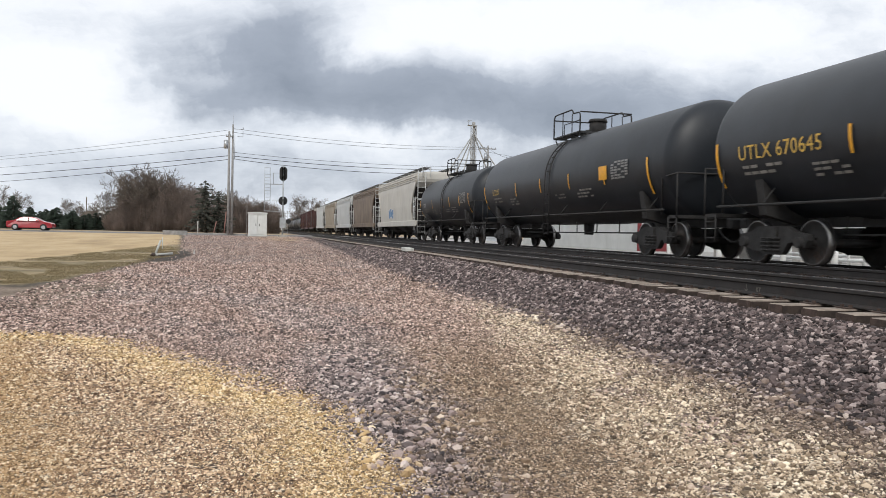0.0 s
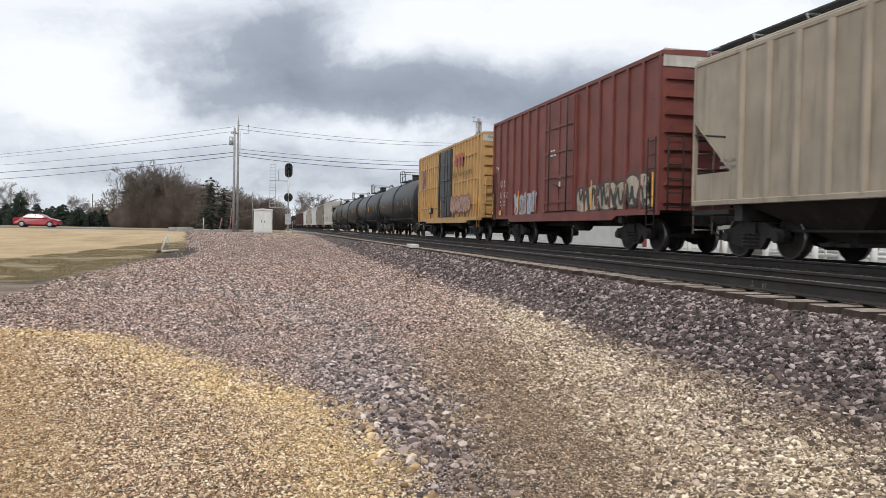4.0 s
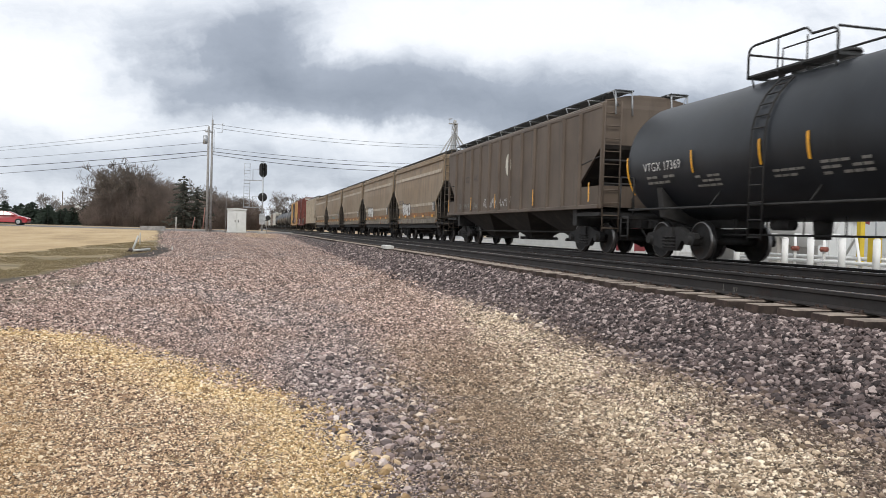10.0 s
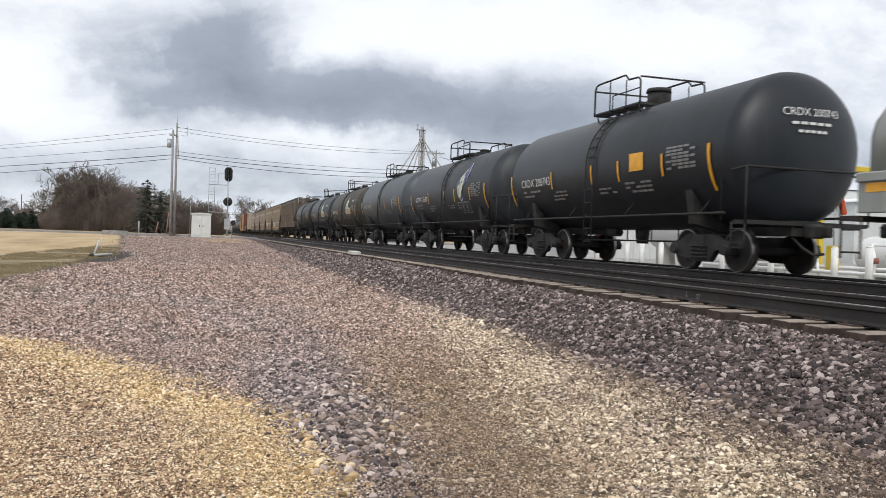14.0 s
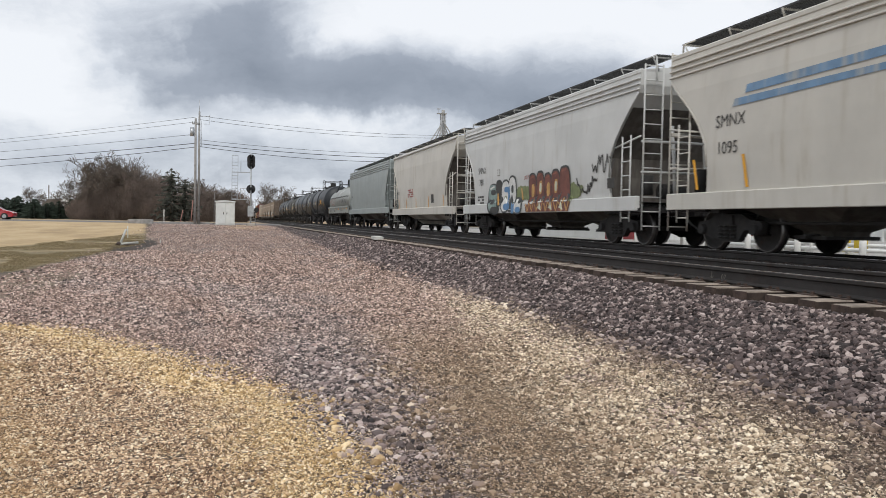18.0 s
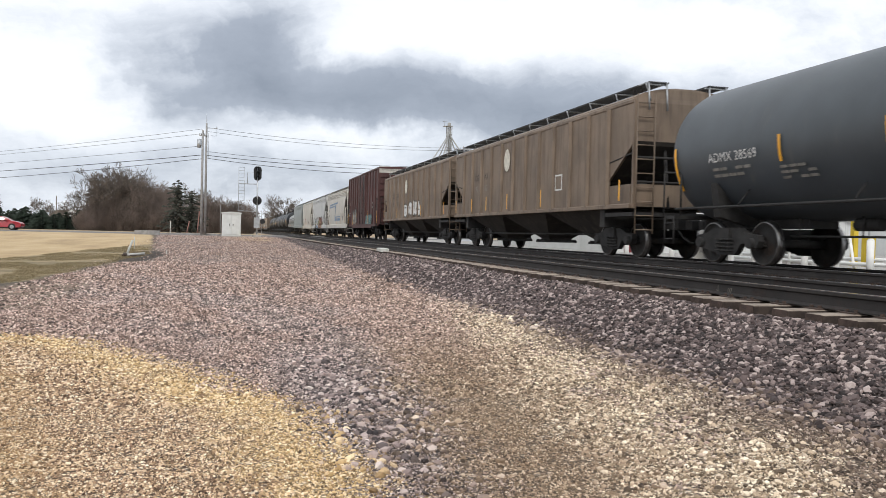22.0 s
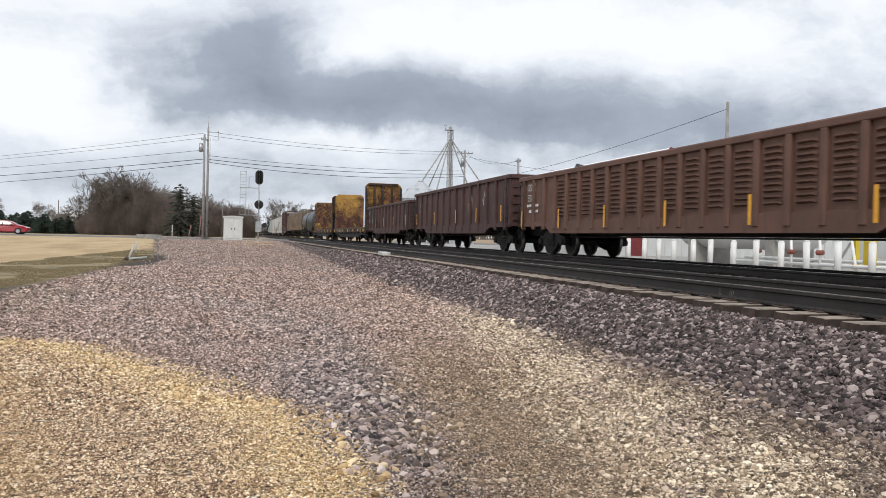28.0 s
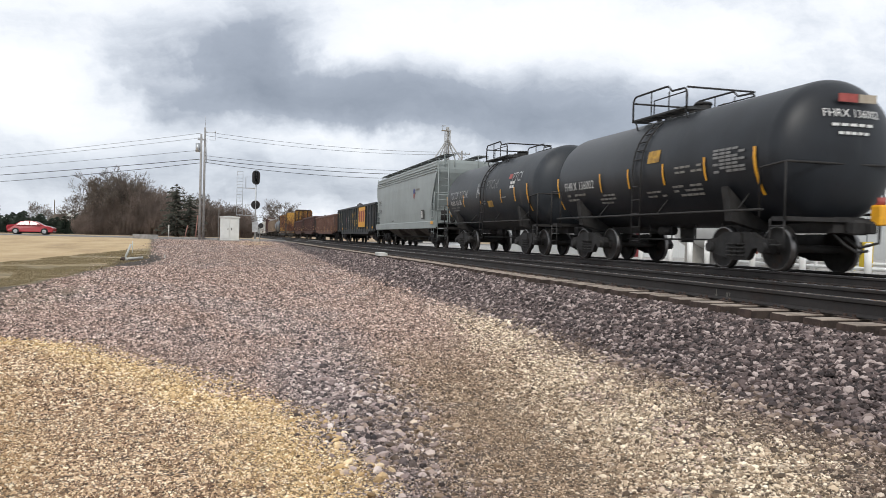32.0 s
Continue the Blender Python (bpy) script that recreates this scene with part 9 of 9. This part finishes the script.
def grain_tower(x, y):
    t = thing("grain_leg_tower", "silver lattice grain elevator tower with slanting chutes", "tower", (x, y, 0))
    top = 21.2
    g = Geo()
    k = 0.42
    for a in (-k, k):
        for b in (-k, k):
            g.tube([(a, b, 0.3), (a, b, top)], 0.055, 5)
    n = 20
    for i in range(n):
        z0, z1 = 0.5 + (top - 0.5) * i / n, 0.5 + (top - 0.5) * (i + 1) / n
        for a in (-k, k):
            g.tube([(-k, a, z0), (k, a, z1)], 0.028, 4)
            g.tube([(a, -k, z1), (a, k, z0)], 0.028, 4)
            g.tube([(-k, a, z1), (k, a, z1)], 0.028, 4)
    part("lattice", g, M["roof_grey"], t)
    part("leg_casing", Geo().box(-0.16, 0.02, -0.12, 0.12, 0.3, top + 0.3, 0.03).box(0.10, 0.28, -0.12, 0.12, 0.3, top + 0.3, 0.03), M["roof_grey"], t)
    part("head_house", Geo().box(-0.55, 0.55, -0.5, 0.5, top, top + 0.10).box(-0.28, 0.25, -0.3, 0.3, top + 0.10, top + 0.75, 0.12), M["roof_grey"], t)
    part("railing", Geo().tube([(-0.55, -0.5, top + 0.9), (-1.1, -0.5, top + 0.9), (-1.1, 0.5, top + 0.9), (-0.55, 0.5, top + 0.9)], 0.035, 5).tube([(-1.1, -0.5, top), (-1.1, -0.5, top + 0.9)], 0.035, 5).box(-1.1, -0.55, -0.5, 0.5, top, top + 0.08), M["roof_grey"], t)
    for dx, dy, z in ((-9.8, -20, 10.3), (-6.5, -16, 9.0), (5.5, 2, 8.0), (8.5, -4, 6.5), (-4.0, 3, 9.0)):
        part("chute", Geo().cyl((0, 0, top - 1.4), (dx, dy, z), 0.12, 0.12, 8), M["roof_grey"], t, "slanting grain spout")


grain_tower(37.75, 140)


def grain_bin(x, y, r, wall, cone, label):
    b = thing("grain_bin", label, "grain bin", (x, y, 0.3))
    n = 40
    rows = 16
    rings = []
    for j in range(rows * 2 + 1):
        q = r + (0.03 if j % 2 else 0.0)
        rings.append([(q * math.cos(2 * math.pi * i / n), q * math.sin(2 * math.pi * i / n), wall * j / (rows * 2)) for i in range(n)])
    part("wall", Geo().loft(rings), M["bin_steel"], b)
    roof = [[((r + 0.25) * math.cos(2 * math.pi * i / n), (r + 0.25) * math.sin(2 * math.pi * i / n), wall - 0.05 + (0.07 if i % 2 else 0)) for i in range(n)], [(0.45 * math.cos(2 * math.pi * i / n), 0.45 * math.sin(2 * math.pi * i / n), cone) for i in range(n)]]
    part("roof", Geo().loft(roof), M["bin_steel"], b, "ribbed conical steel roof")
    part("cap", Geo().cyl((0, 0, cone - 0.05), (0, 0, cone + 0.35), 0.5, 0.3, 12), M["bin_steel"], b)
    for k in range(6):
        a = k * 1.05
        part("roof_vent", Geo().box(-0.25, 0.25, -0.25, 0.25, 0, 0.45, 0.05), M["bin_steel"], b, at=((r * 0.6) * math.cos(a), (r * 0.6) * math.sin(a), wall + (cone - wall) * 0.42))


grain_bin(27.75, 120, 3.3, 7.2, 9.8, "galvanised grain bin with a ribbed conical roof")
grain_bin(24.2, 84, 1.3, 5.4, 6.4, "small round galvanised grain bin")
grain_bin(35.0, 128, 3.0, 6.0, 8.2, "galvanised grain bin with a ribbed conical roof")
low = thing("low_white_shed", "low white metal shed beside the grain bins", "shed", (28.0, 112, 0.4))
part("wall", Geo().box(-4, 4, 0, 8, 0, 4.4), M["siding_white"], low)
part("roof", Geo().prism([(-4.3, 4.3), (4.3, 4.3), (0, 6.2)], "y", -0.3, 8.3), M["roof_white"], low)
for k in (-2.0, 1.5):
    part("door", Geo().box(k - 0.8, k + 0.8, -0.06, 0.0, 0, 2.8), M["glass_dark"], low)
# farmhouse among the conifers
fh = thing("farmhouse", "grey farmhouse gable peeping over the conifers", "house", (-34.0, 185, 0.3))
part("wall", Geo().box(-4, 4, 0, 6, 0, 3.4), M["shed_brown"], fh)
part("gable", Geo().prism([(-1.2, 3.2), (1.6, 3.2), (1.6, 3.7), (0.2, 4.9), (-1.2, 3.7)], "y", -0.3, 3.0), M["siding_white"], fh)
part("roof", Geo().prism([(-4.4, 3.3), (4.4, 3.3), (2.5, 4.6), (-2.5, 4.6)], "y", -0.2, 6.3), M["shed_brown"], fh)
part("window", Geo().box(-0.2, 0.6, -0.36, -0.3, 3.5, 4.1), M["glass_dark"], fh)
part("chimney", Geo().box(-3.3, -3.12, 2, 2.18, 3.5, 7.6), M["shed_brown"], fh)

# ---- loose stones ----


def stone_material():
    mat = bpy.data.materials.new("stones")
    mat.use_nodes = True
    t = Tree(mat)
    island = t.n("ShaderNodeNewGeometry", out=8)
    col, pos, *_ = zone_colour(t, island)
    tone = t.m("ADD", 0.86, t.m("MULTIPLY", t.noise(pos, 60.0, 3.0), 0.5))
    col = t.mix(1.0, col, t.n("ShaderNodeCombineXYZ", X=tone, Y=tone, Z=tone), "MULTIPLY")
    finish(t, col, 0.88, 0.0, t.noise(pos, 220.0, 2.0), 0.4, 0.004)
    return mat


STONE = stone_material()
T1 = (1 + 5 ** 0.5) / 2
ICO_V = np.array([(-1, T1, 0), (1, T1, 0), (-1, -T1, 0), (1, -T1, 0), (0, -1, T1), (0, 1, T1), (0, -1, -T1), (0, 1, -T1), (T1, 0, -1), (T1, 0, 1), (-T1, 0, -1), (-T1, 0, 1)]) / 1.9
ICO_F = np.array([(0, 11, 5), (0, 5, 1), (0, 1, 7), (0, 7, 10), (0, 10, 11), (1, 5, 9), (5, 11, 4), (11, 10, 2), (10, 7, 6), (7, 1, 8), (3, 9, 4), (3, 4, 2), (3, 2, 6), (3, 6, 8), (3, 8, 9), (4, 9, 5), (2, 4, 11), (6, 2, 10), (8, 6, 7), (9, 8, 1)])
OCT_V = np.array([(1, 0, 0), (-1, 0, 0), (0, 1, 0), (0, -1, 0), (0, 0, 1), (0, 0, -1)], float)
OCT_F = np.array([(0, 2, 4), (2, 1, 4), (1, 3, 4), (3, 0, 4), (2, 0, 5), (1, 2, 5), (3, 1, 5), (0, 3, 5)])


def scatter(name, label, xy, sizes, fine, seed, sink=0.3):
    """Many angular stones in one mesh, each pressed a little into the ground."""
    rng = np.random.default_rng(seed)
    bv, bf = (ICO_V, ICO_F) if fine else (OCT_V, OCT_F)
    n, k = len(xy), len(bv)
    z = np.array([ground_z(float(x), float(y)) + (0.035 * noise.noise(Vector((x * 0.6, y * 0.6, 0))) + 0.015 * noise.noise(Vector((x * 2.1, y * 2.1, 0))) if x < 5.6 else 0) for x, y in xy])
    v = bv[None] * (1 + rng.uniform(-0.34, 0.34, (n, k, 1))) * rng.uniform(0.55, 1.4, (n, 1, 3))
    q = rng.normal(size=(n, 4))
    q /= np.linalg.norm(q, axis=1, keepdims=True)
    w, a, b, c = q.T
    R = np.stack([1 - 2 * (b * b + c * c), 2 * (a * b - c * w), 2 * (a * c + b * w), 2 * (a * b + c * w), 1 - 2 * (a * a + c * c), 2 * (b * c - a * w), 2 * (a * c - b * w), 2 * (b * c + a * w), 1 - 2 * (a * a + b * b)], 1).reshape(n, 3, 3)
    v = np.einsum("nij,nkj->nki", R, v) * sizes[:, None, None]
    v[:, :, 2] *= 0.8
    v += np.stack([xy[:, 0], xy[:, 1], z + sizes * (1 - 2 * sink) * 0.6], 1)[:, None, :]
    f = bf[None] + (np.arange(n) * k)[:, None, None]
    me = bpy.data.meshes.new(name)
    nf = n * len(bf)
    me.vertices.add(n * k)
    me.vertices.foreach_set("co", v.reshape(-1))
    me.loops.add(nf * 3)
    me.loops.foreach_set("vertex_index", f.reshape(-1).astype(np.int32))
    me.polygons.add(nf)
    me.polygons.foreach_set("loop_start", np.arange(nf, dtype=np.int32) * 3)
    me.polygons.foreach_set("use_smooth", np.zeros(nf, dtype=bool))
    me.materials.append(STONE)
    me.update(calc_edges=True)
    tagged(new(name, me), label, "gravel", kind="stuff")


def sow(seed, x0, x1, y0, y1, density, lo, hi, keep=None):
    rng = np.random.default_rng(seed)
    n = int((x1 - x0) * (y1 - y0) * density)
    xy = np.stack([rng.uniform(x0, x1, n), rng.uniform(y0, y1, n)], 1)
    verge = (((xy[:, 0] + 3.85) / 0.85) ** 2 + ((xy[:, 1] - 36.6) / 5.2) ** 2 < 1.0) | (xy[:, 0] < -3.3) & (xy[:, 1] > 14.8) & (xy[:, 1] < 22) & (rng.random(n) < 0.6) | (xy[:, 0] < -np.maximum(7.2 - 0.1 * xy[:, 1], 0.093 * xy[:, 1])) & (xy[:, 1] > 20.5)
    m = ~(verge & (rng.random(n) < 0.93)) & (xy[:, 0] > -0.33 * xy[:, 1] - 0.3) & (xy[:, 0] < 1.0 * xy[:, 1] + 0.4)
    if keep is not None:
        m &= keep(xy, rng)
    xy = xy[m]
    s = lo + (hi - lo) * rng.random(len(xy)) ** 2.2
    return xy, s


def lay_stones():
    # yard and path gravel, thinning out with distance
    a, s = zip(sow(1, -2.6, 4.5, 3.3, 7.0, 4800, 0.0045, 0.013), sow(2, -4.0, 4.5, 7.0, 11.0, 1900, 0.008, 0.022), sow(3, -5.0, 4.5, 11.0, 18.0, 780, 0.013, 0.031), sow(4, -5.0, 4.6, 18.0, 32.0, 260, 0.018, 0.040), sow(15, -6.0, 5.2, 32.0, 78.0, 60, 0.018, 0.038))
    scatter("yard_gravel", "loose buff, violet and cream gravel of the yard", np.concatenate(a), np.concatenate(s), False, 11)

    # a heap of larger quartzite lumps in the yard, and strays along the fringe of the bank
    def heap(xy, rng):
        mid = 1.18 - 0.015 * (xy[:, 1] - 7.5) ** 2
        return rng.random(len(xy)) < np.exp(-((xy[:, 0] - mid) / 0.40) ** 2 - ((xy[:, 1] - 7.0) / 2.2) ** 2)

    def fringe(xy, rng):
        off = xy[:, 0] - 1.33 - 0.128 * xy[:, 1]
        return (off > 0.4) & (rng.random(len(xy)) < 0.95)

    def rim(xy, rng):
        d = np.minimum((8.14 - 1.53 * xy[:, 0] - xy[:, 1]) / 1.83, (7.86 - 1.95 * xy[:, 0] - xy[:, 1]) / 2.19)
        return (d > -0.1) & (rng.random(len(xy)) < np.where(d < 1.0, 0.9, 0.45))
    b, t = zip(sow(5, 0.0, 2.6, 3.8, 13.0, 680, 0.013, 0.036, heap), sow(6, 1.9, 4.3, 3.3, 15.0, 720, 0.010, 0.022, fringe), sow(17, -2.6, 1.0, 3.6, 10.5, 900, 0.006, 0.013, rim))
    scatter("quartzite_lumps", "scattered larger violet-grey and cream stones", np.concatenate(b), np.concatenate(t), True, 12)
    # ballast shoulder and bed
    c, u = zip(sow(7, 4.05, 5.50, 2.4, 9.0, 1900, 0.012, 0.037), sow(8, 4.05, 5.50, 9.0, 18.0, 950, 0.018, 0.042), sow(9, 4.1, 5.50, 18.0, 45.0, 360, 0.024, 0.052))
    scatter("ballast_shoulder", "coarse violet-grey crushed stone of the ballast bank", np.concatenate(c), np.concatenate(u), True, 13, 0.25)
    d, w = zip(sow(10, 5.5, 8.3, 2.4, 16.0, 260, 0.020, 0.040), sow(16, 5.10, 5.46, 4.0, 30.0, 300, 0.026, 0.045), sow(14, 8.3, 13.2, 4.0, 30.0, 90, 0.022, 0.042))
    scatter("ballast_bed", "crushed stone between the ties and the tracks", np.concatenate(d), np.concatenate(w), False, 14, 0.45)


lay_stones()


def lay_grass():
    """Short tufts on the lawn between the gravel and the field."""
    mat = bpy.data.materials.new("grass_blades")
    mat.use_nodes = True
    t = Tree(mat)
    k = t.n("ShaderNodeNewGeometry", out=8)
    finish(t, t.stops(k, [(0.0, (0.150, 0.120, 0.062)), (0.5, (0.210, 0.168, 0.092)), (1.0, (0.320, 0.250, 0.140))]), 0.9)
    rng = random.Random(21)
    g = Geo()
    for i in range(20000):
        y = 20.8 + 26 * rng.random() ** 1.4
        x = -7.4 + 0.1 * y - rng.random() * 5.5
        if x < -9.0 or x < 0.19 * y - 14.6 or x > -0.093 * y - 0.1 or noise.noise(Vector((x * 0.7, y * 0.4, 3))) > 0.25:
            continue
        q = Vector((x, y, 0))
        z = ground_z(x, y) + 0.035 * noise.noise(q * 0.6) + 0.015 * noise.noise(q * 2.1) + 0.012 * noise.noise(q * 6.0) + 0.02
        for b in range(3):
            a, h = rng.uniform(0, 6.283), rng.uniform(0.012, 0.028)
            w = 0.006 + 0.0002 * y
            c, s = math.cos(a), math.sin(a)
            ox, oy = x + rng.uniform(-0.1, 0.1), y + rng.uniform(-0.1, 0.1)
            g.add([(ox - s * w, oy + c * w, z - 0.01), (ox + s * w, oy - c * w, z - 0.01), (ox + c * h * 0.7, oy + s * h * 0.7, z + h)], [(0, 1, 2)])
    me = bpy.data.meshes.new("lawn_grass")
    me.from_pydata(g.v, [], g.f)
    me.materials.append(mat)
    tagged(new("lawn_grass", me), "short winter grass, half green and half straw", "grass", kind="stuff")


lay_grass()


# ---- what moves ----


def motions():
    last = 32.0
    for car, y in CARS:
        walk(car, [(t, pose(FAR, y + SPEED * t, RAIL)) for t in (0.0, 1 / FPS, 8.0, 16.0, 24.0, last - 1 / FPS, last)])
    turn = math.degrees(SPEED / FPS / WHEEL)
    for e, sets in WHEELSETS.items():
        walk(sets[0], [(i / FPS, pose(0, e * 0.89, WHEEL, -turn * i)) for i in range(int(last * FPS) + 1)])
        keys = sets[0].animation_data
        for w in sets[1:]:
            w.rotation_mode = "QUATERNION"
            w.animation_data_create()
            w.animation_data.action = keys.action
            w.animation_data.action_slot = keys.action_slot
    # the red car creeps up to the crossing once the train is nearly past
    roll = [(0.0, 0.0), (25.0, 0.0), (27.0, 0.2), (28.0, 0.4), (28.5, 0.62), (29.0, 0.9), (29.5, 1.3), (30.0, 1.7), (30.5, 2.05), (31.0, 2.4), (31.5, 2.9), (32.0, 3.4)]
    x, y, z = RED.location
    walk(RED, [(t, pose(x + d, y, z)) for t, d in roll])
    for w, a, b in CAR_WHEELS:
        walk(w, [(t, pose(a, b, 0.32, 0, math.degrees(d / 0.32))) for t, d in roll])


motions()
